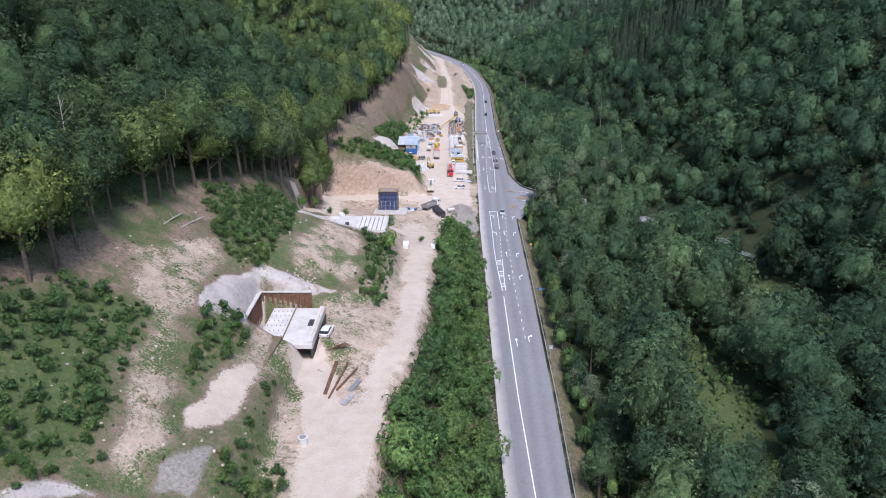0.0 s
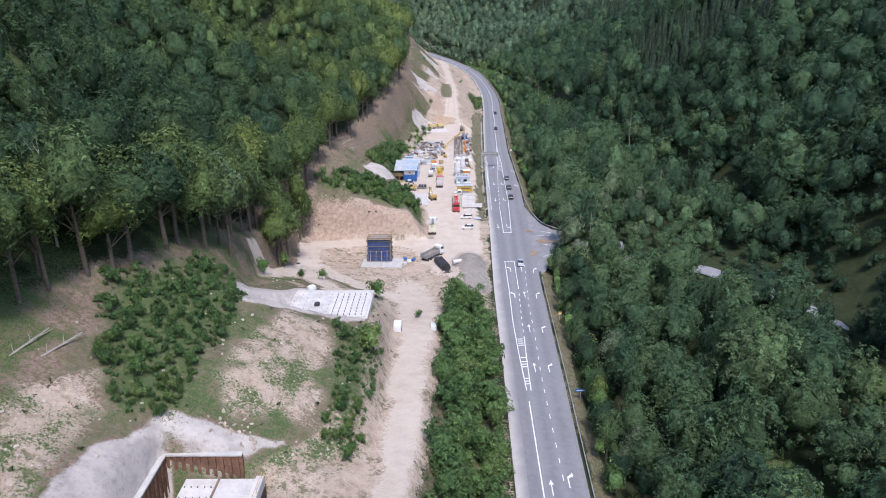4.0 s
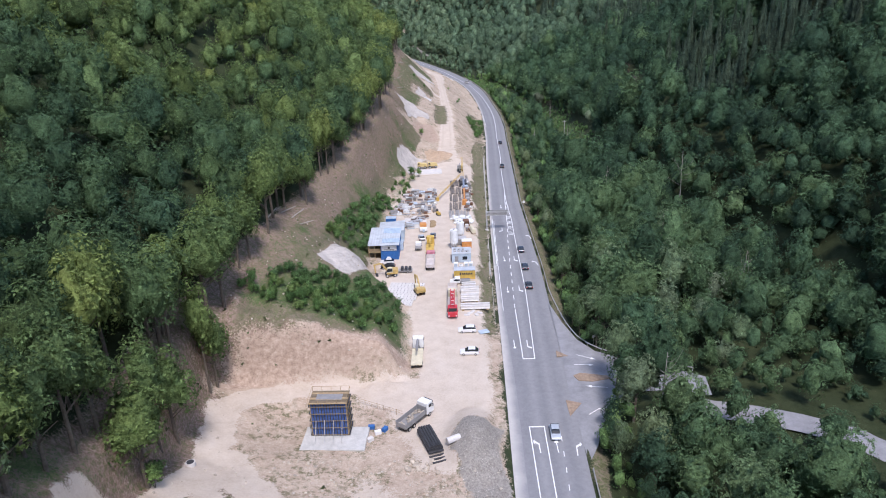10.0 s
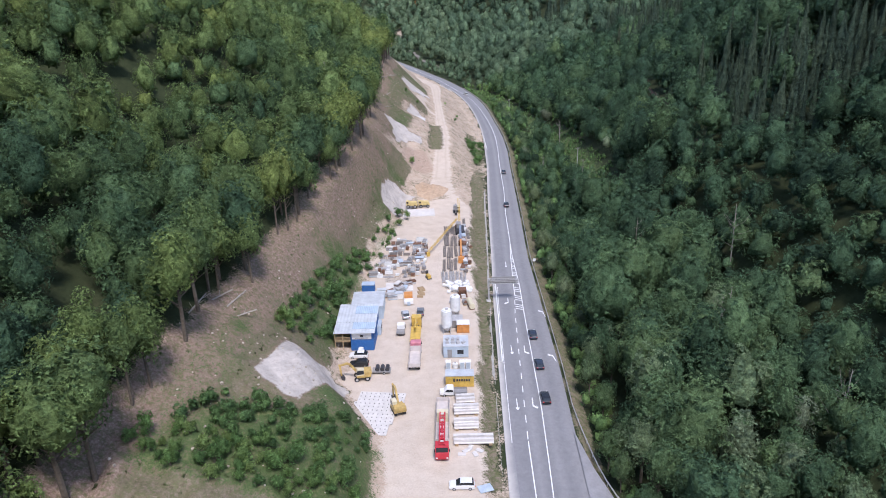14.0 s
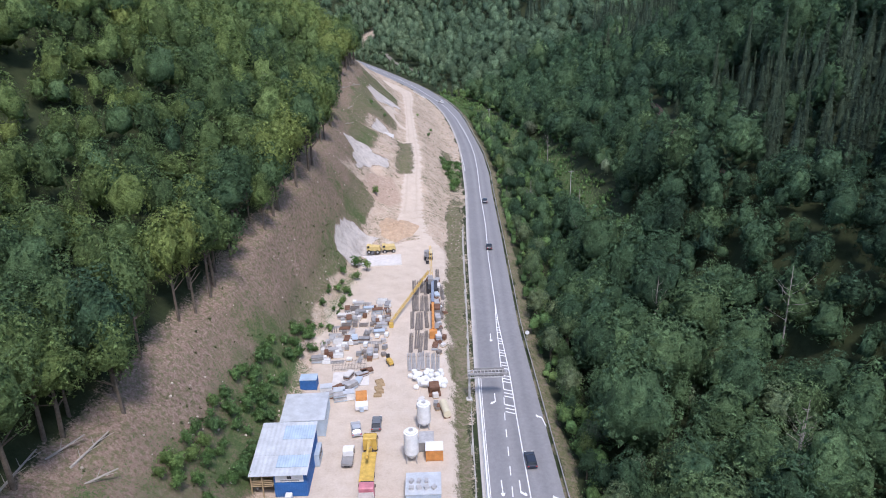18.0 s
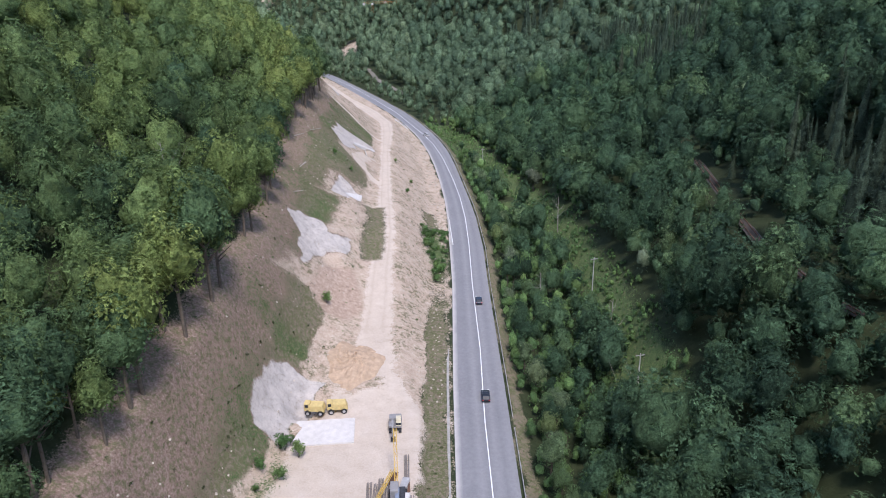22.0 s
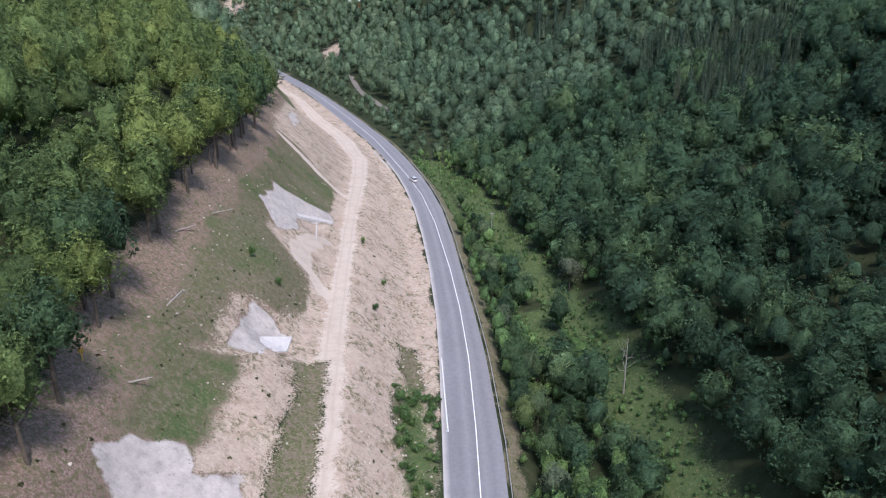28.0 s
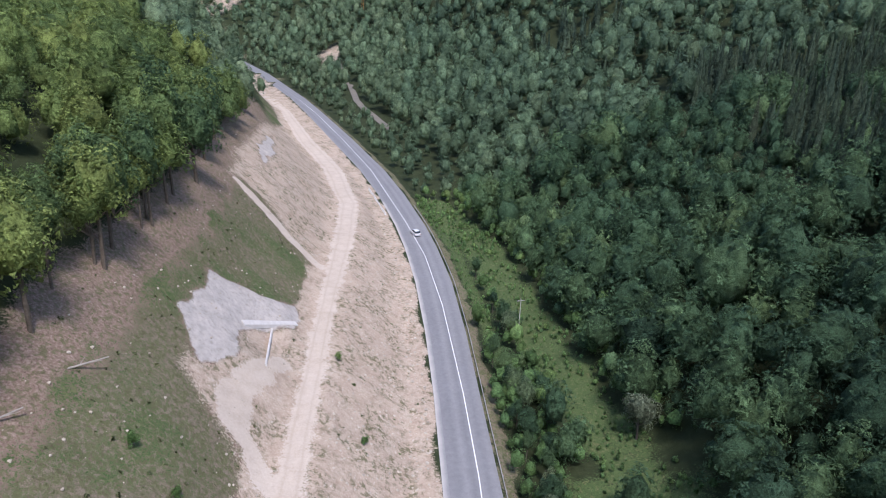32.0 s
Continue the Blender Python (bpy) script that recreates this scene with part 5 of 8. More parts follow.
def barrier(x0, y0, x1, y1, n, label):
    bm = BM()
    prof = [(-0.3, 0), (-0.28, 0.15), (-0.12, 0.35), (-0.08, 0.85), (0.08, 0.85), (0.12, 0.35), (0.28, 0.15), (0.3, 0)]
    ln = math.hypot(x1 - x0, y1 - y0) / n - 0.12
    a = [bm.verts.new((px, -ln / 2, pz)) for px, pz in prof]
    b = [bm.verts.new((px, ln / 2, pz)) for px, pz in prof]
    for k in range(7):
        bm.faces.new((a[k], b[k], b[k + 1], a[k + 1]))
    bm.faces.new(a)
    bm.faces.new(b[::-1])
    first = tagged(part("barrier_block", bm, M_WHITE), label, "road barrier", "row of concrete barrier blocks")
    turn = -math.degrees(math.atan2(x1 - x0, y1 - y0))
    for i in range(n):
        u = (i + 0.5) / n
        x, y = x0 + (x1 - x0) * u, y0 + (y1 - y0) * u
        m = pose(x, y, float(road_z(y)), 0, 0, turn)
        if i:
            copy_thing(first, m)
        else:
            first.matrix_basis = m


barrier(20.75, 544, 20.45, 572, 9, "white concrete barrier block at the road's edge")
barrier(13.95, 330, 14.9, 372, 11, "white concrete barrier block at the road's edge")
barrier(2.5, 744, -6, 776, 8, "white concrete barrier block at the road's edge")

# ---------------------------------------------------------------- paint and plant materials
M_BLUE = worn("blue_paint", (0.03, 0.13, 0.36), 0.5, 0, 0.8, 0.25)
M_PALEBLUE = worn("pale_blue_sheet", (0.45, 0.53, 0.6), 0.5, 0.1, 0.6, 0.25)
M_ROOF = worn("grey_sheet_roof", (0.55, 0.58, 0.6), 0.5, 0.2, 0.5, 0.25)
M_ROOFBLUE = worn("light_blue_sheet_roof", (0.42, 0.53, 0.64), 0.5, 0.1, 0.5, 0.25)
M_YELLOW = worn("yellow_paint", (0.6, 0.4, 0.09), 0.55, 0, 1.0, 0.35)
M_ORANGE = worn("orange_paint", (0.58, 0.25, 0.07), 0.55, 0, 1.0, 0.35)
M_RED = worn("red_paint", (0.5, 0.035, 0.05), 0.45, 0, 1.0, 0.25)
M_PINK = worn("faded_red_paint", (0.55, 0.2, 0.24), 0.5, 0, 1.0, 0.3)
M_BLACK = worn("black_rubber", (0.025, 0.025, 0.026), 0.85, 0, 2.0, 0.3)
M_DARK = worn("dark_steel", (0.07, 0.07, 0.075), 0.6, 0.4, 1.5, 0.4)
M_RUST = worn("rusty_steel", (0.2, 0.105, 0.065), 0.85, 0.2, 1.2, 0.45)
M_GREYP = worn("grey_paint", (0.27, 0.265, 0.26), 0.5, 0, 1.0, 0.25)
M_CREAM = worn("cream_paint", (0.62, 0.56, 0.4), 0.5, 0, 1.0, 0.2)
M_PALEBED = worn("pale_lorry_body", (0.55, 0.5, 0.47), 0.6, 0, 1.0, 0.2)
M_PALEYELLOW = worn("faded_yellow_paint", (0.62, 0.48, 0.2), 0.6, 0, 1.0, 0.35)
M_DULLYELLOW = worn("dull_yellow_paint", (0.5, 0.35, 0.12), 0.6, 0, 1.0, 0.4)
M_BARS = worn("weathered_bars", (0.23, 0.205, 0.185), 0.8, 0.1, 1.2, 0.4)
M_TIMBER = worn("site_timber", (0.42, 0.31, 0.18), 0.85, 0, 2.0, 0.35, 0.2, 0.4)
M_PLASTIC = worn("white_plastic", (0.72, 0.73, 0.72), 0.6, 0, 1.0, 0.2)
M_PRECAST = worn("precast_concrete", (0.6, 0.575, 0.545), 0.85, 0, 0.8, 0.18)
M_CARPAINT = {}
for nm, c in (("white", (0.75, 0.75, 0.74)), ("black", (0.02, 0.022, 0.026)), ("dark_blue", (0.03, 0.038, 0.055)), ("silver", (0.42, 0.45, 0.48)), ("grey", (0.16, 0.17, 0.18)), ("red", (0.35, 0.04, 0.05))):
    M_CARPAINT[nm] = worn(nm + "_car_paint", c, 0.25, 0.1, 1.0, 0.08, 0.5)
M_GLASS = mat("dark_glass", 0.08, 0, 0.6)
M_GLASS.node_tree.nodes["Principled BSDF"].inputs["Base Color"].default_value = (0.02, 0.025, 0.03, 1)
M_LAMP_R = worn("red_lamp", (0.4, 0.02, 0.02), 0.3, 0, 2, 0.1)
M_LAMP_W = worn("clear_lamp", (0.7, 0.7, 0.68), 0.2, 0, 2, 0.1)


def extruded(profile, width, bevel=0.0):
    """A side profile (along, up) pulled out to a width, centred."""
    bm = BM()
    a = [bm.verts.new((-width / 2, py, pz)) for py, pz in profile]
    b = [bm.verts.new((width / 2, py, pz)) for py, pz in profile]
    n = len(profile)
    bm.faces.new(a)
    bm.faces.new(b[::-1])
    for k in range(n):
        bm.faces.new((a[k], b[k], b[(k + 1) % n], a[(k + 1) % n])[::-1])
    bmesh.ops.recalc_face_normals(bm, faces=bm.faces)
    if bevel:
        bmesh.ops.bevel(bm, geom=list(bm.edges), offset=bevel, segments=2, affect="EDGES", profile=0.6)
    return bm


WHEELS = {}


def wheel(parent, x, y, r, w):
    """A tyre with its rim."""
    key = (round(r, 2), round(w, 2))
    if key not in WHEELS:
        bm = BM()
        bmesh.ops.create_cone(bm, cap_ends=True, segments=16, radius1=r, radius2=r, depth=w, matrix=Matrix.Rotation(math.pi / 2, 4, "Y"))
        bmesh.ops.bevel(bm, geom=[e for e in bm.edges if abs((e.verts[0].co - e.verts[1].co).x) < 0.01], offset=r * 0.15, segments=2, affect="EDGES")
        rim = BM()
        bmesh.ops.create_cone(rim, cap_ends=True, segments=12, radius1=r * 0.55, radius2=r * 0.5, depth=w + 0.03, matrix=Matrix.Rotation(math.pi / 2, 4, "Y"))
        me, mr = bpy.data.meshes.new("tyre"), bpy.data.meshes.new("rim")
        bm.to_mesh(me)
        rim.to_mesh(mr)
        bm.free()
        rim.free()
        me.materials.append(M_BLACK)
        mr.materials.append(M_STEEL)
        WHEELS[key] = (me, mr)
    me, mr = WHEELS[key]
    t = new("wheel", me)
    t.parent, t.location = parent, (x, y, r)
    o = new("rim", mr)
    o.parent = t


def ground_at(x, y, turn=0.0):
    return pose(x, y, float(land(x, y)), 0, 0, turn)


def car(x, y, turn, paint, label, z=None, estate=False, group="cars"):
    """A car facing its own +y."""
    c = thing("car", pose(x, y, float(land(x, y)) if z is None else z, 0, 0, turn), label, "car", group)
    back = -2.15
    body = [(back, 0.35), (back - 0.02, 0.75), (back + 0.1, 0.95), (-0.2, 0.98), (0.9, 0.95), (1.9, 0.78), (2.15, 0.6), (2.18, 0.32), (1.8, 0.24), (-1.8, 0.24)]
    top = [(back + 0.12, 0.93), (back + (0.35 if estate else 0.7), 1.42), (-0.9, 1.5), (0.1, 1.48), (0.55, 1.3), (1.05, 0.94)]
    part("body", extruded(body, 1.8, 0.1), M_CARPAINT[paint], c)
    part("window_glass", extruded(top, 1.52, 0.07), M_GLASS, c, "dark glass")
    roof = [(back + (0.45 if estate else 0.85), 1.44), (-0.9, 1.53), (0.1, 1.51), (0.3, 1.44), (0.1, 1.42), (-0.9, 1.44)]
    part("roof", extruded(roof, 1.42, 0.02), M_CARPAINT[paint], c)
    for sx in (-1, 1):
        for wy in (-1.35, 1.35):
            wheel(c, sx * 0.82, wy, 0.33, 0.22)
        part("headlight", box(BM(), sx * 0.5, 2.05, 0.58, sx * 0.84, 2.2, 0.72, 0.03), M_LAMP_W, c)
        part("tail_light", box(BM(), sx * 0.55, -2.22, 0.68, sx * 0.86, -2.1, 0.85, 0.03), M_LAMP_R, c)
    return c


def truck(x, y, turn, label, cab_mat, bed_mat, length=8.5, bed="tipper", crane=None, load=None):
    """A lorry facing +y, with an open body or a flat bed, and a loading crane if asked."""
    t = thing("lorry", ground_at(x, y, turn), label, "lorry", "lorries")
    f = length / 2
    part("chassis", box(BM(), -0.5, -f + 0.2, 0.75, 0.5, f - 0.5, 1.05, 0.03), M_DARK, t)
    cab = [(f - 2.1, 0.7), (f - 2.1, 3.0), (f - 1.9, 3.15), (f - 0.5, 3.1), (f - 0.12, 2.1), (f, 1.9), (f, 0.6)]
    cb = part("cab", extruded(cab, 2.4, 0.08), cab_mat, t)
    ws = BM()
    for (ya, za), (yb, zb) in (((f - 0.46, 3.0), (f - 0.1, 2.05)),):
        box(ws, -1.05, yb - 0.2, zb, 1.05, yb + 0.02, zb + 0.85, 0.02)
    part("windscreen", ws, M_GLASS, cb)
    for sx in (-1, 1):
        part("side_window", box(BM(), sx * 1.17, f - 1.6, 2.0, sx * 1.22, f - 0.7, 2.7, 0.01), M_GLASS, cb)
        part("mirror", box(BM(), sx * 1.25, f - 0.5, 1.9, sx * 1.4, f - 0.35, 2.5, 0.02), M_BLACK, cb)
        part("headlight", box(BM(), sx * 0.75, f - 0.03, 0.8, sx * 1.1, f + 0.04, 1.05, 0.02), M_LAMP_W, cb)
        for wy in (f - 1.3, -f + 1.2, -f + 2.5):
            wheel(t, sx * 1.05, wy, 0.5, 0.34)
    b0, b1 = -f, f - (3.4 if crane else 2.35)
    if bed == "tipper":
        tub = part("tub_floor", box(BM(), -1.2, b0, 1.1, 1.2, b1, 1.25, 0.02), bed_mat, t)
        for sx in (-1, 1):
            part("side_board", box(BM(), sx * 1.24, b0, 1.15, sx * 1.16, b1, 2.2, 0.02), bed_mat, t)
            for k in range(5):
                yy = b0 + 0.3 + k * (b1 - b0 - 0.6) / 4
                part("stake", box(BM(), sx * 1.24, yy - 0.06, 1.1, sx * 1.3, yy + 0.06, 2.2, 0.01), bed_mat, t)
        part("tailboard", box(BM(), -1.2, b0 - 0.05, 1.15, 1.2, b0 + 0.04, 2.1, 0.02), bed_mat, t)
        part("headboard", box(BM(), -1.2, b1 - 0.06, 1.15, 1.2, b1 + 0.04, 2.5, 0.02), bed_mat, t)
    else:
        part("flat_bed", box(BM(), -1.22, b0, 1.05, 1.22, b1, 1.3, 0.03), bed_mat, t)
    if load:
        rng = np.random.default_rng(5)
        bm = BM()
        for _ in range(26):
            sx, sy, sz = rng.uniform(0.2, 0.5, 3)
            px, py = rng.uniform(-0.85, 0.85), rng.uniform(b0 + 0.4, b1 - 0.5)
            bmesh.ops.create_icosphere(bm, subdivisions=1, radius=0.6, matrix=Matrix.LocRotScale((px, py, 1.35 + rng.uniform(0, 0.5)), Euler(rng.uniform(0, 3, 3)), (sx * 1.4, sy * 1.4, sz * 1.2)))
        part("rubble_load", bm, load, t)["kind"] = "stuff"
    if crane:
        cy = b1 + 0.5
        tw = part("crane_tower", box(BM(), -0.35, cy - 0.35, 1.0, 0.35, cy + 0.35, 2.9, 0.05), crane, t)
        part("crane_arm", box(BM(), -0.22, cy - 4.6, 2.9, 0.22, cy + 0.3, 3.35, 0.05), crane, t)
        part("crane_jib", box(BM(), -0.16, cy - 4.4, 3.35, 0.16, cy - 0.8, 3.65, 0.04), crane, t)
        part("ram", tube(BM(), (0.3, cy - 0.2, 2.2), (0.2, cy - 1.8, 3.0), 0.08), M_STEEL, t)
        for sx in (-1, 1):
            part("outrigger", box(BM(), sx * 0.6, cy - 0.15, 0.5, sx * 1.25, cy + 0.15, 0.8, 0.03), crane, t)
    return t


def excavator(x, y, turn, label, paint, tracks=True):
    e = thing("excavator", ground_at(x, y, turn), label, "excavator", "excavators")
    for sx in (-1, 1):
        if tracks:
            tr = part("crawler_track", extruded([(-1.6, 0.35), (-1.3, 0.05), (1.3, 0.05), (1.6, 0.35), (1.5, 0.75), (1.2, 0.85), (-1.2, 0.85), (-1.5, 0.75)], 0.5, 0.05), M_BLACK, e)
            tr.location = (sx * 0.95, 0, 0)
        else:
            for wy in (-1.1, 1.1):
                wheel(e, sx * 1.0, wy, 0.55, 0.4)
    part("turntable", tube(BM(), (0, 0, 0.6), (0, 0, 1.0), 0.7, 14), M_DARK, e)
    part("deck", box(BM(), -1.25, -1.9, 1.0, 1.25, 1.1, 1.55, 0.08), paint, e)
    part("engine_cover", box(BM(), -1.2, -2.1, 1.5, 1.2, -0.5, 2.2, 0.15), paint, e)
    cb = part("cab", extruded([(-0.5, 1.5), (-0.5, 2.8), (0.0, 2.95), (0.9, 2.9), (1.15, 2.2), (1.15, 1.5)], 0.95, 0.05), M_CREAM, e)
    cb.location = (-0.7, 0, 0)
    g = part("cab_glass", extruded([(-0.42, 1.8), (-0.42, 2.7), (0.88, 2.75), (1.17, 2.15), (1.17, 1.75)], 0.99, 0.02), M_GLASS, e)
    g.location = (-0.7, 0, 0)
    boom = part("boom", extruded([(0.6, 1.5), (0.8, 1.9), (2.2, 3.9), (3.0, 4.2), (4.6, 3.7), (4.6, 3.4), (3.0, 3.75), (2.5, 3.5), (1.1, 1.5)], 0.4, 0.04), paint, e)
    boom.location = (0.3, 0, 0)
    st = part("stick", extruded([(4.3, 3.9), (4.8, 3.8), (4.4, 1.1), (4.1, 1.1)], 0.3, 0.03), paint, e)
    st.location = (0.3, 0, 0)
    bk = part("bucket", extruded([(4.5, 1.2), (3.9, 1.1), (3.5, 0.5), (3.7, 0.1), (4.3, 0.2), (4.2, 0.6)], 0.9, 0.04), M_DARK, e)
    bk.location = (0.3, 0, 0)
    part("ram", tube(BM(), (0.3, 1.0, 1.6), (0.3, 2.3, 3.3), 0.09), M_STEEL, e)
    return e


def cabin(name, x, y, turn, sx, sy, h, label, category, wall, roof, z=None, openings=(), group=""):
    """A site cabin or container: ribbed walls, corner posts, roof and the openings listed (side, along, width, sill, head, is_door)."""
    c = thing(name, pose(x, y, float(land(x, y)) if z is None else z, 0, 0, turn), label, category, group)
    part("wall_shell", box(BM(), -sx / 2 + 0.06, -sy / 2 + 0.06, 0.1, sx / 2 - 0.06, sy / 2 - 0.06, h - 0.05), wall, c)
    ribs = BM()
    for k in range(int(sx / 0.35)):
        px = -sx / 2 + 0.3 + k * 0.35
        if px < sx / 2 - 0.2:
            box(ribs, px - 0.07, -sy / 2 + 0.02, 0.2, px + 0.07, -sy / 2 + 0.08, h - 0.2)
            box(ribs, px - 0.07, sy / 2 - 0.08, 0.2, px + 0.07, sy / 2 - 0.02, h - 0.2)
    for k in range(int(sy / 0.35)):
        py = -sy / 2 + 0.3 + k * 0.35
        if py < sy / 2 - 0.2:
            box(ribs, -sx / 2 + 0.02, py - 0.07, 0.2, -sx / 2 + 0.08, py + 0.07, h - 0.2)
            box(ribs, sx / 2 - 0.08, py - 0.07, 0.2, sx / 2 - 0.02, py + 0.07, h - 0.2)
    part("wall_ribs", ribs, wall, c)
    for px in (-1, 1):
        for py in (-1, 1):
            part("corner_post", box(BM(), px * sx / 2, py * sy / 2, 0, px * (sx / 2 - 0.16), py * (sy / 2 - 0.16), h, 0.02), wall, c)
    part("roof", box(BM(), -sx / 2 - 0.05, -sy / 2 - 0.05, h - 0.06, sx / 2 + 0.05, sy / 2 + 0.05, h + 0.1, 0.03), roof, c)
    for side, a, w, z0, z1, door in openings:
        if side == "front":
            dims = (a - w / 2, -sy / 2 - 0.03, z0, a + w / 2, -sy / 2 + 0.1, z1)
        else:
            dims = (sx / 2 - 0.1, a - w / 2, z0, sx / 2 + 0.03, a + w / 2, z1)
        part("door" if door else "window", box(BM(), *dims, 0.01), M_GREYP if door else M_GLASS, c)
    return c


# ---------------------------------------------------------------- works yard
def shed():
    s = thing("site_shed", pose(-19.6, 339.5, 9.2), "long site shed of blue containers under a pale sheet roof", "shed")
    lower = part("blue_container", box(BM(), -0.9, -6.2, 0.05, 4.4, 5.6, 2.65, 0.03), M_BLUE, s)
    upper = part("upper_container", box(BM(), -0.9, -6.1, 2.7, 4.4, 5.6, 4.7, 0.03), M_BLUE, s)
    ribs = BM()
    for k in range(14):
        px = -0.7 + k * 0.38
        box(ribs, px, -6.26, 0.2, px + 0.14, -6.18, 2.5)
    for k in range(30):
        py = -6.0 + k * 0.38
        box(ribs, 4.36, py, 0.2, 4.46, py + 0.14, 4.5)
    part("wall_ribs", ribs, M_BLUE, lower)
    part("banner", box(BM(), -0.6, -6.25, 3.0, 3.9, -6.16, 4.5, 0.01), M_WHITE, s, "white banner with a dark emblem")
    part("emblem", box(BM(), 1.3, -6.28, 3.6, 2.0, -6.22, 4.15, 0.05), M_DARK, s)
    part("banner_bar", box(BM(), 0.2, -6.28, 3.2, 3.2, -6.22, 3.4), M_GREYP, s)
    part("tank", box(BM(), 0.9, -7.6, 0.0, 2.0, -6.5, 1.2, 0.12), M_PLASTIC, s, "white plastic tank in a cage")
    for k, (y0, y1, z0, z1, m) in enumerate(((-7.2, -1.0, 5.0, 5.6, M_ROOF), (-2.6, 5.4, 5.5, 6.3, M_ROOF), (-5.5, -2.8, 5.26, 5.52, M_ROOFBLUE), (1.0, 4.4, 5.92, 6.24, M_ROOFBLUE))):
        n = 24
        vs, fs = [], []
        x0, x1 = (-4.6, 4.8) if m is M_ROOF else (-0.5, 4.7)
        for i in range(n + 1):
            px = x0 + (x1 - x0) * i / n
            dz = 0.05 * (i % 2) + (0.05 if m is M_ROOFBLUE else 0)
            vs += [(px, y0, z0 + dz), (px, y1, z1 + dz)]
            if i:
                fs.append((2 * i - 2, 2 * i, 2 * i + 1, 2 * i - 1))
        r = new("roof_sheet", mesh_from("roof_sheet", vs, fs, m))
        r.parent = s
        md = r.modifiers.new("thick", "SOLIDIFY")
        md.thickness = 0.05
    for px in (-4.4, -2.6):
        for py in (-6.6, -2.0, 3.0):
            part("post", box(BM(), px - 0.09, py - 0.09, 0, px + 0.09, py + 0.09, 5.1, 0.01), M_TIMBER, s)
    part("upper_floor", box(BM(), -4.5, -6.6, 2.5, -0.95, 5.4, 2.65, 0.01), M_TIMBER, s)
    for k in range(3):
        part("rail_board", box(BM(), -4.5, -6.65, 2.9 + k * 0.35, -0.95, -6.58, 3.05 + k * 0.35, 0.01), M_TIMBER, s)
    part("back_wall", box(BM(), -4.5, 5.4, 0, 4.4, 5.55, 5.8, 0.01), M_ROOF, s)
    part("side_cabin", box(BM(), 4.45, 1.0, 0.1, 5.3, 4.6, 2.5, 0.03), M_PALEBLUE, s)
    for k in range(3):
        part("window", box(BM(), 5.26, 1.4 + k, 1.2, 5.36, 2.0 + k, 2.0, 0.01), M_GLASS, s)


shed()
cabin("store_cabin", -18.6, 353.5, 2, 8.0, 9.0, 3.6, "long store cabin with a pale translucent roof", "cabin", M_PALEBLUE, M_ROOF)
cabin("blue_cabin", -20, 366, 0, 3.4, 2.4, 2.4, "small blue site cabin behind the shed", "cabin", M_BLUE, M_ROOFBLUE)
for cx, cy, w, m, lb in ((-16.2, 363.6, 2.4, M_WHITE, "white"), (-13.4, 362.2, 2.2, M_CREAM, "cream"), (-11.4, 361.3, 2.2, M_WHITE, "white")):
    cabin("store_box", cx, cy, 8, w, 1.6, 1.7, f"small {lb} store box in the works yard", "box", m, M_ROOF, group="store boxes")
cabin("yellow_container", 4.3, 318.4, 0, 5.9, 2.6, 2.7, "yellow container with a grey roof and dark lettering bars", "container", M_YELLOW, M_ROOF)
name_board = bpy.data.objects["yellow_container"]
for k in range(6):
    part("letter_bar", box(BM(), -0.7 + k * 0.5, -1.36, 1.5, -0.35 + k * 0.5, -1.28, 2.0), M_DARK, name_board)
part("emblem", box(BM(), -1.35, -1.36, 1.4, -0.95, -1.28, 2.1, 0.02), M_DARK, name_board)
cabin("site_office", 3.6, 331.9, 0, 5.6, 5.2, 2.9, "pale blue site office cabin with a grey roof", "cabin", M_PALEBLUE, M_ROOF, openings=[("front", -1.4, 1.0, 0.1, 2.1, True), ("front", 1.0, 1.4, 1.0, 2.0, False)])
cabin("orange_box", 5.4, 342.2, 0, 3.0, 2.4, 2.3, "orange steel box with a white lid", "container", M_ORANGE, M_WHITE)
cabin("pump_unit", 4.0, 345.2, 0, 2.6, 3.2, 2.0, "grey pump unit beside the silos", "pump unit", M_GREYP, M_STEEL)
rng = np.random.default_rng(3)
for k in range(7):
    bx, by = 1.6 + rng.uniform(0, 5), 334.5 + rng.uniform(-4.5, 2)
    o = tagged(part("roof_unit", box(BM(), -0.4, -0.3, 0, 0.4, 0.3, 0.5, 0.04), M_STEEL), "small grey unit on the office roof", "roof unit", "units on the office roof")
    o.matrix_basis = pose(1.7 + (k % 4) * 1.2, 330.6 + (k // 4) * 1.6, 9.2 + 3.0, 0, 0, 15 * k)


def toilet(x, y, turn, group="portable toilets"):
    t = thing("portable_toilet", ground_at(x, y, turn), "white portable toilet with a grey door", "portable toilet", group)
    part("cabin", box(BM(), -0.55, -0.55, 0.1, 0.55, 0.55, 2.1, 0.06), M_PLASTIC, t)
    part("roof", extruded([(-0.58, 2.08), (-0.5, 2.25), (0, 2.35), (0.5, 2.25), (0.58, 2.08)], 1.16, 0.03), M_WHITE, t)
    part("door", box(BM(), -0.4, -0.6, 0.15, 0.4, -0.53, 2.0, 0.02), M_PALEBLUE, t)
    part("skid", box(BM(), -0.5, -0.6, 0, 0.5, 0.6, 0.12, 0.02), M_DARK, t)


for tx in (1.9, 4.9, 6.2):
    toilet(tx, 324.2, 0)


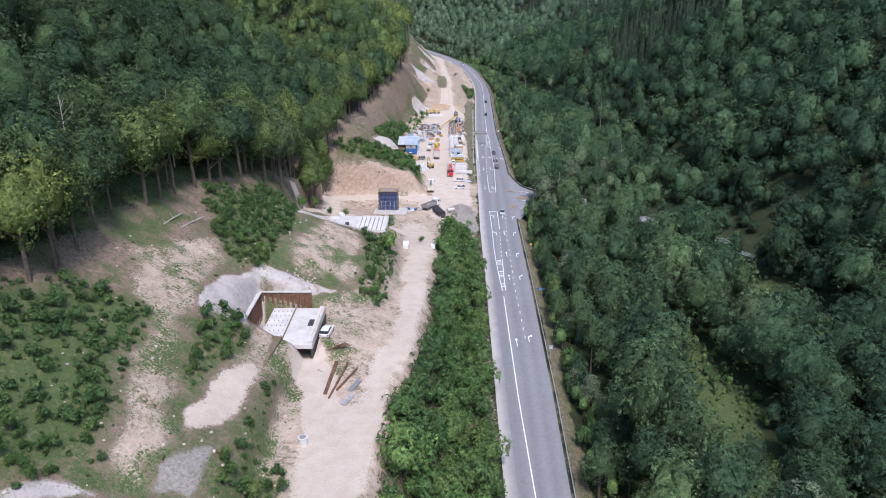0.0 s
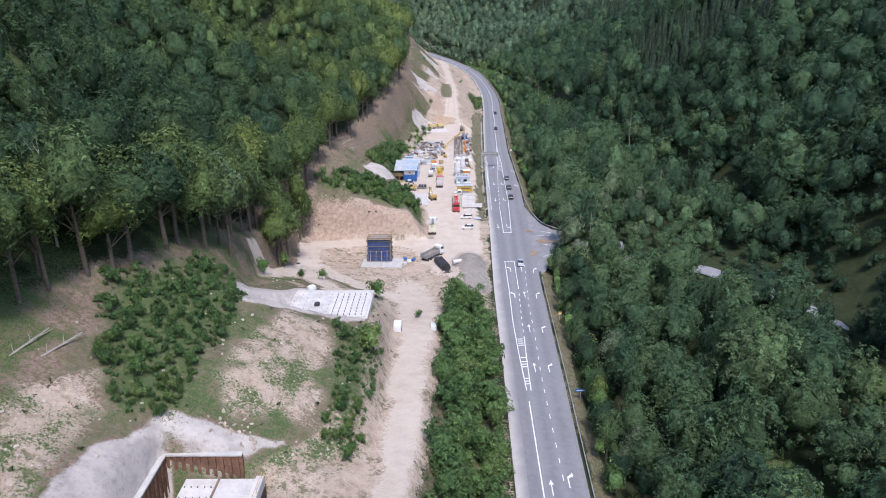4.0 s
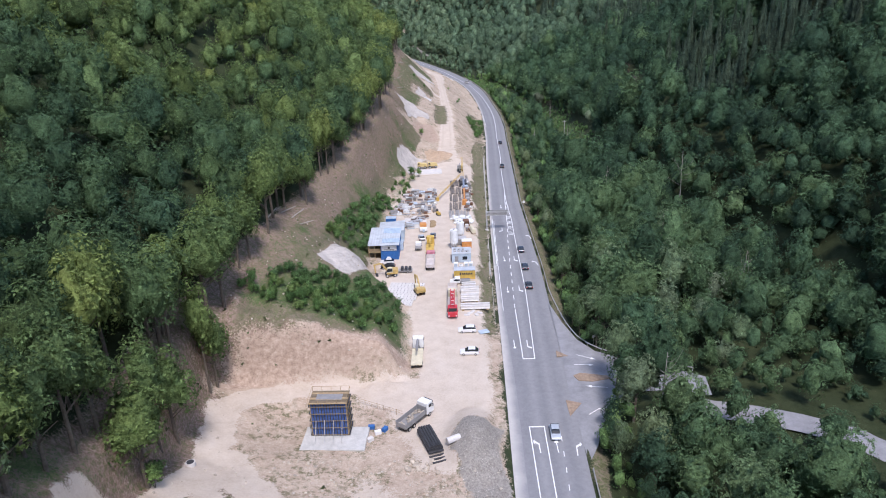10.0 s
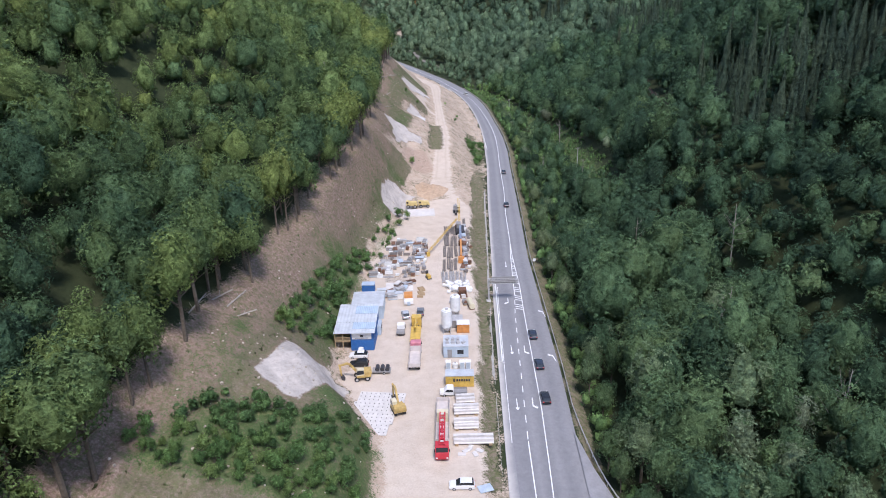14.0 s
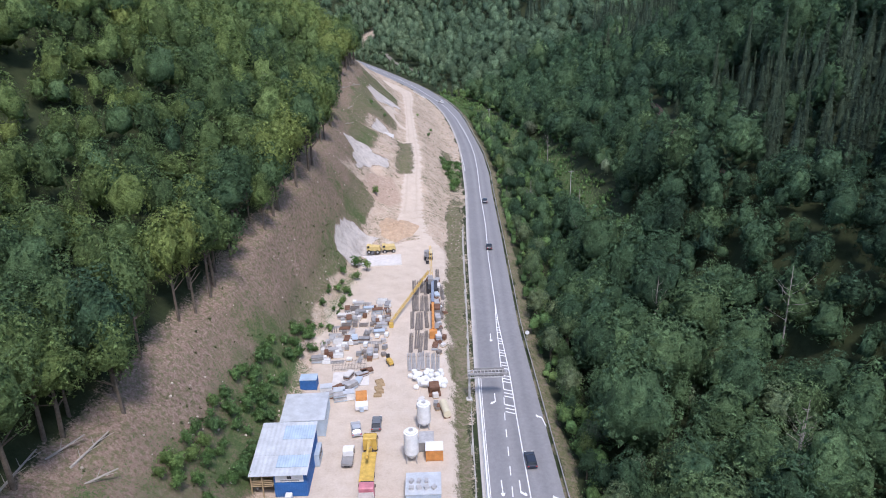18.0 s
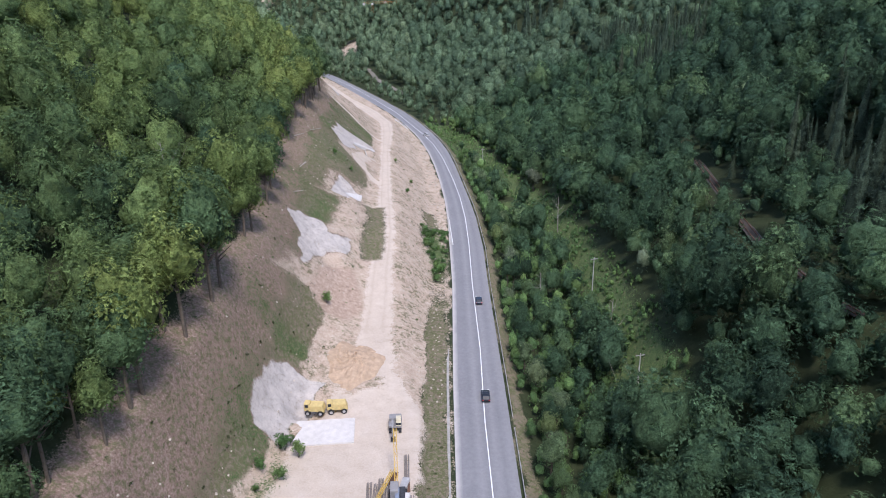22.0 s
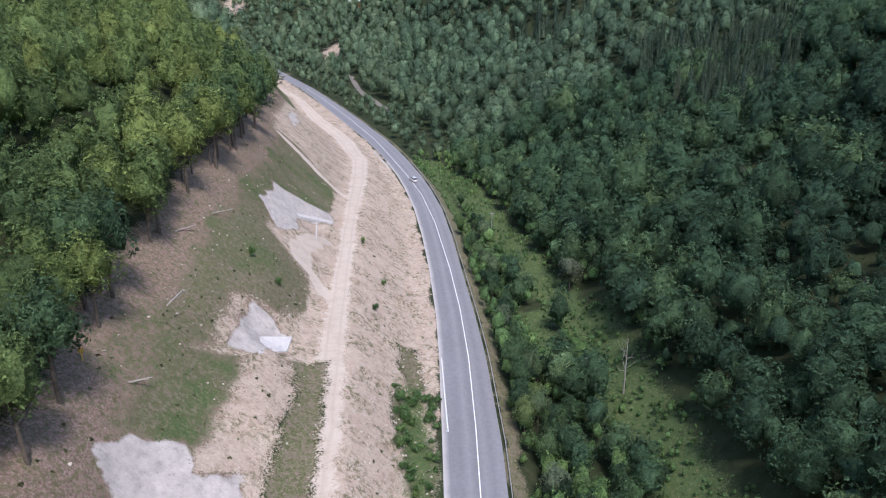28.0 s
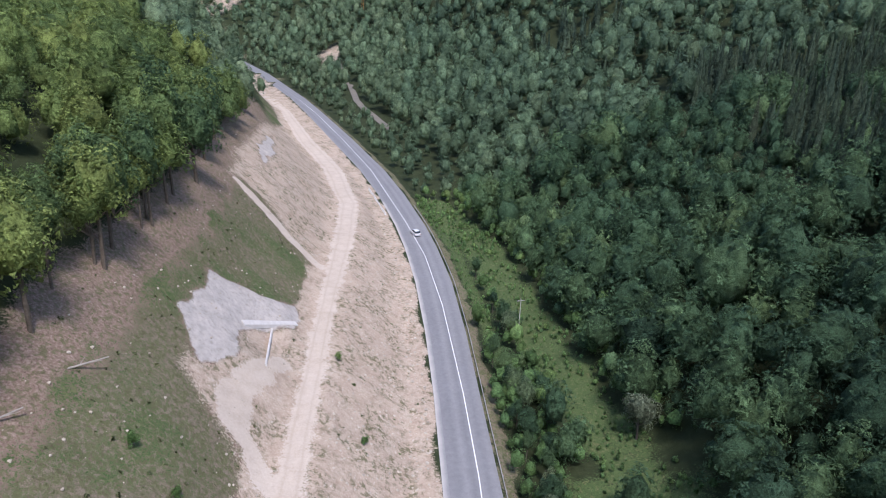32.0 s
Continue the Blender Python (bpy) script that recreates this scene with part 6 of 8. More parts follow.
def tank(name, x, y, r, h, legs, label, m=M_PLASTIC):
    t = thing(name, ground_at(x, y), label, name.replace("_", " "))
    bm = BM()
    tube(bm, (0, 0, legs), (0, 0, legs + h), r, 20)
    bmesh.ops.bevel(bm, geom=[e for e in bm.edges if abs(e.verts[0].co.z - e.verts[1].co.z) < 0.01], offset=r * 0.2, segments=2, affect="EDGES")
    part("shell", bm, m, t)
    if legs > 0.5:
        part("hopper", tube(BM(), (0, 0, legs * 0.35), (0, 0, legs + 0.05), r * 0.25, 16, r * 0.95), m, t)
        for k in range(4):
            a = math.pi / 4 + k * math.pi / 2
            part("leg", tube(BM(), (r * math.cos(a), r * math.sin(a), 0), (r * 0.92 * math.cos(a), r * 0.92 * math.sin(a), legs + 0.3), 0.08, 6), M_STEEL, t)
    part("lid", tube(BM(), (0, 0, legs + h - 0.02), (0, 0, legs + h + 0.25), r * 0.3, 12), M_STEEL, t)


tank("silo", 1.5, 341.5, 1.25, 4.6, 1.6, "white upright silo on steel legs")
tank("silo", 3.6, 351.0, 1.25, 4.2, 1.2, "white upright silo on steel legs")
tank("water_tank", 3.4, 325.0, 0.6, 1.2, 0.0, "small round white water tank")
yt = thing("yellow_tank", ground_at(7.6, 355.5, 10), "yellow lying tank on a skid", "tank")
part("shell", tube(BM(), (0, -2.1, 1.0), (0, 2.1, 1.0), 0.75, 16), M_CREAM, yt)
part("skid", box(BM(), -0.6, -2.0, 0, 0.6, 2.0, 0.35, 0.03), M_RUST, yt)
rt = thing("mixing_plant", ground_at(5.6, 362.5, 5), "rusty brown mixing plant among bags", "mixing plant")
part("frame", box(BM(), -1.2, -1.5, 0, 1.2, 1.5, 0.5, 0.05), M_RUST, rt)
part("hopper", extruded([(-1.2, 2.0), (1.2, 2.0), (0.7, 0.5), (-0.7, 0.5)], 2.0, 0.05), M_RUST, rt)
for k in range(4):
    part("leg", tube(BM(), (-0.9 + 1.8 * (k % 2), -1 + 2 * (k // 2), 0), (-0.9 + 1.8 * (k % 2), -1 + 2 * (k // 2), 1.6), 0.08, 6), M_RUST, rt)


def bag_mesh():
    bm = BM()
    bmesh.ops.create_icosphere(bm, subdivisions=2, radius=0.55)
    for v in bm.verts:
        v.co.z = max(-0.4, min(0.42, v.co.z * 1.1)) + 0.4
        v.co.x *= 1.1 + 0.15 * math.sin(7 * v.co.y)
        v.co.y *= 1.1 + 0.12 * math.sin(6 * v.co.x)
    me = bpy.data.meshes.new("bulk_bag")
    bm.to_mesh(me)
    bm.free()
    me.materials.append(M_PLASTIC)
    return me


BAG = bag_mesh()
rng = np.random.default_rng(9)
for k in range(46):
    px, py = 0.6 + rng.uniform(0, 7.4), 364.2 + rng.uniform(0, 5.2)
    if math.hypot(px - 5.6, py - 362.5) < 2:
        continue
    o = tagged(new("bulk_bag", BAG), "white bulk bag in a heap beside the mixing plant", "bag", "heap of bulk bags")
    o.matrix_basis = pose(px, py, 9.2 + (0.7 if rng.uniform() < 0.35 else 0), rng.uniform(-12, 12), rng.uniform(-12, 12), rng.uniform(0, 180))
for px, py in ((-30.2, 190.2),):
    o = tagged(new("bulk_bag", BAG), "white bulk bag on the concrete slab", "bag")
    o.matrix_basis = ground_at(px, py) @ Matrix.Diagonal((1.6, 1.6, 1.8, 1))

# precast beams stacked on bearers
for k, (y, x0, x1, h, two) in enumerate(((298.6, 2.9, 10.3, 0.9, False), (303.2, 3.0, 7.7, 0.8, True), (308.0, 3.0, 7.9, 0.8, True), (312.0, 3.4, 7.2, 0.9, False))):
    st = thing("beam_stack", pose((x0 + x1) / 2, y, 9.2, 0, 0, 1 + k), "pale precast concrete beams stacked on bearers", "beam stack", "stacks of precast beams")
    w = (x1 - x0) / 2
    for b in (-w + 0.6, w - 0.6):
        part("bearer", box(BM(), b - 0.3, -1.3, 0, b + 0.3, 1.3, 0.35, 0.02), M_TIMBER, st)
    for j in range(2 if two else 1):
        for dy in (-0.65, 0.65) if j == 0 else (0.1,):
            bm = extruded([(dy - 0.5, 0.36 + j * h), (dy - 0.5, 0.5 + j * h), (dy - 0.3, 0.6 + j * h), (dy - 0.3, 0.3 + j * h + h), (dy + 0.3, 0.3 + j * h + h), (dy + 0.3, 0.6 + j * h), (dy + 0.5, 0.5 + j * h), (dy + 0.5, 0.36 + j * h)], 2 * w, 0.02)
            part("beam", bm, M_PRECAST, st)
for k in range(5):
    s = tagged(part("concrete_offcut", box(BM(), -0.7, -0.4, 0, 0.7, 0.4, 0.25, 0.04), M_PRECAST), "broken pale concrete slab lying on the gravel", "slab", "broken slabs")
    s.matrix_basis = ground_at(4.4 + k * 0.8, 294.8 + (k % 3) * 1.0, 37 * k)
s = tagged(part("sheet_panel", box(BM(), -1.2, -0.9, 0, 1.2, 0.9, 0.12, 0.02), M_PALEBLUE), "pale sheet panel lying in the verge grass", "panel")
s.matrix_basis = ground_at(8.2, 285.6, 20) @ pose(0, 0, 0.15)

# laid slabs with a grid of lifting points
sl = thing("slab_field", pose(-14.3, 307.5, 9.32, 0, 0, -6), "field of flat pale precast slabs laid on the ground", "slabs")
for i in range(5):
    for j in range(4):
        x0, y0 = -4.2 + i * 1.9 + j * 0.5, -6.5 + j * 3.6
        part("slab", box(BM(), x0, y0, 0, x0 + 1.87, y0 + 3.56, 0.25, 0.02), M_PRECAST, sl)
        for a in range(3):
            for dx in (0.35, 1.3):
                part("lifting_eye", box(BM(), x0 + dx, y0 + 0.5 + a * 1.15, 0.24, x0 + dx + 0.15, y0 + 0.68 + a * 1.15, 0.36), M_DARK, sl)

# lorries, cars and diggers in the yard
truck(0.9, 301.5, 180, "long red crane lorry with a cream body parked in the yard", M_RED, M_PALEBED, 17.5, "tipper", M_RED)
rl = bpy.data.objects["lorry"]
for sx in (-0.45, 0.45):
    part("boom_rail", box(BM(), sx - 0.12, -1.6, 3.2, sx + 0.12, 8.2, 3.55, 0.03), M_RED, rl)
for k in range(14):
    part("boom_rung", box(BM(), -0.4, -1.3 + k * 0.7, 3.28, 0.4, -1.16 + k * 0.7, 3.46, 0.01), M_RED if k % 3 else M_WHITE, rl)
part("operator_cab", box(BM(), -1.1, -3.0, 1.2, 1.1, -1.7, 3.3, 0.1), M_CREAM, rl, "cream operator's cab")
truck(-5.5, 328.3, 0, "lorry with an open pale body and a faded red cab", M_PINK, M_PALEBED, 9.5)
truck(-5.9, 340.4, 0, "yellow crane lorry parked on the site track", M_YELLOW, M_YELLOW, 11.0, "flat", M_YELLOW)
truck(-7.0, 274.5, 0, "white crane lorry with a pale flat bed", M_WHITE, M_CREAM, 10.5, "flat", M_GREYP)
truck(-6.4, 250.2, -36, "white tipper lorry loaded with rubble", M_WHITE, M_GREYP, 8.6, "tipper", None, M_ROCK)
car(-18.4, 330.4, 90, "white", "white hatchback parked before the shed")
car(-17.9, 326.6, 90, "black", "black car parked before the shed", estate=True)
car(4.3, 286.2, 90, "white", "white estate car parked on the gravel", estate=True)
car(4.6, 275.6, 88, "white", "white saloon parked on the gravel")
car(-5.3, 352.0, 0, "grey", "dark grey car on the site track")
car(-9.0, 350.5, 10, "silver", "small pale car beside the site track")
car(-22.6, 117.5, -6, "white", "white van parked beside the portal", estate=True)


def pickup(x, y, turn, label, bedlen=2.6):
    p = thing("pickup_truck", ground_at(x, y, turn), label, "pickup truck", "pickups")
    part("cab", extruded([(-0.2, 0.4), (-0.2, 1.75), (0.1, 1.95), (1.2, 1.9), (1.75, 1.15), (2.55, 1.0), (2.65, 0.45)], 1.85, 0.09), M_WHITE, p)
    part("window_glass", extruded([(-0.1, 1.15), (-0.1, 1.65), (1.15, 1.72), (1.62, 1.15)], 1.88, 0.03), M_GLASS, p)
    part("chassis", box(BM(), -0.5, -bedlen - 0.3, 0.4, 0.5, 0, 0.65, 0.02), M_DARK, p)
    part("bed", box(BM(), -0.95, -bedlen - 0.35, 0.65, 0.95, -0.28, 0.8, 0.02), M_GREYP, p)
    for sx in (-1, 1):
        part("side_board", box(BM(), sx * 0.97, -bedlen - 0.35, 0.7, sx * 0.91, -0.28, 1.15, 0.01), M_GREYP, p)
        wheel(p, sx * 0.85, 1.7, 0.36, 0.24)
        wheel(p, sx * 0.85, -bedlen + 0.7, 0.36, 0.24)
    part("tailboard", box(BM(), -0.95, -bedlen - 0.4, 0.7, 0.95, -bedlen - 0.34, 1.15, 0.01), M_GREYP, p)


pickup(2.8, 314.4, 90, "white crew-cab pickup beside the yellow container")
pickup(-9.6, 342.5, 0, "white pickup with a grey bed in the yard", 2.4)
excavator(-16.6, 321.0, 100, "yellow wheeled excavator with its arm raised", M_DULLYELLOW, False)
excavator(-8.0, 308.5, 20, "yellow excavator at the slab field", M_DULLYELLOW)
excavator(4.6, 434.0, 180, "dark excavator on the site track", M_GREYP)
tr = thing("low_trailer", ground_at(-12.6, 323.6, 90), "low grey trailer with rolls on it", "trailer")
part("bed", box(BM(), -1.0, -2.0, 0.5, 1.0, 2.0, 0.7, 0.03), M_GREYP, tr)
for k in range(3):
    part("roll", tube(BM(), (-0.8, -1.3 + k * 1.1, 1.15), (0.8, -1.3 + k * 1.1, 1.15), 0.45, 14), M_DARK, tr)
for sx in (-1, 1):
    wheel(tr, sx * 0.95, -0.6, 0.32, 0.22)
# a small orange and white drilling unit
du = thing("drilling_unit", ground_at(-8.7, 359.0, 5), "orange and white drilling unit on a trailer", "drilling unit")
part("base", box(BM(), -1.2, -2.4, 0.4, 1.2, 1.6, 1.3, 0.05), M_WHITE, du)
part("engine", box(BM(), -1.1, -0.6, 1.3, 1.1, 1.8, 2.2, 0.08), M_ORANGE, du)
part("ladder", box(BM(), -0.4, -2.7, 0.2, 0.4, -2.4, 1.2, 0.02), M_PALEBLUE, du)
for sx in (-1, 1):
    wheel(du, sx * 1.05, -1.2, 0.4, 0.3)
    wheel(du, sx * 1.05, 1.0, 0.4, 0.3)
for k in range(5):
    o = thing("timber_stack", ground_at(-5.8 + 0.4 * (k % 2), 362 + k * 1.3, 6 * k), "small stack of site timber", "timber stack", "timber stacks")
    for i in range(4):
        part("board", box(BM(), -0.8, -0.5 + 0.26 * i, 0, 0.8, -0.28 + 0.26 * i, 0.4 + 0.06 * (i % 2), 0.01), M_TIMBER, o)

# cars on the road
zr_ = lambda y: float(road_z(y)) + 0.01
car(22.2, 342.2, 2, "dark_blue", "dark blue car driving on the main road", zr_(342), True, "cars on the road")
car(22.1, 328.0, 2, "dark_blue", "dark blue car driving on the main road", zr_(328), True, "cars on the road")
car(21.8, 314.4, 2, "black", "black car driving on the main road", zr_(314), True, "cars on the road")
car(19.7, 246.5, 178, "silver", "silver car waiting in the turning lane", zr_(246), False, "cars on the road")
car(26.0, 497, -2, "dark_blue", "dark car driving on the main road", zr_(497), False, "cars on the road")
car(23.6, 448, -2, "black", "black car driving on the main road", zr_(448), False, "cars on the road")
van = car(13.5, 724, 24, "white", "white van driving on the main road", zr_(724), True, "cars on the road")
van.scale = (1.08, 1.2, 1.3)

# cantilever sign gantry over the works-side lane
gy = thing("sign_gantry", pose(12.6, 362.5, 7.3), "grey steel lattice sign gantry reaching over the lane", "sign gantry")
part("post", tube(BM(), (0, 0, 0), (0, 0, 6.6), 0.25, 10, 0.18), M_STEEL, gy)
part("footing", box(BM(), -0.6, -0.6, -0.3, 0.6, 0.6, 0.3, 0.05), M_CONC, gy)
for dy in (-0.55, 0.55):
    for dz in (5.4, 6.4):
        part("chord", box(BM(), -0.3, dy - 0.08, dz - 0.08, 7.6, dy + 0.08, dz + 0.08), M_STEEL, gy)
for k in range(11):
    x0 = 0.1 + k * 0.72
    for dy in (-0.55, 0.55):
        part("brace", tube(BM(), (x0, dy, 5.4), (x0 + 0.36, dy, 6.4), 0.04, 5), M_STEEL, gy)
        part("brace", tube(BM(), (x0 + 0.36, dy, 6.4), (x0 + 0.72, dy, 5.4), 0.04, 5), M_STEEL, gy)
    part("rung", box(BM(), x0, -0.55, 6.34, x0 + 0.14, 0.55, 6.46), M_STEEL, gy)
part("sign_back", box(BM(), 1.0, 0.66, 4.9, 7.0, 0.74, 6.9, 0.02), M_GREYP, gy)


def road_sign(x, y, h, w, ph, face, label, turn=0, round_=False):
    s = thing("road_sign", pose(x, y, float(land(x, y)) - 0.1, 0, 0, turn), label, "road sign", "roadside signs")
    part("post", tube(BM(), (0, 0, 0), (0, 0, h), 0.05, 6), M_STEEL, s)
    if round_:
        part("plate", tube(BM(), (0, -0.06, h), (0, -0.1, h), w / 2, 18), face, s)
    else:
        part("plate", box(BM(), -w / 2, -0.1, h - ph / 2, w / 2, -0.05, h + ph / 2, 0.01), face, s)
        part("writing_bar", box(BM(), -w * 0.35, -0.115, h - 0.1, w * 0.3, -0.1, h + 0.06), M_WHITE, s)


road_sign(25.4, 175.4, 2.6, 2.4, 0.7, M_BLUE, "blue direction sign on a post with a white bar")
road_sign(23.3, 142.2, 2.2, 0.9, 1.0, M_PALEBLUE, "small blue and white sign on a post")
road_sign(26.3, 211.5, 2.2, 0.8, 0.8, M_YELLOW, "yellow sign beside the guard rail")
road_sign(27.4, 386.2, 2.6, 1.0, 1.0, M_WHITE, "round white sign beside the guard rail", 0, True)
road_sign(33.4, 281.6, 2.2, 0.9, 0.8, M_WHITE, "white give-way sign at the side road", 30)

# ---------------------------------------------------------------- formwork and rebar yards
def heap(name, cells, build, label, category, group):
    for x, y, turn in cells:
        ob = thing(name, ground_at(x, y, turn), label, category, group)
        build(ob)


def form_panels(ob):
    n = int(RNG.integers(3, 7))
    for k in range(n):
        part("panel", box(BM(), -1.3, -0.65, 0.1 + k * 0.26, 1.3, 0.65, 0.28 + k * 0.26, 0.015), (M_STEEL, M_GREYP, M_PRECAST, M_STEEL, M_PALEBLUE)[int(RNG.integers(5))] if RNG.uniform() < 0.8 else M_RUST, ob)
    for dx in (-0.9, 0.9):
        part("bearer", box(BM(), dx - 0.08, -0.6, 0, dx + 0.08, 0.6, 0.1), M_TIMBER, ob)


def crate(ob):
    part("pallet", box(BM(), -0.6, -0.5, 0, 0.6, 0.5, 0.14, 0.01), M_TIMBER, ob)
    m = (M_PLASTIC, M_STEEL, M_GREYP, M_BARS, M_PRECAST, M_RUST)[int(RNG.integers(6))]
    part("carton", box(BM(), -0.55, -0.45, 0.14, 0.55, 0.45, RNG.uniform(0.6, 1.3), 0.06), m, ob)


def props(ob):
    for k in range(7):
        part("prop", tube(BM(), (-1.5, -0.5 + k * 0.16, 0.12 + 0.14 * (k % 2)), (1.5, -0.5 + k * 0.16 + RNG.uniform(-0.1, 0.1), 0.12 + 0.14 * (k % 2)), 0.07, 6), M_STEEL, ob)


def rack(ob):
    """A steel rack with frames standing in it."""
    w, d, h = RNG.uniform(0.7, 1.3), RNG.uniform(0.5, 0.8), RNG.uniform(0.7, 1.3)
    for sx in (-1, 1):
        for sy in (-1, 1):
            part("rack_post", box(BM(), sx * w - 0.05, sy * d - 0.05, 0, sx * w + 0.05, sy * d + 0.05, h), M_STEEL, ob)
    m = (M_PLASTIC, M_STEEL, M_PRECAST, M_BARS)[int(RNG.integers(4))]
    n = int(RNG.integers(3, 6))
    for k in range(n):
        y = -d + 0.1 + k * (2 * d - 0.2) / (n - 1)
        part("frame", box(BM(), -w + 0.08, y - 0.05, 0.12, w - 0.08, y + 0.05, h * RNG.uniform(0.75, 1.1), 0.01), m, ob)


rng = np.random.default_rng(14)
cells = []
for i in range(6):
    for j in range(15):
        y = 376 + j * 2.05
        left = float(np.interp(y, [376, 405], [-20.0, -14.8]))
        right = float(np.interp(y, [376, 405], [-7.6, -5.2]))
        if i == 3 and j % 4:
            continue
        u = [0.0, 0.19, 0.36, 0.54, 0.74, 0.93][i]
        cells.append((left + (right - left) * u + rng.uniform(-0.4, 0.4), y + rng.uniform(-0.4, 0.4), rng.uniform(-12, 12) + 90 * int(rng.integers(2))))
heap("frame_rack", cells[3::4], rack, "grey steel rack holding upright frames", "rack", "racks in the yard")
cells = cells[0::4] + cells[1::4] + cells[2::4]
heap("panel_stack", cells[0::3], form_panels, "stack of grey steel formwork panels on bearers", "formwork stack", "formwork stacks")
heap("goods_pallet", cells[1::3], crate, "pallet of wrapped building goods", "pallet", "pallets in the yard")
heap("prop_bundle", cells[2::3], props, "bundle of grey steel props", "steel props", "prop bundles")
heap("goods_pallet", [(c[0] + 1.3, c[1] + 0.9, c[2]) for c in cells[0::2]], crate, "pallet of wrapped building goods", "pallet", "pallets in the yard")
heap("goods_pallet", [(-5.6 + rng.uniform(-0.4, 0.3), 378 + k * 3.0, rng.uniform(0, 90)) for k in range(9)], crate, "pallet of wrapped building goods", "pallet", "pallets beside the track")


def bars(length, n, m, r=0.05, spread_=0.9):
    def build(ob):
        for k in range(n):
            px = -spread_ / 2 + spread_ * k / (n - 1)
            z = 0.12 + 0.1 * (k % 3)
            part("bar", tube(BM(), (px, -length / 2, z), (px + RNG.uniform(-0.12, 0.12), length / 2, z), r, 5), m, ob)
        for dy in (-length * 0.35, length * 0.35):
            part("bearer", box(BM(), -spread_ / 2 - 0.1, dy - 0.07, 0, spread_ / 2 + 0.1, dy + 0.07, 0.08), M_TIMBER, ob)
    return build


heap("bar_bundle", [(x + rng.uniform(-0.2, 0.2), 374.5 + rng.uniform(-0.6, 0.6), rng.uniform(-3, 3)) for x in (0.2, 1.2, 2.2, 3.2, 4.2, 5.3, 6.4)], bars(7.5, 6, M_STEEL, 0.08, 0.7), "bundle of long grey steel bars on bearers", "steel bars", "bar bundles")
heap("bar_bundle", [(x + rng.uniform(-0.2, 0.2), y + rng.uniform(-1, 1), rng.uniform(-3, 3)) for x in (0.6, 1.7, 2.8, 3.9) for y in (384, 394, 404, 414)] + [(7.2, 388, 2), (7.8, 399, -2), (8.0, 410, 3), (7.0, 421, 1)], bars(9, 6, M_BARS, 0.08, 0.8), "bundle of brown-grey steel pipes on bearers", "steel pipes", "pipe bundles")
heap("bar_bundle", [(x, y, rng.uniform(-14, 14)) for x, y in ((6.4, 408), (6.8, 404), (6.6, 396), (7.0, 417), (4.6, 419), (6.6, 384), (6.9, 391))], bars(3.4, 6, M_RUST, 0.14, 1.1), "bundle of rusty steel sections", "steel sections", "rusty sections")
heap("panel_stack", [(6.6 + rng.uniform(-0.6, 0.9), 380.5 + k * 4.6, rng.uniform(-15, 15) + 90) for k in range(9)], form_panels, "stack of grey steel formwork panels on bearers", "formwork stack", "formwork stacks")
heap("panel_stack", [(rng.uniform(-17, -8), 364.5 + rng.uniform(-4, 7), rng.uniform(0, 90)) for k in range(9)], form_panels, "stack of formwork panels behind the shed", "formwork stack", "formwork stacks")
heap("goods_pallet", [(rng.uniform(5.2, 8.8), 378 + k * 3.3, rng.uniform(0, 90)) for k in range(11)], crate, "pallet of wrapped building goods", "pallet", "pallets beside the crane")
heap("goods_pallet", [(rng.uniform(2.0, 8.0), 356 + rng.uniform(0, 5), rng.uniform(0, 90)) for k in range(8)], crate, "pallet of goods among the bags", "pallet", "pallets beside the crane")

# upright reinforcement cage and fence
cage = thing("rebar_cage", ground_at(-12.4, 372.2, 4), "standing mesh of thin reinforcing bars", "rebar cage")
for k in range(24):
    part("bar", tube(BM(), (-3.6 + k * 0.31, 0, 0), (-3.6 + k * 0.31, 0, 2.6), 0.02, 4), M_DARK, cage)
for k in range(3):
    part("tie_bar", tube(BM(), (-3.6, 0.03, 0.4 + k), (3.6, 0.03, 0.4 + k), 0.025, 4), M_DARK, cage)
slab2 = tagged(part("concrete_pad", box(BM(), -3.8, -2.8, 0, 3.8, 2.8, 0.22, 0.03), M_PRECAST), "pale concrete pad in the works yard", "concrete pad")
slab2.matrix_basis = ground_at(-11.8, 368.6, 3)


def lattice(parent, a, b, w, m, bays):
    """A square lattice boom from a to b."""
    a, b = Vector(a), Vector(b)
    q = (b - a).to_track_quat("Z", "Y")
    corner = [q @ Vector((sx * w / 2, sy * w / 2, 0)) for sx, sy in ((-1, -1), (1, -1), (1, 1), (-1, 1))]
    for c in corner:
        part("chord", tube(BM(), a + c, b + c, 0.06, 5), m, parent)
    for k in range(bays):
        p, p2 = a + (b - a) * (k / bays), a + (b - a) * ((k + 1) / bays)
        for i in range(4):
            j = (i + 1) % 4
            part("lacing", tube(BM(), p + (corner[i] if k % 2 else corner[j]), p2 + (corner[j] if k % 2 else corner[i]), 0.035, 4), m, parent)


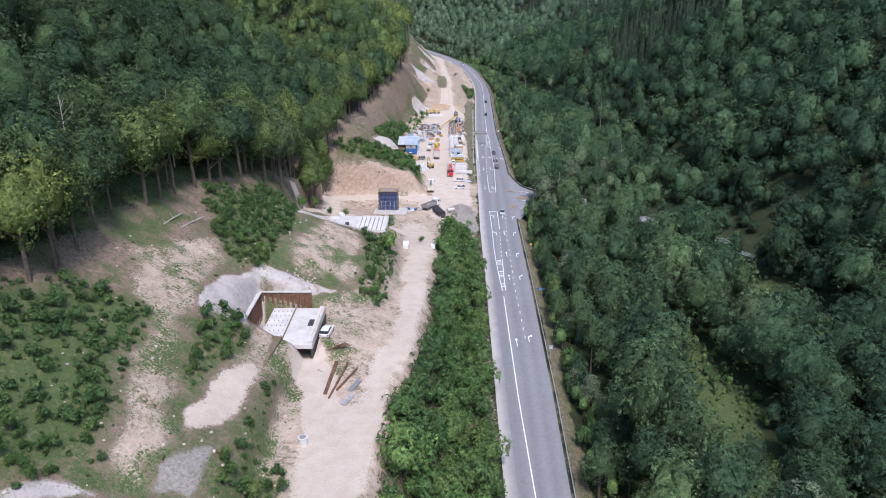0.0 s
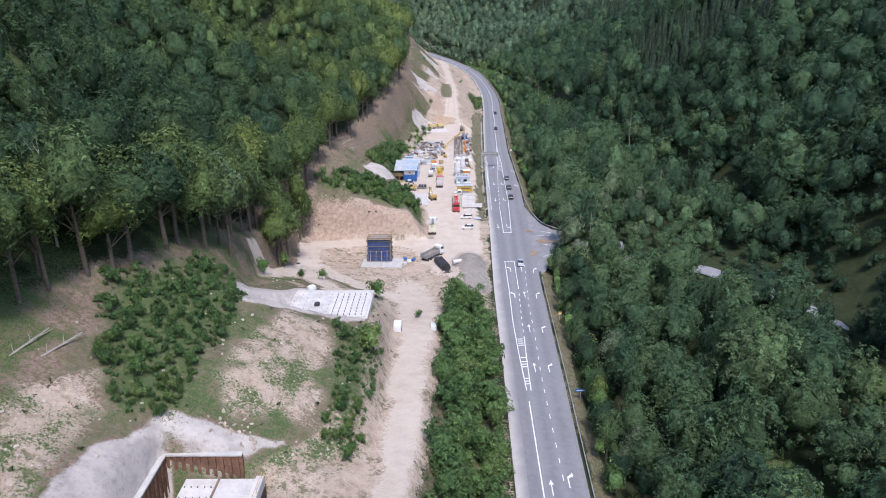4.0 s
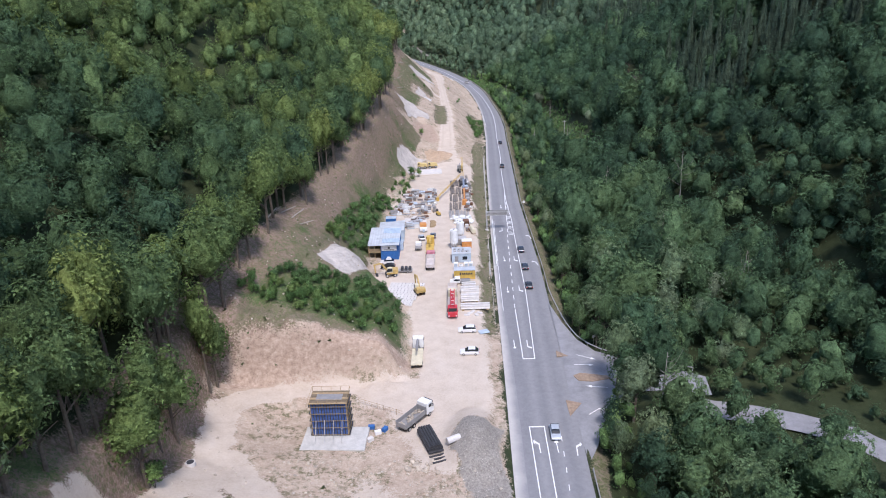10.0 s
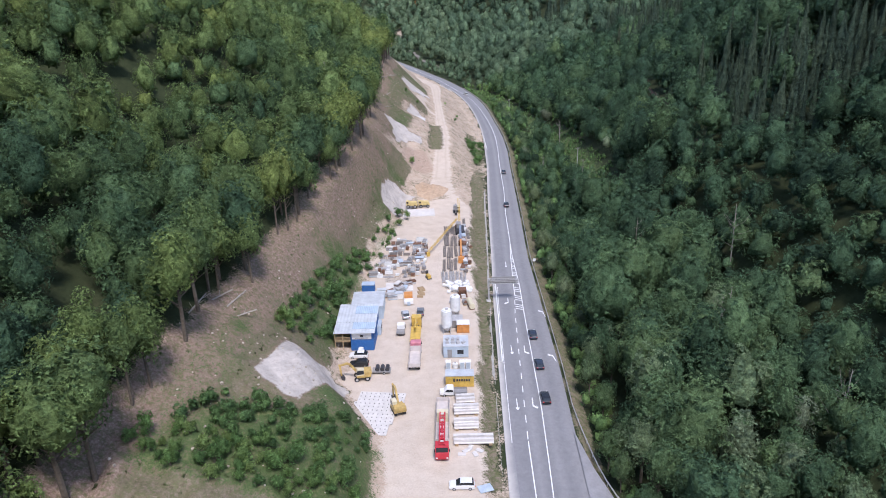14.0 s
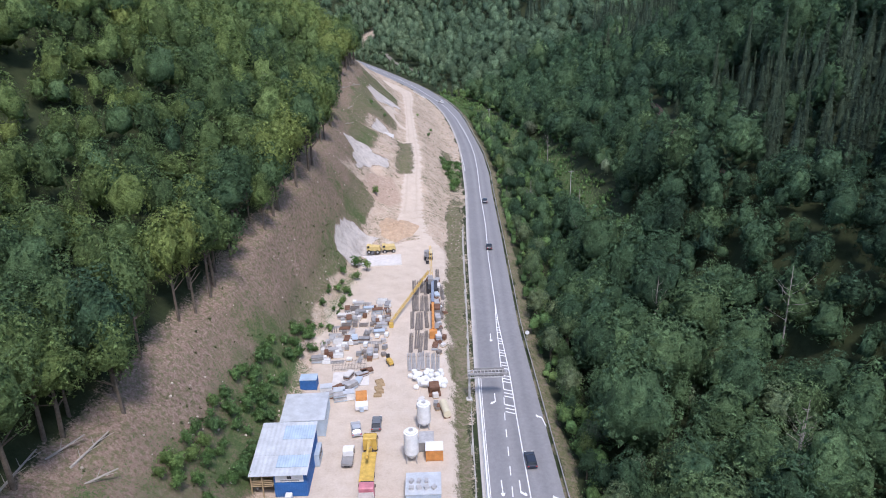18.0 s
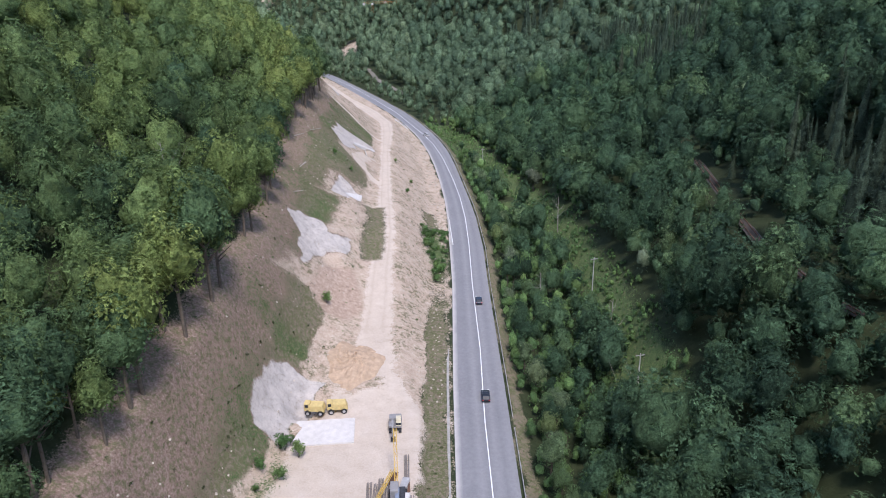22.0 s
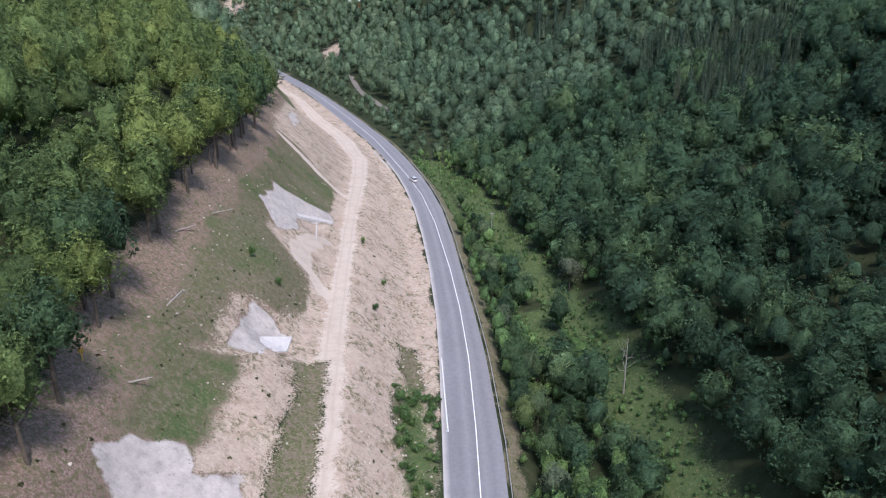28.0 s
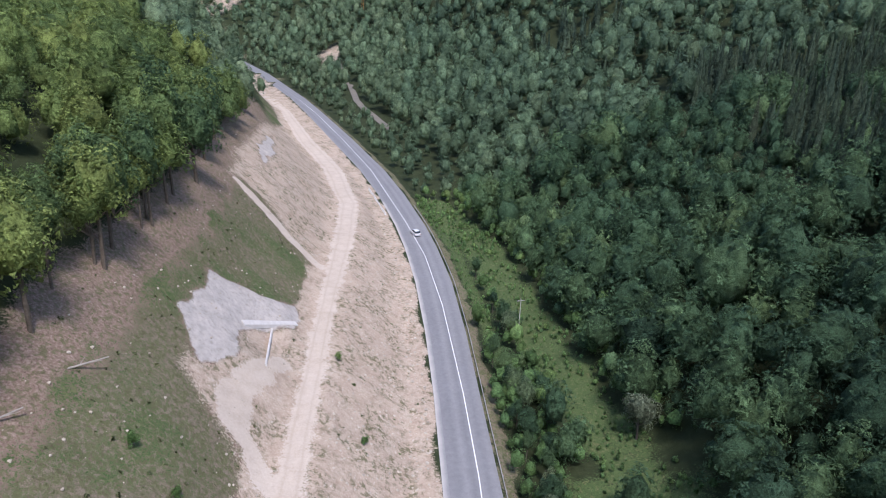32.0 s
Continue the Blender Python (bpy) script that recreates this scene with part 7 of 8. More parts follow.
M_MASTBLUE = worn("faded_blue_paint", (0.22, 0.26, 0.33), 0.6, 0, 1.0, 0.3)
rig = thing("drilling_rig", pose(5.6, 402, 9.2), "drilling rig with a lowered orange and blue mast", "drilling rig")
part("base", box(BM(), -1.3, 7.5, 0.4, 1.3, 13.5, 1.4, 0.08), M_DARK, rig)
part("cab", box(BM(), -1.2, 10.5, 1.4, 0.2, 13.0, 3.0, 0.1), M_GREYP, rig)
part("mast_lower", box(BM(), -0.32, -15.8, 1.6, 0.32, -2.0, 2.3, 0.05), M_ORANGE, rig, "orange steel mast")
part("mast_upper", box(BM(), -0.36, -2.0, 1.7, 0.36, 12.0, 2.45, 0.05), M_MASTBLUE, rig, "blue-grey steel mast")
part("mast_foot", box(BM(), -0.9, -17.0, 0, 0.9, -15.6, 1.9, 0.06), M_ORANGE, rig)
part("trestle", box(BM(), -0.7, -2.4, 0, 0.7, -1.8, 1.7, 0.04), M_RUST, rig)
lattice(rig, (-0.9, 15.5, 3.2), (-10.0, -10.5, 1.4), 0.45, M_YELLOW, 20)
part("jib_foot", box(BM(), -10.5, -11.0, 0, -9.5, -10.0, 1.2, 0.05), M_YELLOW, rig)
for sx in (-1, 1):
    part("crawler_track", box(BM(), sx * 1.0, 7.4, 0, sx * 1.6, 13.6, 0.9, 0.2), M_BLACK, rig)
lattice(rig, (-0.2, 13.2, 2.8), (-0.4, 19.5, 9.0), 0.5, M_YELLOW, 7)
fo = thing("fork_loader", ground_at(-3.9, 374, 25), "small yellow loader beside the track", "loader")
part("body", box(BM(), -0.5, -0.9, 0.4, 0.5, 0.9, 1.3, 0.1), M_YELLOW, fo)
part("mast", box(BM(), -0.4, 0.9, 0.1, 0.4, 1.1, 2.2, 0.03), M_DARK, fo)
for sx in (-1, 1):
    wheel(fo, sx * 0.5, 0.6, 0.35, 0.2)
    wheel(fo, sx * 0.5, -0.6, 0.35, 0.2)

# pale pad with two yellow mixers beside the sand heap
pad = tagged(part("concrete_pad", box(BM(), -5.8, -4.0, -0.3, 5.8, 4.0, 0.25, 0.04), M_PRECAST), "flat white concrete pad below the sprayed wall", "concrete pad")
pad.matrix_basis = pose(-9.2, 433.6, 9.25, 0, 0, 3)
for k, (x, y) in enumerate(((-11.8, 440.4), (-7.3, 440.8))):
    mx = thing("yellow_dumper", pose(x, y, 9.2, 0, 0, 84 + 12 * k), "yellow site dumper parked beside the pad", "dumper", "yellow dumpers")
    part("skip", extruded([(-2.0, 0.9), (-1.6, 2.2), (1.0, 2.3), (1.3, 1.0)], 2.1, 0.08), M_PALEYELLOW, mx)
    part("cab", box(BM(), -0.8, 1.0, 0.9, 0.8, 2.2, 2.6, 0.12), M_PALEYELLOW, mx)
    part("window", box(BM(), -0.82, 1.3, 1.7, 0.82, 2.0, 2.4, 0.02), M_GLASS, mx)
    for sx in (-1, 1):
        wheel(mx, sx * 1.0, -1.2, 0.6, 0.45)
        wheel(mx, sx * 1.0, 1.4, 0.6, 0.45)

# ---------------------------------------------------------------- pier formwork by the loop
M_FORM = worn("dark_blue_formwork", (0.07, 0.13, 0.34), 0.55, 0.0, 1.0, 0.35)
M_SPAN = worn("weathered_formwork_timber", (0.2, 0.155, 0.1), 0.9, 0, 1.0, 0.35)
tw = thing("pier_formwork", pose(-21.8, 247.4, 9.3, 0, 0, -1), "tall blue pier formwork with timber uprights and a work deck", "formwork")
part("panel_face", box(BM(), -3.3, -1.7, 0.2, 3.3, 1.7, 7.3, 0.03), M_FORM, tw)
for k in range(14):
    px = -3.3 + k * 6.6 / 13
    part("upright", box(BM(), px - 0.05, -1.95, 0, px + 0.05, -1.7, 7.5, 0.01), M_TIMBER if k in (0, 13) else M_DARK, tw)
    part("upright", box(BM(), px - 0.08, 1.7, 0, px + 0.08, 1.95, 7.5, 0.01), M_SPAN, tw)
for k in range(5):
    pz = 0.8 + k * 1.5
    part("waler", box(BM(), -3.6, -2.1, pz - 0.05, 3.6, -1.95, pz + 0.05, 0.01), M_SPAN, tw)
    part("waler", box(BM(), -3.6, 1.95, pz - 0.1, 3.6, 2.15, pz + 0.1, 0.01), M_DARK, tw)
    for sx in (-1, 1):
        part("waler", box(BM(), sx * 3.45, -2.0, pz - 0.1, sx * 3.65, 2.0, pz + 0.1, 0.01), M_DARK, tw)
for k in range(5):
    for sx in (-1, 1):
        py = -1.5 + k * 0.75
        part("upright", box(BM(), sx * 3.3, py - 0.07, 0, sx * 3.45, py + 0.07, 7.5, 0.01), M_TIMBER, tw)
for k in range(8):
    part("deck_board", box(BM(), -3.5, -2.2 + k * 0.56, 7.5, 3.5, -1.72 + k * 0.56, 7.58, 0.01), M_TIMBER if k % 3 == 0 else M_SPAN, tw)
part("opening", box(BM(), -2.4, -1.0, 7.56, 2.4, 1.0, 7.62), M_GREYP, tw, "grey steel pour opening")
for sx in (-1, 1):
    for k in range(5):
        part("rail_post", tube(BM(), (-3.5 + k * 1.75, sx * 2.2, 7.5), (-3.5 + k * 1.75, sx * 2.2, 8.6), 0.04, 5), M_TIMBER, tw)
    part("hand_rail", tube(BM(), (-3.5, sx * 2.2, 8.55), (3.5, sx * 2.2, 8.55), 0.04, 5), M_TIMBER, tw)
    part("hand_rail", tube(BM(), (sx * 3.5, -2.2, 8.55), (sx * 3.5, 2.2, 8.55), 0.04, 5), M_TIMBER, tw)
for k in range(4):
    part("prop", tube(BM(), (-2.4 + k * 1.6, -2.1, 4.0), (-2.4 + k * 1.6, -4.6, 0.1), 0.06, 6), M_STEEL, tw)
base_slab = tagged(part("foundation_slab", box(BM(), -6.2, -3.6, -0.6, 5.6, 3.4, 0.12, 0.04), M_CONC), "grey concrete base under the pier formwork", "concrete base")
base_slab.matrix_basis = pose(-20.6, 244.8, 9.72, 0, 0, -2)
for k in range(7):
    o = thing("fence_post", pose(-18.0 + k * 1.3, 256.8 - k * 0.7, 9.4), "thin site fence post with two rails", "fence post", "fence beside the pier")
    part("post", tube(BM(), (0, 0, -0.3), (0, 0, 1.1), 0.04, 5), M_TIMBER, o)
    part("rail", tube(BM(), (0, 0, 1.0), (1.3, -0.7, 1.0), 0.03, 5), M_TIMBER, o)
    part("rail", tube(BM(), (0, 0, 0.5), (1.3, -0.7, 0.5), 0.03, 5), M_TIMBER, o)
for k, (x, y, m) in enumerate(((-14.6, 248.2, M_BLUE), (-13.2, 246.4, M_WHITE), (-14.4, 244.2, M_PRECAST), (-12.0, 247.4, M_BLUE))):
    o = tagged(part("site_box", box(BM(), -0.6, -0.4, 0, 0.6, 0.4, 0.7, 0.05), m), "small box of goods beside the formwork", "box", "boxes beside the formwork")
    o.matrix_basis = ground_at(x, y, 20 * k)
dp = thing("pipe_trailer", ground_at(-3.4, 243.0, 20), "dark stack of pipes on a low trailer", "pipe stack")
part("bed", box(BM(), -1.4, -3.6, 0.5, 1.4, 3.4, 0.75, 0.04), M_DARK, dp)
for k in range(6):
    part("pipe", tube(BM(), (-1.2 + k * 0.48, -3.2, 1.05), (-1.2 + k * 0.48, 3.4, 1.05), 0.23, 10), M_DARK, dp)
for k in range(5):
    part("pipe", tube(BM(), (-0.96 + k * 0.48, -3.0, 1.45), (-0.96 + k * 0.48, 3.4, 1.45), 0.23, 10), M_DARK, dp)
for k in range(3):
    part("cross_beam", box(BM(), -1.5, -6.0 + k * 0.9, 0.1, 1.5, -5.7 + k * 0.9, 0.4, 0.02), M_DARK, dp)
ct = tagged(part("concrete_pipe", tube(BM(), (-1.3, 0, 0.6), (1.3, 0.2, 0.6), 0.6, 16), M_PRECAST), "short pale concrete pipe on its side", "pipe")
ct.matrix_basis = ground_at(0.9, 241.5, 25)
mr = thing("manhole_ring", ground_at(-42.6, 232.0), "concrete manhole ring in the slope", "manhole ring")
part("ring", tube(BM(), (0, 0, 0), (0, 0, 0.7), 0.8, 16), M_PRECAST, mr)
part("cover", tube(BM(), (0, 0, 0.69), (0, 0, 0.76), 0.6, 16), M_DARK, mr)
mr2 = thing("manhole_ring", ground_at(-21.2, 86.4), "concrete manhole ring beside the track", "manhole ring")
part("ring", tube(BM(), (0, 0, 0), (0, 0, 1.2), 0.75, 16), M_PRECAST, mr2)
part("cover", tube(BM(), (0, 0, 1.19), (0, 0, 1.28), 0.5, 16), M_GREYP, mr2)
gp = thing("generator", ground_at(-12.1, 189.6, 0), "pale generator trailer on the track's edge", "generator")
part("housing", box(BM(), -0.8, -2.0, 0.4, 0.8, 1.0, 1.9, 0.1), M_PLASTIC, gp)
part("drawbar", box(BM(), -0.1, 1.0, 0.4, 0.1, 2.4, 0.55, 0.02), M_DARK, gp)
for sx in (-1, 1):
    wheel(gp, sx * 0.8, -0.4, 0.34, 0.2)
o = tagged(part("site_box", box(BM(), -0.6, -1.2, 0, 0.6, 1.2, 1.0, 0.06), M_PLASTIC), "white box beside the dusty track", "box")
o.matrix_basis = ground_at(-4.4, 190.8)

# ---------------------------------------------------------------- slab with bar stubs on the slope
M_OLDSLAB = worn("stained_concrete", (0.58, 0.56, 0.53), 0.9, 0, 0.35, 0.3)
slab = thing("anchor_slab", pose(-24.6, 181.5, 26.75, 0, 0, 0), "white sloping concrete slab set with rows of bar stubs", "concrete slab")
part("slab", box(BM(), -8.2, -6.4, -1.2, 8.0, 6.6, 0.15, 0.06), M_OLDSLAB, slab, "stained upper slab")
part("lower_slab", box(BM(), 0.3, -6.2, 0.15, 7.6, 4.6, 0.45, 0.05), M_PRECAST, slab)
STUB = mesh_from("bar_stub", [(-0.08, -0.08, 0), (0.08, -0.08, 0), (0.08, 0.08, 0), (-0.08, 0.08, 0), (-0.07, -0.07, 0.34), (0.07, -0.07, 0.34), (0.07, 0.07, 0.34), (-0.07, 0.07, 0.34)], [(0, 1, 5, 4), (1, 2, 6, 5), (2, 3, 7, 6), (3, 0, 4, 7), (4, 5, 6, 7)], M_DARK)
for i in range(6):
    for j in range(8):
        o = new("bar_stub", STUB)
        o.parent, o.location = slab, (1.0 + i * 1.15, -5.6 + j * 1.3, 0.44)
for i in range(7):
    for j in range(7):
        o = new("bar_stub", STUB)
        o.parent, o.location, o.scale = slab, (-7.6 + i * 1.2, -5.4 + j * 1.6, 0.14), (0.35, 0.35, 0.8)
part("machine_hole", box(BM(), -3.2, -1.2, 0.1, -2.2, -0.2, 0.75, 0.05), M_DARK, slab)
for k in range(4):
    part("timber", box(BM(), -2.0 + k * 0.05, -7.0 + k * 0.22, 0.1 + k * 0.12, 4.0, -6.85 + k * 0.22, 0.24 + k * 0.12, 0.01), M_SPAN, slab)

# ---------------------------------------------------------------- tunnel portal
po = thing("tunnel_portal", pose(0, 0, 0), "open portal pit with a pale roof slab and rusty sheet walls", "portal")
part("roof_slab", box(BM(), -34.6, 112.4, 27.0, -24.4, 127.2, 28.0, 0.06), M_OLDSLAB, po)
part("front_beam", box(BM(), -34.6, 111.9, 27.3, -24.4, 112.6, 28.1, 0.05), M_PRECAST, po)
part("upstand", box(BM(), -25.4, 112.6, 28.0, -24.4, 127.2, 28.5, 0.04), M_PRECAST, po)
# side and back walls, coloured dark to give the shade under the roof slab
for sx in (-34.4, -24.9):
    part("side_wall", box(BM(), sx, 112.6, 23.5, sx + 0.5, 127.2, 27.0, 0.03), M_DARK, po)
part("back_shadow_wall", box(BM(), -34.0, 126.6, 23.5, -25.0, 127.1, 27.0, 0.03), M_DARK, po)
n = 20
for k in range(n):
    x0 = -37.2 + k * 10.0 / n
    part("sheet_plank", box(BM(), x0, 127.9 + 0.14 * (k % 2), 25.5, x0 + 10.0 / n - 0.03, 128.3 + 0.14 * (k % 2), 31.0, 0.02), M_RUST, po)
for k in range(26):
    y0 = 113.6 + k * 14.3 / 26
    part("sheet_plank", box(BM(), -37.7 + 0.14 * (k % 2), y0, 25.5, -37.3 + 0.14 * (k % 2), y0 + 0.52, 31.0, 0.02), M_RUST, po)
part("cap_beam", box(BM(), -37.9, 113.4, 31.0, -37.0, 128.6, 31.25, 0.03), M_CONC, po)
part("cap_beam", box(BM(), -37.0, 127.8, 31.0, -27.2, 128.6, 31.25, 0.03), M_CONC, po)
for i in range(5):
    for j in range(7):
        o = new("bar_stub", STUB)
        o.parent, o.location, o.scale = po, (-34.2 + i * 0.85, 113.5 + j * 2.0, 28.0), (0.7, 0.7, 0.6)
part("joint_strip", box(BM(), -30.4, 112.6, 27.98, -30.1, 127.2, 28.06), M_SPAN, po)
part("hatch", box(BM(), -26.6, 119.5, 28.0, -25.6, 122.0, 28.12, 0.02), M_DARK, po)
for k in range(6):
    part("guard_post", tube(BM(), (-24.5, 113 + k * 2.7, 28.4), (-24.5, 113 + k * 2.7, 29.5), 0.04, 5), M_YELLOW, po)
part("hand_rail", tube(BM(), (-24.5, 113, 29.45), (-24.5, 126.6, 29.45), 0.04, 5), M_YELLOW, po)


def steel_stack(x, y, turn, length, n, m, label):
    s = thing("steel_beams", ground_at(x, y, turn), label, "steel beams", "steel beams by the portal")
    for k in range(n):
        w = 0.32
        part("beam", extruded([(-0.15 + k * w, 0.05), (0.1 + k * w, 0.05), (0.1 + k * w, 0.4), (-0.15 + k * w, 0.4)], length, 0.02), m, s)
    return s


steel_stack(-19.9, 105.0, 88, 10.5, 2, M_RUST, "long rusty steel beams lying before the portal")
steel_stack(-18.6, 104.2, 82, 11.5, 1, M_RUST, "long rusty steel beam lying before the portal")
steel_stack(-17.2, 104.5, 70, 7.5, 1, M_RUST, "long rusty steel beam lying before the portal")
steel_stack(-29.6, 104.5, 86, 11.0, 5, M_SPAN, "stack of long dark timbers beside the portal")
steel_stack(-15.4, 102.6, 70, 3.6, 3, M_GREYP, "short stack of grey props beside the track")
steel_stack(-16.0, 98.0, 68, 3.0, 3, M_STEEL, "short stack of grey props beside the track")
fr = thing("steel_frame", ground_at(-19.6, 113.2, 10), "tangle of rusty steel frames beside the portal", "steel frame")
for k in range(7):
    part("bar", tube(BM(), (-2.2 + 0.3 * k, -0.6 + 0.1 * (k % 3), 0.3 + 0.12 * k), (2.2 - 0.2 * k, 0.5 - 0.2 * (k % 2), 0.35 + 0.1 * k), 0.09, 6), M_RUST, fr)


# ---------------------------------------------------------------- railway on the far slope
M_SLEEPER = worn("sleeper_wood", (0.06, 0.05, 0.043), 0.9, 0, 1.5, 0.4)
M_BALLAST = worn("ballast", (0.075, 0.066, 0.058), 0.95, 0, 1.2, 0.4)
ribbon("railway_bed", [(float(rail_x(y)), y) for y in range(432, 780, 8)], 3.2, 0.15, M_BALLAST, "brown ballast bed of the railway in its clearing", "railway", z_of=lambda x, y: RAIL_Z + 0 * x)
rails = thing("railway_track", pose(0, 0, 0), "single railway track on dark sleepers", "railway")
SLEEPER = mesh_from("sleeper", [(-1.3, -0.13, 0), (1.3, -0.13, 0), (1.3, 0.13, 0), (-1.3, 0.13, 0), (-1.3, -0.1, 0.14), (1.3, -0.1, 0.14), (1.3, 0.1, 0.14), (-1.3, 0.1, 0.14)], [(0, 1, 5, 4), (1, 2, 6, 5), (2, 3, 7, 6), (3, 0, 4, 7), (4, 5, 6, 7)], M_SLEEPER)
for k in range(200):
    y = 440 + k * 0.8
    d = math.degrees(math.atan2(float(rail_x(y + 1) - rail_x(y - 1)), 2))
    o = new("sleeper", SLEEPER)
    o.parent, o.matrix_basis = rails, pose(float(rail_x(y)), y, RAIL_Z + 0.14, 0, 0, -d)
for s_ in (-0.75, 0.75):
    vs, fs = [], []
    for i, y in enumerate(range(432, 780, 4)):
        x = float(rail_x(y)) + s_
        vs += [(x - 0.06, y, RAIL_Z + 0.27), (x + 0.06, y, RAIL_Z + 0.27), (x - 0.06, y, RAIL_Z + 0.43), (x + 0.06, y, RAIL_Z + 0.43)]
        if i:
            b = 4 * i
            fs += [(b - 2, b - 1, b + 3, b + 2), (b - 4, b - 2, b + 2, b), (b - 1, b - 3, b + 1, b + 3)]
    o = new("rail", mesh_from("rail", vs, fs, M_RUST))
    o.parent = rails

M_BROOK = worn("brook_gravel", (0.2, 0.18, 0.15), 0.8, 0, 0.3, 0.35)
ribbon("brook_bed", BROOK, 4.5, 0.15, M_BROOK, "pale stony bed of the brook far up the valley", "water")

# ---------------------------------------------------------------- shrubs
rng = np.random.default_rng(77)


BUSH_REST = []


def shrubs(region, gap, seed, scale, label, group, chance=1.0, limit=300, avoid=None):
    """Shrubs over a plan polygon."""
    c = np.array(region)
    p = np.array(scatter(c[:, 0].min(), c[:, 0].max(), c[:, 1].min(), c[:, 1].max(), gap, seed))
    ok = inside(p[:, 0], p[:, 1], region) > 0.5
    zs = land(p[:, 0], p[:, 1])
    n = 0
    for (x, y), k, z in zip(p, ok, zs):
        if not k or rng.uniform() > chance:
            continue
        if n >= limit:
            BUSH_REST.append((x, y, scale))
        else:
            plant(BUSH_KINDS[int(rng.integers(6))], x, y, scale * rng.uniform(0.6, 1.35), label, "bush", group, "bush", z - 0.1)
            n += 1


STRIP = [(float(track_r(y)) + 2.6, y) for y in (55, 80, 100, 120, 150, 187, 215)] + [(2.5, 216), (7.5, 217)] + [(float(road_l(y)) - 1.6, y) for y in (205, 187, 150, 120, 100, 80, 55)]
shrubs(STRIP, 2.7, 81, 1.35, "dense green bush on the bank between track and road", "bushes on the roadside bank", 0.95, 70)
MOUND = [(-45, 275), (-41, 284), (-34, 292), (-26, 293), (-20, 295), (-12, 297), (-11, 276), (-18, 270.5), (-29, 272), (-40, 273)]
shrubs(MOUND, 2.0, 82, 0.62, "green bush on the mound above the cut", "bushes on the mound", 0.8, 60)
shrubs([(-34, 322), (-26, 324), (-25, 345), (-24, 372), (-20, 382), (-26, 386), (-31, 360)], 2.4, 84, 0.78, "green bush behind the site shed", "bushes on the slope", 0.8, 14)
shrubs([(-24, 384), (-19, 392), (-16, 414), (-13, 424), (-18, 428), (-22, 408)], 2.6, 85, 0.5, "green bush on the slope above the yard", "bushes on the slope", 0.5, 9)
for k, (c, n_) in enumerate(zip(COVER, (30, 12, 30, 16, 10))):
    shrubs(c, 1.9, 86 + k, 0.5, "low green bush on the rough hillside", "bushes on the near hillside", 0.72, n_)
    shrubs(c, 1.25, 186 + k, 0.26, "low green bush on the rough hillside", "bushes on the near hillside", 0.6, 0)
shrubs([(9.9, 556), (20, 557), (18.4, 526), (14.4, 510), (12.4, 529)], 2.2, 91, 0.6, "low green bush on the embankment", "bushes on the embankment", 0.75, 9)
plant(TREE_KINDS[1], -46.5, 190.2, 1.45, "tall yellow-green tree with a bare lower trunk at the wood's edge", "tree", "trees at the edge of the hillside wood")
shrubs([(-25, 370), (-19.5, 378), (-18, 398), (-15.5, 412), (-19, 414), (-23, 398), (-26, 380)], 2.2, 93, 0.52, "green bush on the slope above the yard", "bushes on the slope", 0.55, 9)
for x, y, s in ((-18.8, 206.5, 1.3), (-14.6, 164, 1.2), (-13.5, 478, 0.7), (-16, 428, 1.0), (-13, 426, 0.9), (5, 583, 0.55), (6.2, 601, 0.5), (-0.8, 623, 0.5), (-15, 571, 0.5), (-21, 574, 0.5), (-8, 199, 0.5), (-33, 216, 0.7), (-37, 211, 0.6), (-44, 222, 1.0), (-45, 226, 0.9), (4, 217, 1.0), (-44.5, 205, 1.1)):
    plant(BUSH_KINDS[int(rng.integers(6))], x, y, s, "single green bush on bare ground", "bush", "scattered bushes", "bush")

bush_stock = [crown(rng, 230, 0.32, rng.uniform(1.6, 2.3), rng.uniform(1.6, 2.4), 0.3, 14, (7, 4)) for _ in range(8)]
sizes_ = {(x, y): s for x, y, s in BUSH_REST}
wood("bushes", [(x, y) for x, y, s in BUSH_REST], "dense green bushes over the banks and slopes", 10, 0.3, leaf=M_SCRUB, kinds=bush_stock, low=lambda x, y: np.array([sizes_[(a, b)] for a, b in zip(x, y)]))

# small tufts and weeds over the slopes
tufts = [crown(rng, 13, 0.2, rng.uniform(0.35, 0.6), rng.uniform(0.22, 0.4), -0.12, 4, (4, 3)) for _ in range(7)]
M_WEED = foliage("weed_leaves", [(0.0, (0.085, 0.115, 0.048)), (0.5, (0.125, 0.15, 0.07)), (1.0, (0.2, 0.2, 0.11))], False, 0.4)


def weeds():
    p = np.array(scatter(-62, 22, 50, 760, 1.15, 95))
    x, y = p[:, 0], p[:, 1]
    tl, tr, L = track_l(y), track_r(y), road_l(y)
    slope = (x > edge_x(y) - 2) & (x < tl - 1.5)
    bank = (x > tr + 1.5) & (x < L - 1.8)
    dust, soil, shot, grass, brown, gravel = zones(x, y)
    r = np.random.default_rng(96).uniform(size=len(x))
    keep = (slope & (r < 0.1 + 0.42 * grass)) | (bank & (y > 300) & (r < 0.14 + 0.4 * grass)) | (bank & (y < 236) & (r < 0.5))
    keep &= (shot < 0.3) & (dust < 0.4) & (gravel < 0.4) & ~((soil > 0.5) & (r > np.where(y < 215, 0.5, 0.13)))
    keep &= ~((x > -39) & (x < -13) & (y > 108) & (y < 130)) & ~((x > 0) & (y > 262) & (y < 445) & (x < 9.3))
    return p[keep]


wood("weed_tufts", weeds(), "small weeds and tufts scattered over the bare slopes", 26, 0.2, leaf=M_WEED, kinds=tufts)

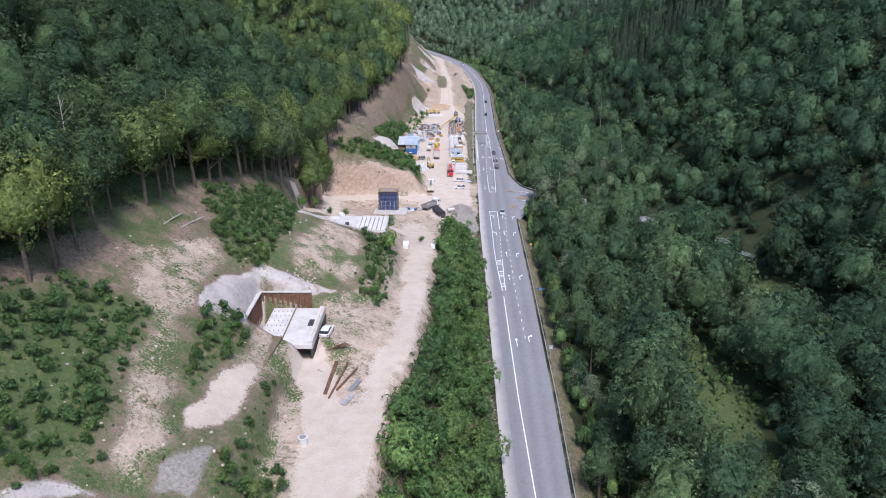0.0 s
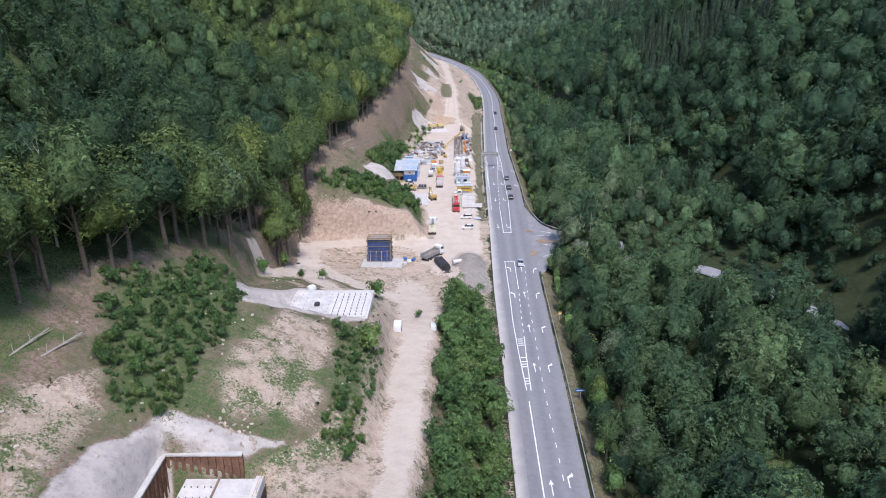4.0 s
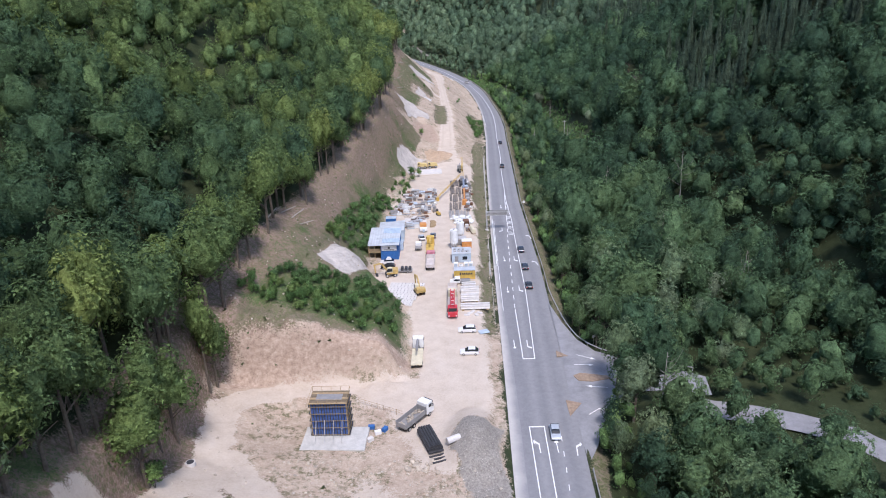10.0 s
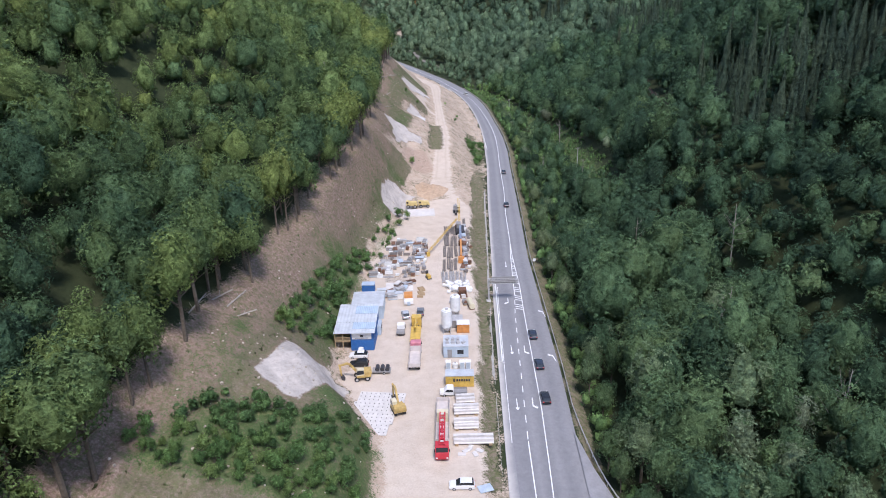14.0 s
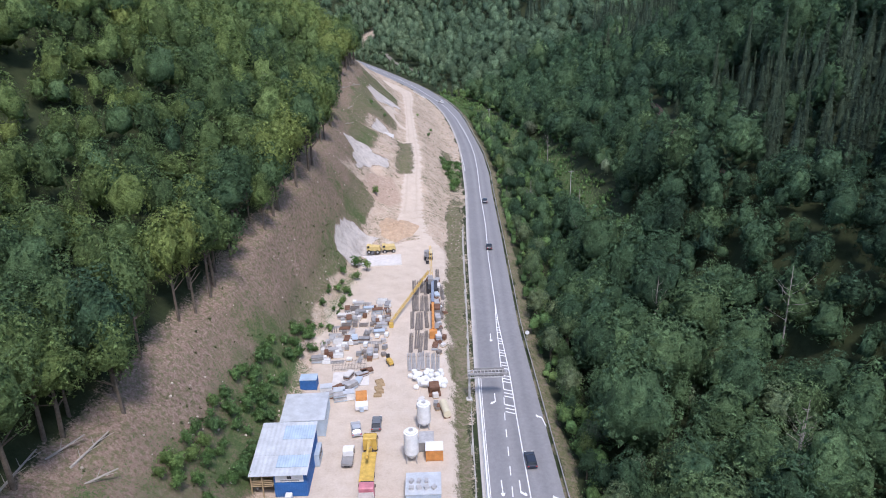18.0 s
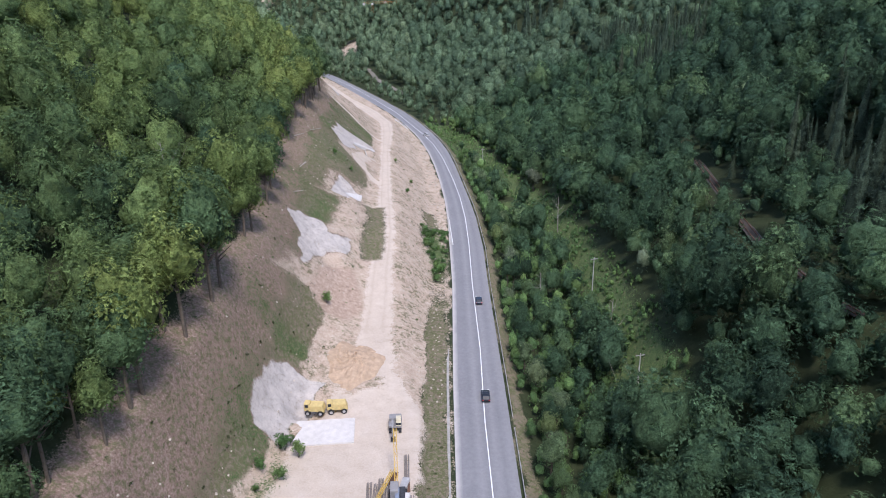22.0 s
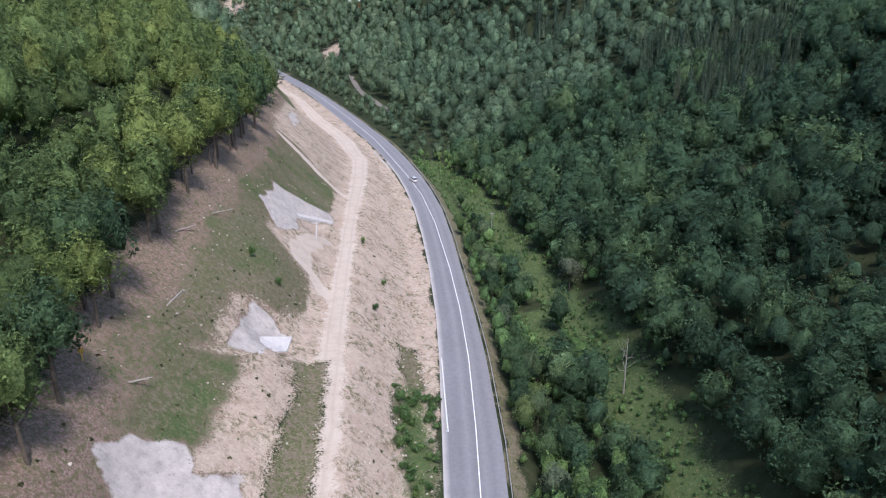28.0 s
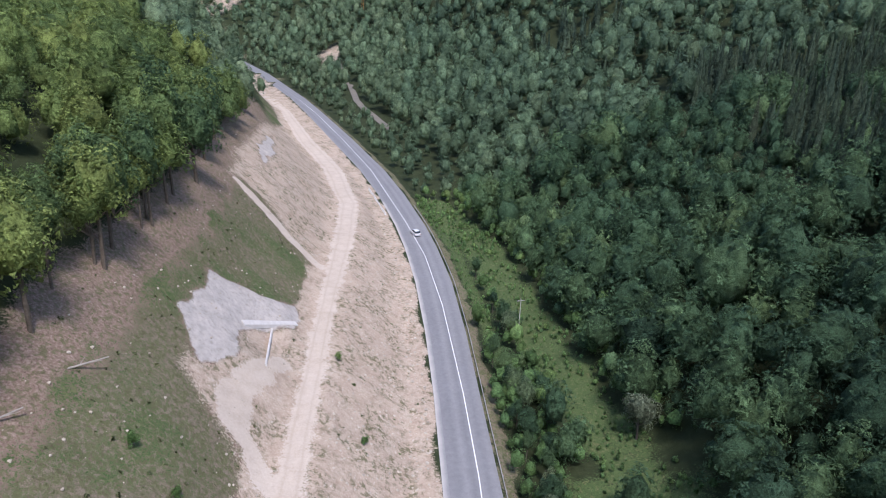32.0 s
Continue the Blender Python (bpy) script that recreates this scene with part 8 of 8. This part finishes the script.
# ---------------------------------------------------------------- stones
def stone(seed, r=1.0):
    rr = np.random.default_rng(seed)
    bm = BM()
    bmesh.ops.create_icosphere(bm, subdivisions=1, radius=r)
    for v in bm.verts:
        v.co = Vector(v.co) * rr.uniform(0.65, 1.15)
        v.co.z *= 0.75
    me = bpy.data.meshes.new("boulder")
    bm.to_mesh(me)
    bm.free()
    me.materials.append(M_ROCK)
    return me


STONES = [stone(k) for k in range(7)]
for k in range(60):
    x, y = (rng.normal(-4.5, 1.6), rng.normal(235.5, 1.6)) if k < 22 else (rng.uniform(-6, 8), rng.uniform(222, 233)) if k < 40 else (rng.uniform(-28, -10), rng.uniform(230, 237))
    o = tagged(new("boulder", STONES[k % 7]), "pale broken limestone block among rubble", "boulder", "blocks of rubble")
    s = rng.uniform(0.25, 0.8) if k < 22 else rng.uniform(0.2, 0.5)
    o.matrix_basis = pose(x, y, float(land(x, y)) + 0.15 * s, rng.uniform(0, 360), rng.uniform(0, 40), rng.uniform(0, 360)) @ Matrix.Diagonal((s, s, s, 1))


def rubble(name, places, sizes, label):
    base_v = [np.array([tuple(v.co) for v in me.vertices]) for me in STONES]
    base_f = [np.array([tuple(p.vertices) for p in me.polygons]) for me in STONES]
    vs, fs, at = [], [], 0
    r = np.random.default_rng(len(name))
    zs = land(places[:, 0], places[:, 1])
    for (x, y), z, s in zip(places, zs, sizes):
        k = int(r.integers(7))
        a = r.uniform(0, 6.28)
        v = base_v[k] * s
        v = np.stack([v[:, 0] * math.cos(a) - v[:, 1] * math.sin(a) + x, v[:, 0] * math.sin(a) + v[:, 1] * math.cos(a) + y, v[:, 2] + z + s * 0.2], 1)
        vs.append(v)
        fs.append(base_f[k] + at)
        at += len(v)
    f3 = np.concatenate(fs)
    me = mesh_from(name, np.concatenate(vs), f3, M_ROCK_SMALL)
    tagged(new(name, me), label, "rubble", kind="stuff")


M_ROCK_SMALL = worn("rubble_stone", (0.5, 0.44, 0.36), 0.95, 0, 0.8, 0.5, 0.2)


def rubble_places():
    p = np.array(scatter(-62, 22, 60, 740, 1.5, 97))
    x, y = p[:, 0], p[:, 1]
    r = np.random.default_rng(98).uniform(size=len(x))
    tl, tr, L = track_l(y), track_r(y), road_l(y)
    emb = (x > tr + 0.8) & (x < L - 1.5) & (y > 445)
    foot = emb & (x > L - 5.5) & (y > 560)
    cut = (x > bench_x(y) - 4) & (x < bench_x(y) + 3) & (x < tl - 0.5)
    mess = (x > -30) & (x < 9) & (y > 216) & (y < 238)
    slope = (x > edge_x(y)) & (x < bench_x(y))
    soil_here = zones(x, y)[1] * (x < tl - 0.5)
    keep = (emb & (r < 0.6)) | (foot & (r < 0.8)) | (cut & (r < 0.22)) | (mess & (r < 0.5)) | (slope & (r < 0.12)) | ((soil_here > 0.5) & (r < 0.2) & (y < 215))
    keep &= ~((x > -39) & (x < -13) & (y > 108) & (y < 130)) & ~((x > -34) & (x < -15) & (y > 173) & (y < 190))
    q = p[keep]
    return q, np.random.default_rng(99).uniform(0.08, 0.34, len(q)) * np.where(foot[keep], 1.5, 1)


rubble("rubble", *rubble_places(), "loose pale stones over the embankment and cuts")

# ---------------------------------------------------------------- bare trees, logs and poles
M_DEAD = worn("weathered_dead_wood", (0.36, 0.33, 0.29), 0.95, 0, 1.5, 0.3)


def snag(x, y, h, lift=0.0):
    o = thing("bare_tree", ground_at(x, y, 40 * h), "bare grey dead tree standing in the wood", "dead tree", "dead trees")
    part("trunk", tube(BM(), (0, 0, -0.3), (0.3, 0.2, h), 0.22, 7, 0.05), M_DEAD, o)
    r = np.random.default_rng(int(h * 100))
    for k in range(11):
        z, a = h * r.uniform(0.4, 0.95), r.uniform(0, 6.28)
        ln = ((h - z) * 0.5 + 0.8) * r.uniform(0.5, 1.3)
        foot = Vector((0.3 * z / h, 0.2 * z / h, z))
        bend = foot + Vector((ln * 0.5 * math.cos(a), ln * 0.5 * math.sin(a), ln * r.uniform(0.15, 0.5)))
        tip = bend + Vector((ln * 0.45 * math.cos(a + r.uniform(-0.7, 0.7)), ln * 0.45 * math.sin(a + r.uniform(-0.7, 0.7)), ln * r.uniform(0.3, 0.9)))
        bm = tube(BM(), foot, bend, 0.05, 4, 0.03)
        tube(bm, bend, tip, 0.03, 4, 0.01)
        part("branch", bm, M_DEAD, o)


for x, y, h in ((62, 330, 19), (66, 336, 18.5), (58, 390, 17.5), (80, 372, 21), (56, 470, 15.5), (44, 500, 11), (52, 436, 17), (-62, 156, 17.2), (-66, 120, 18.2), (74, 300, 18), (60, 560, 13.5), (40, 250, 16), (-45, 470, 13.2)):
    snag(x, y, h)
for k, (x, y, a, ln) in enumerate(((-44, 318, 60, 9), (-41, 321, 75, 8), (-39, 316, 40, 7), (-46, 313, 85, 9), (-30, 580, 35, 9), (-33, 566, 50, 8), (-27, 520, 20, 6), (-55, 133, 80, 9), (-52, 135, 70, 8), (-28, 545, 80, 7))):
    lg = thing("felled_log", ground_at(x, y, a) @ pose(0, 0, 0.25), "grey felled trunk lying on the cleared slope", "log", "felled logs")
    part("trunk", tube(BM(), (-ln / 2, 0, 0), (ln / 2, 0.3, 0.1), 0.2, 7, 0.1), M_DEAD, lg)
    for j in range(4):
        part("branch", tube(BM(), (-ln / 4 + j * ln / 6, 0, 0.1), (-ln / 4 + j * ln / 6 + 1.2, (-1) ** j * 1.3, 0.7), 0.06, 4, 0.02), M_DEAD, lg)
for x, y in ((58, 452), (52, 560), (41, 660), (60, 505)):
    pl = thing("utility_pole", ground_at(x, y, 12), "tall concrete utility pole with a crossarm", "utility pole", "utility poles")
    part("pole", tube(BM(), (0, 0, -0.4), (0, 0, 11), 0.17, 8, 0.1), M_CONC, pl)
    part("crossarm", box(BM(), -1.1, -0.06, 10.4, 1.1, 0.06, 10.55, 0.01), M_STEEL, pl)
    for sx in (-0.9, 0, 0.9):
        part("insulator", tube(BM(), (sx, 0, 10.55), (sx, 0, 10.85), 0.06, 6), M_DARK, pl)

# the pale willow on the valley floor
PALE = tree_kind(900, 0.3, 4.6, 5.2, 1.6, M_PALE, 12, (18, 13))
plant(PALE, 59.5, 616, 1.0, "round pale silvery willow on the valley floor", "tree", "", "willow")

# low concrete pads and footings under the sprayed walls
def footing(corners, lift, label):
    """A low slab over four plan points, following the ground."""
    bm = BM()
    zs = [float(land(x, y)) for x, y in corners]
    low_ = [bm.verts.new((x, y, z - 0.5)) for (x, y), z in zip(corners, zs)]
    top_ = [bm.verts.new((x, y, z + lift)) for (x, y), z in zip(corners, zs)]
    bm.faces.new(top_)
    bm.faces.new(low_[::-1])
    for k in range(4):
        bm.faces.new((low_[k], low_[(k + 1) % 4], top_[(k + 1) % 4], top_[k]))
    bmesh.ops.recalc_face_normals(bm, faces=bm.faces)
    bmesh.ops.bevel(bm, geom=list(bm.edges), offset=0.04, segments=1, affect="EDGES")
    tagged(part("wall_footing", bm, M_PRECAST), label, "footing", "footings")


def footing_line(a, b, w, lift):
    d = Vector((b[0] - a[0], b[1] - a[1])).normalized()
    n = Vector((-d.y, d.x)) * w / 2
    footing([(a[0] + n.x, a[1] + n.y), (a[0] - n.x, a[1] - n.y), (b[0] - n.x, b[1] - n.y), (b[0] + n.x, b[1] + n.y)], lift, "narrow pale concrete footing below the sprayed wall")


footing([(-15.6, 552.3), (-10.4, 557.4), (-10.6, 552.4), (-14.3, 544.6)], 0.3, "pale concrete slab below the sprayed wall")
footing_line((-18.4, 620.0), (-10.7, 633.2), 0.7, 0.45)
footing_line((-14.3, 626.0), (-12.3, 610.4), 0.35, 0.3)

# steel netting pins and a yellow marker by the wood
ym = thing("yellow_marker", ground_at(-32.2, 518), "yellow survey marker on the cleared slope", "marker")
part("post", tube(BM(), (0, 0, 0), (0, 0, 2.0), 0.12, 6), M_YELLOW, ym)
part("plate", box(BM(), -0.4, -0.05, 1.3, 0.4, 0.05, 2.1, 0.02), M_YELLOW, ym)

# ---------------------------------------------------------------- far works and tower cranes
for x, y, top, ln, turn in ((-48, 1271, 61, 42, 8), (-22, 1290, 62, 36, -10)):
    z0 = float(land(x, y))
    cr = thing("tower_crane", pose(x, y, z0, 0, 0, turn), "orange tower crane far up the valley", "tower crane", "tower cranes")
    lattice(cr, (0, 0, 0), (0, 0, top - z0), 1.8, M_ORANGE, 9)
    lattice(cr, (-12, 0, top - z0), (ln, 0, top - z0), 1.6, M_ORANGE, 18)
    part("counterweight", box(BM(), -12, -1.2, top - z0 - 3, -9, 1.2, top - z0, 0.1), M_CONC, cr)
    part("cab", box(BM(), -1, -1.6, top - z0 - 2.6, 1.2, 1.2, top - z0 - 0.4, 0.1), M_WHITE, cr)

# the sand heap below the sprayed wall
M_SAND = worn("tan_sand", (0.46, 0.34, 0.235), 0.95, 0, 0.8, 0.3, 0.15)
rs = np.random.default_rng(61)
vs, qs, kk, mm = [], [], 40, 12
for i in range(mm):
    for j in range(kk):
        a, u = j * 2 * math.pi / kk, 1 - i / (mm - 1)
        rr_ = u * (1 + 0.1 * math.sin(3 * a + 1) + 0.06 * math.sin(7 * a))
        px, py = -5.4 + 6.4 * rr_ * math.cos(a), 457.5 + 9.0 * rr_ * math.sin(a)
        vs.append((px, py, float(land(px, py)) - 0.1 + 2.0 * (1 - u) ** 0.8 + (0.12 * rs.normal() if 0 < i < mm - 1 else 0)))
for i in range(mm - 1):
    for j in range(kk):
        qs.append((i * kk + j, i * kk + (j + 1) % kk, (i + 1) * kk + (j + 1) % kk, (i + 1) * kk + j))
tagged(new("sand_mound", mesh_from("sand_mound", vs, qs, M_SAND)), "broad low heap of tan sand beside the site track", "sand heap")
# broken white stone above the portal
for k in range(26):
    o = tagged(new("boulder", STONES[k % 7]), "white broken stone above the portal", "boulder", "white stones above the portal")
    px, py, q = rs.uniform(-33, -26), rs.uniform(130.5, 135), rs.uniform(0.2, 0.5)
    o.matrix_basis = pose(px, py, float(land(px, py)) + 0.1 * q, rs.uniform(0, 360), rs.uniform(0, 40), rs.uniform(0, 360)) @ Matrix.Diagonal((q, q, q * 0.7, 1))
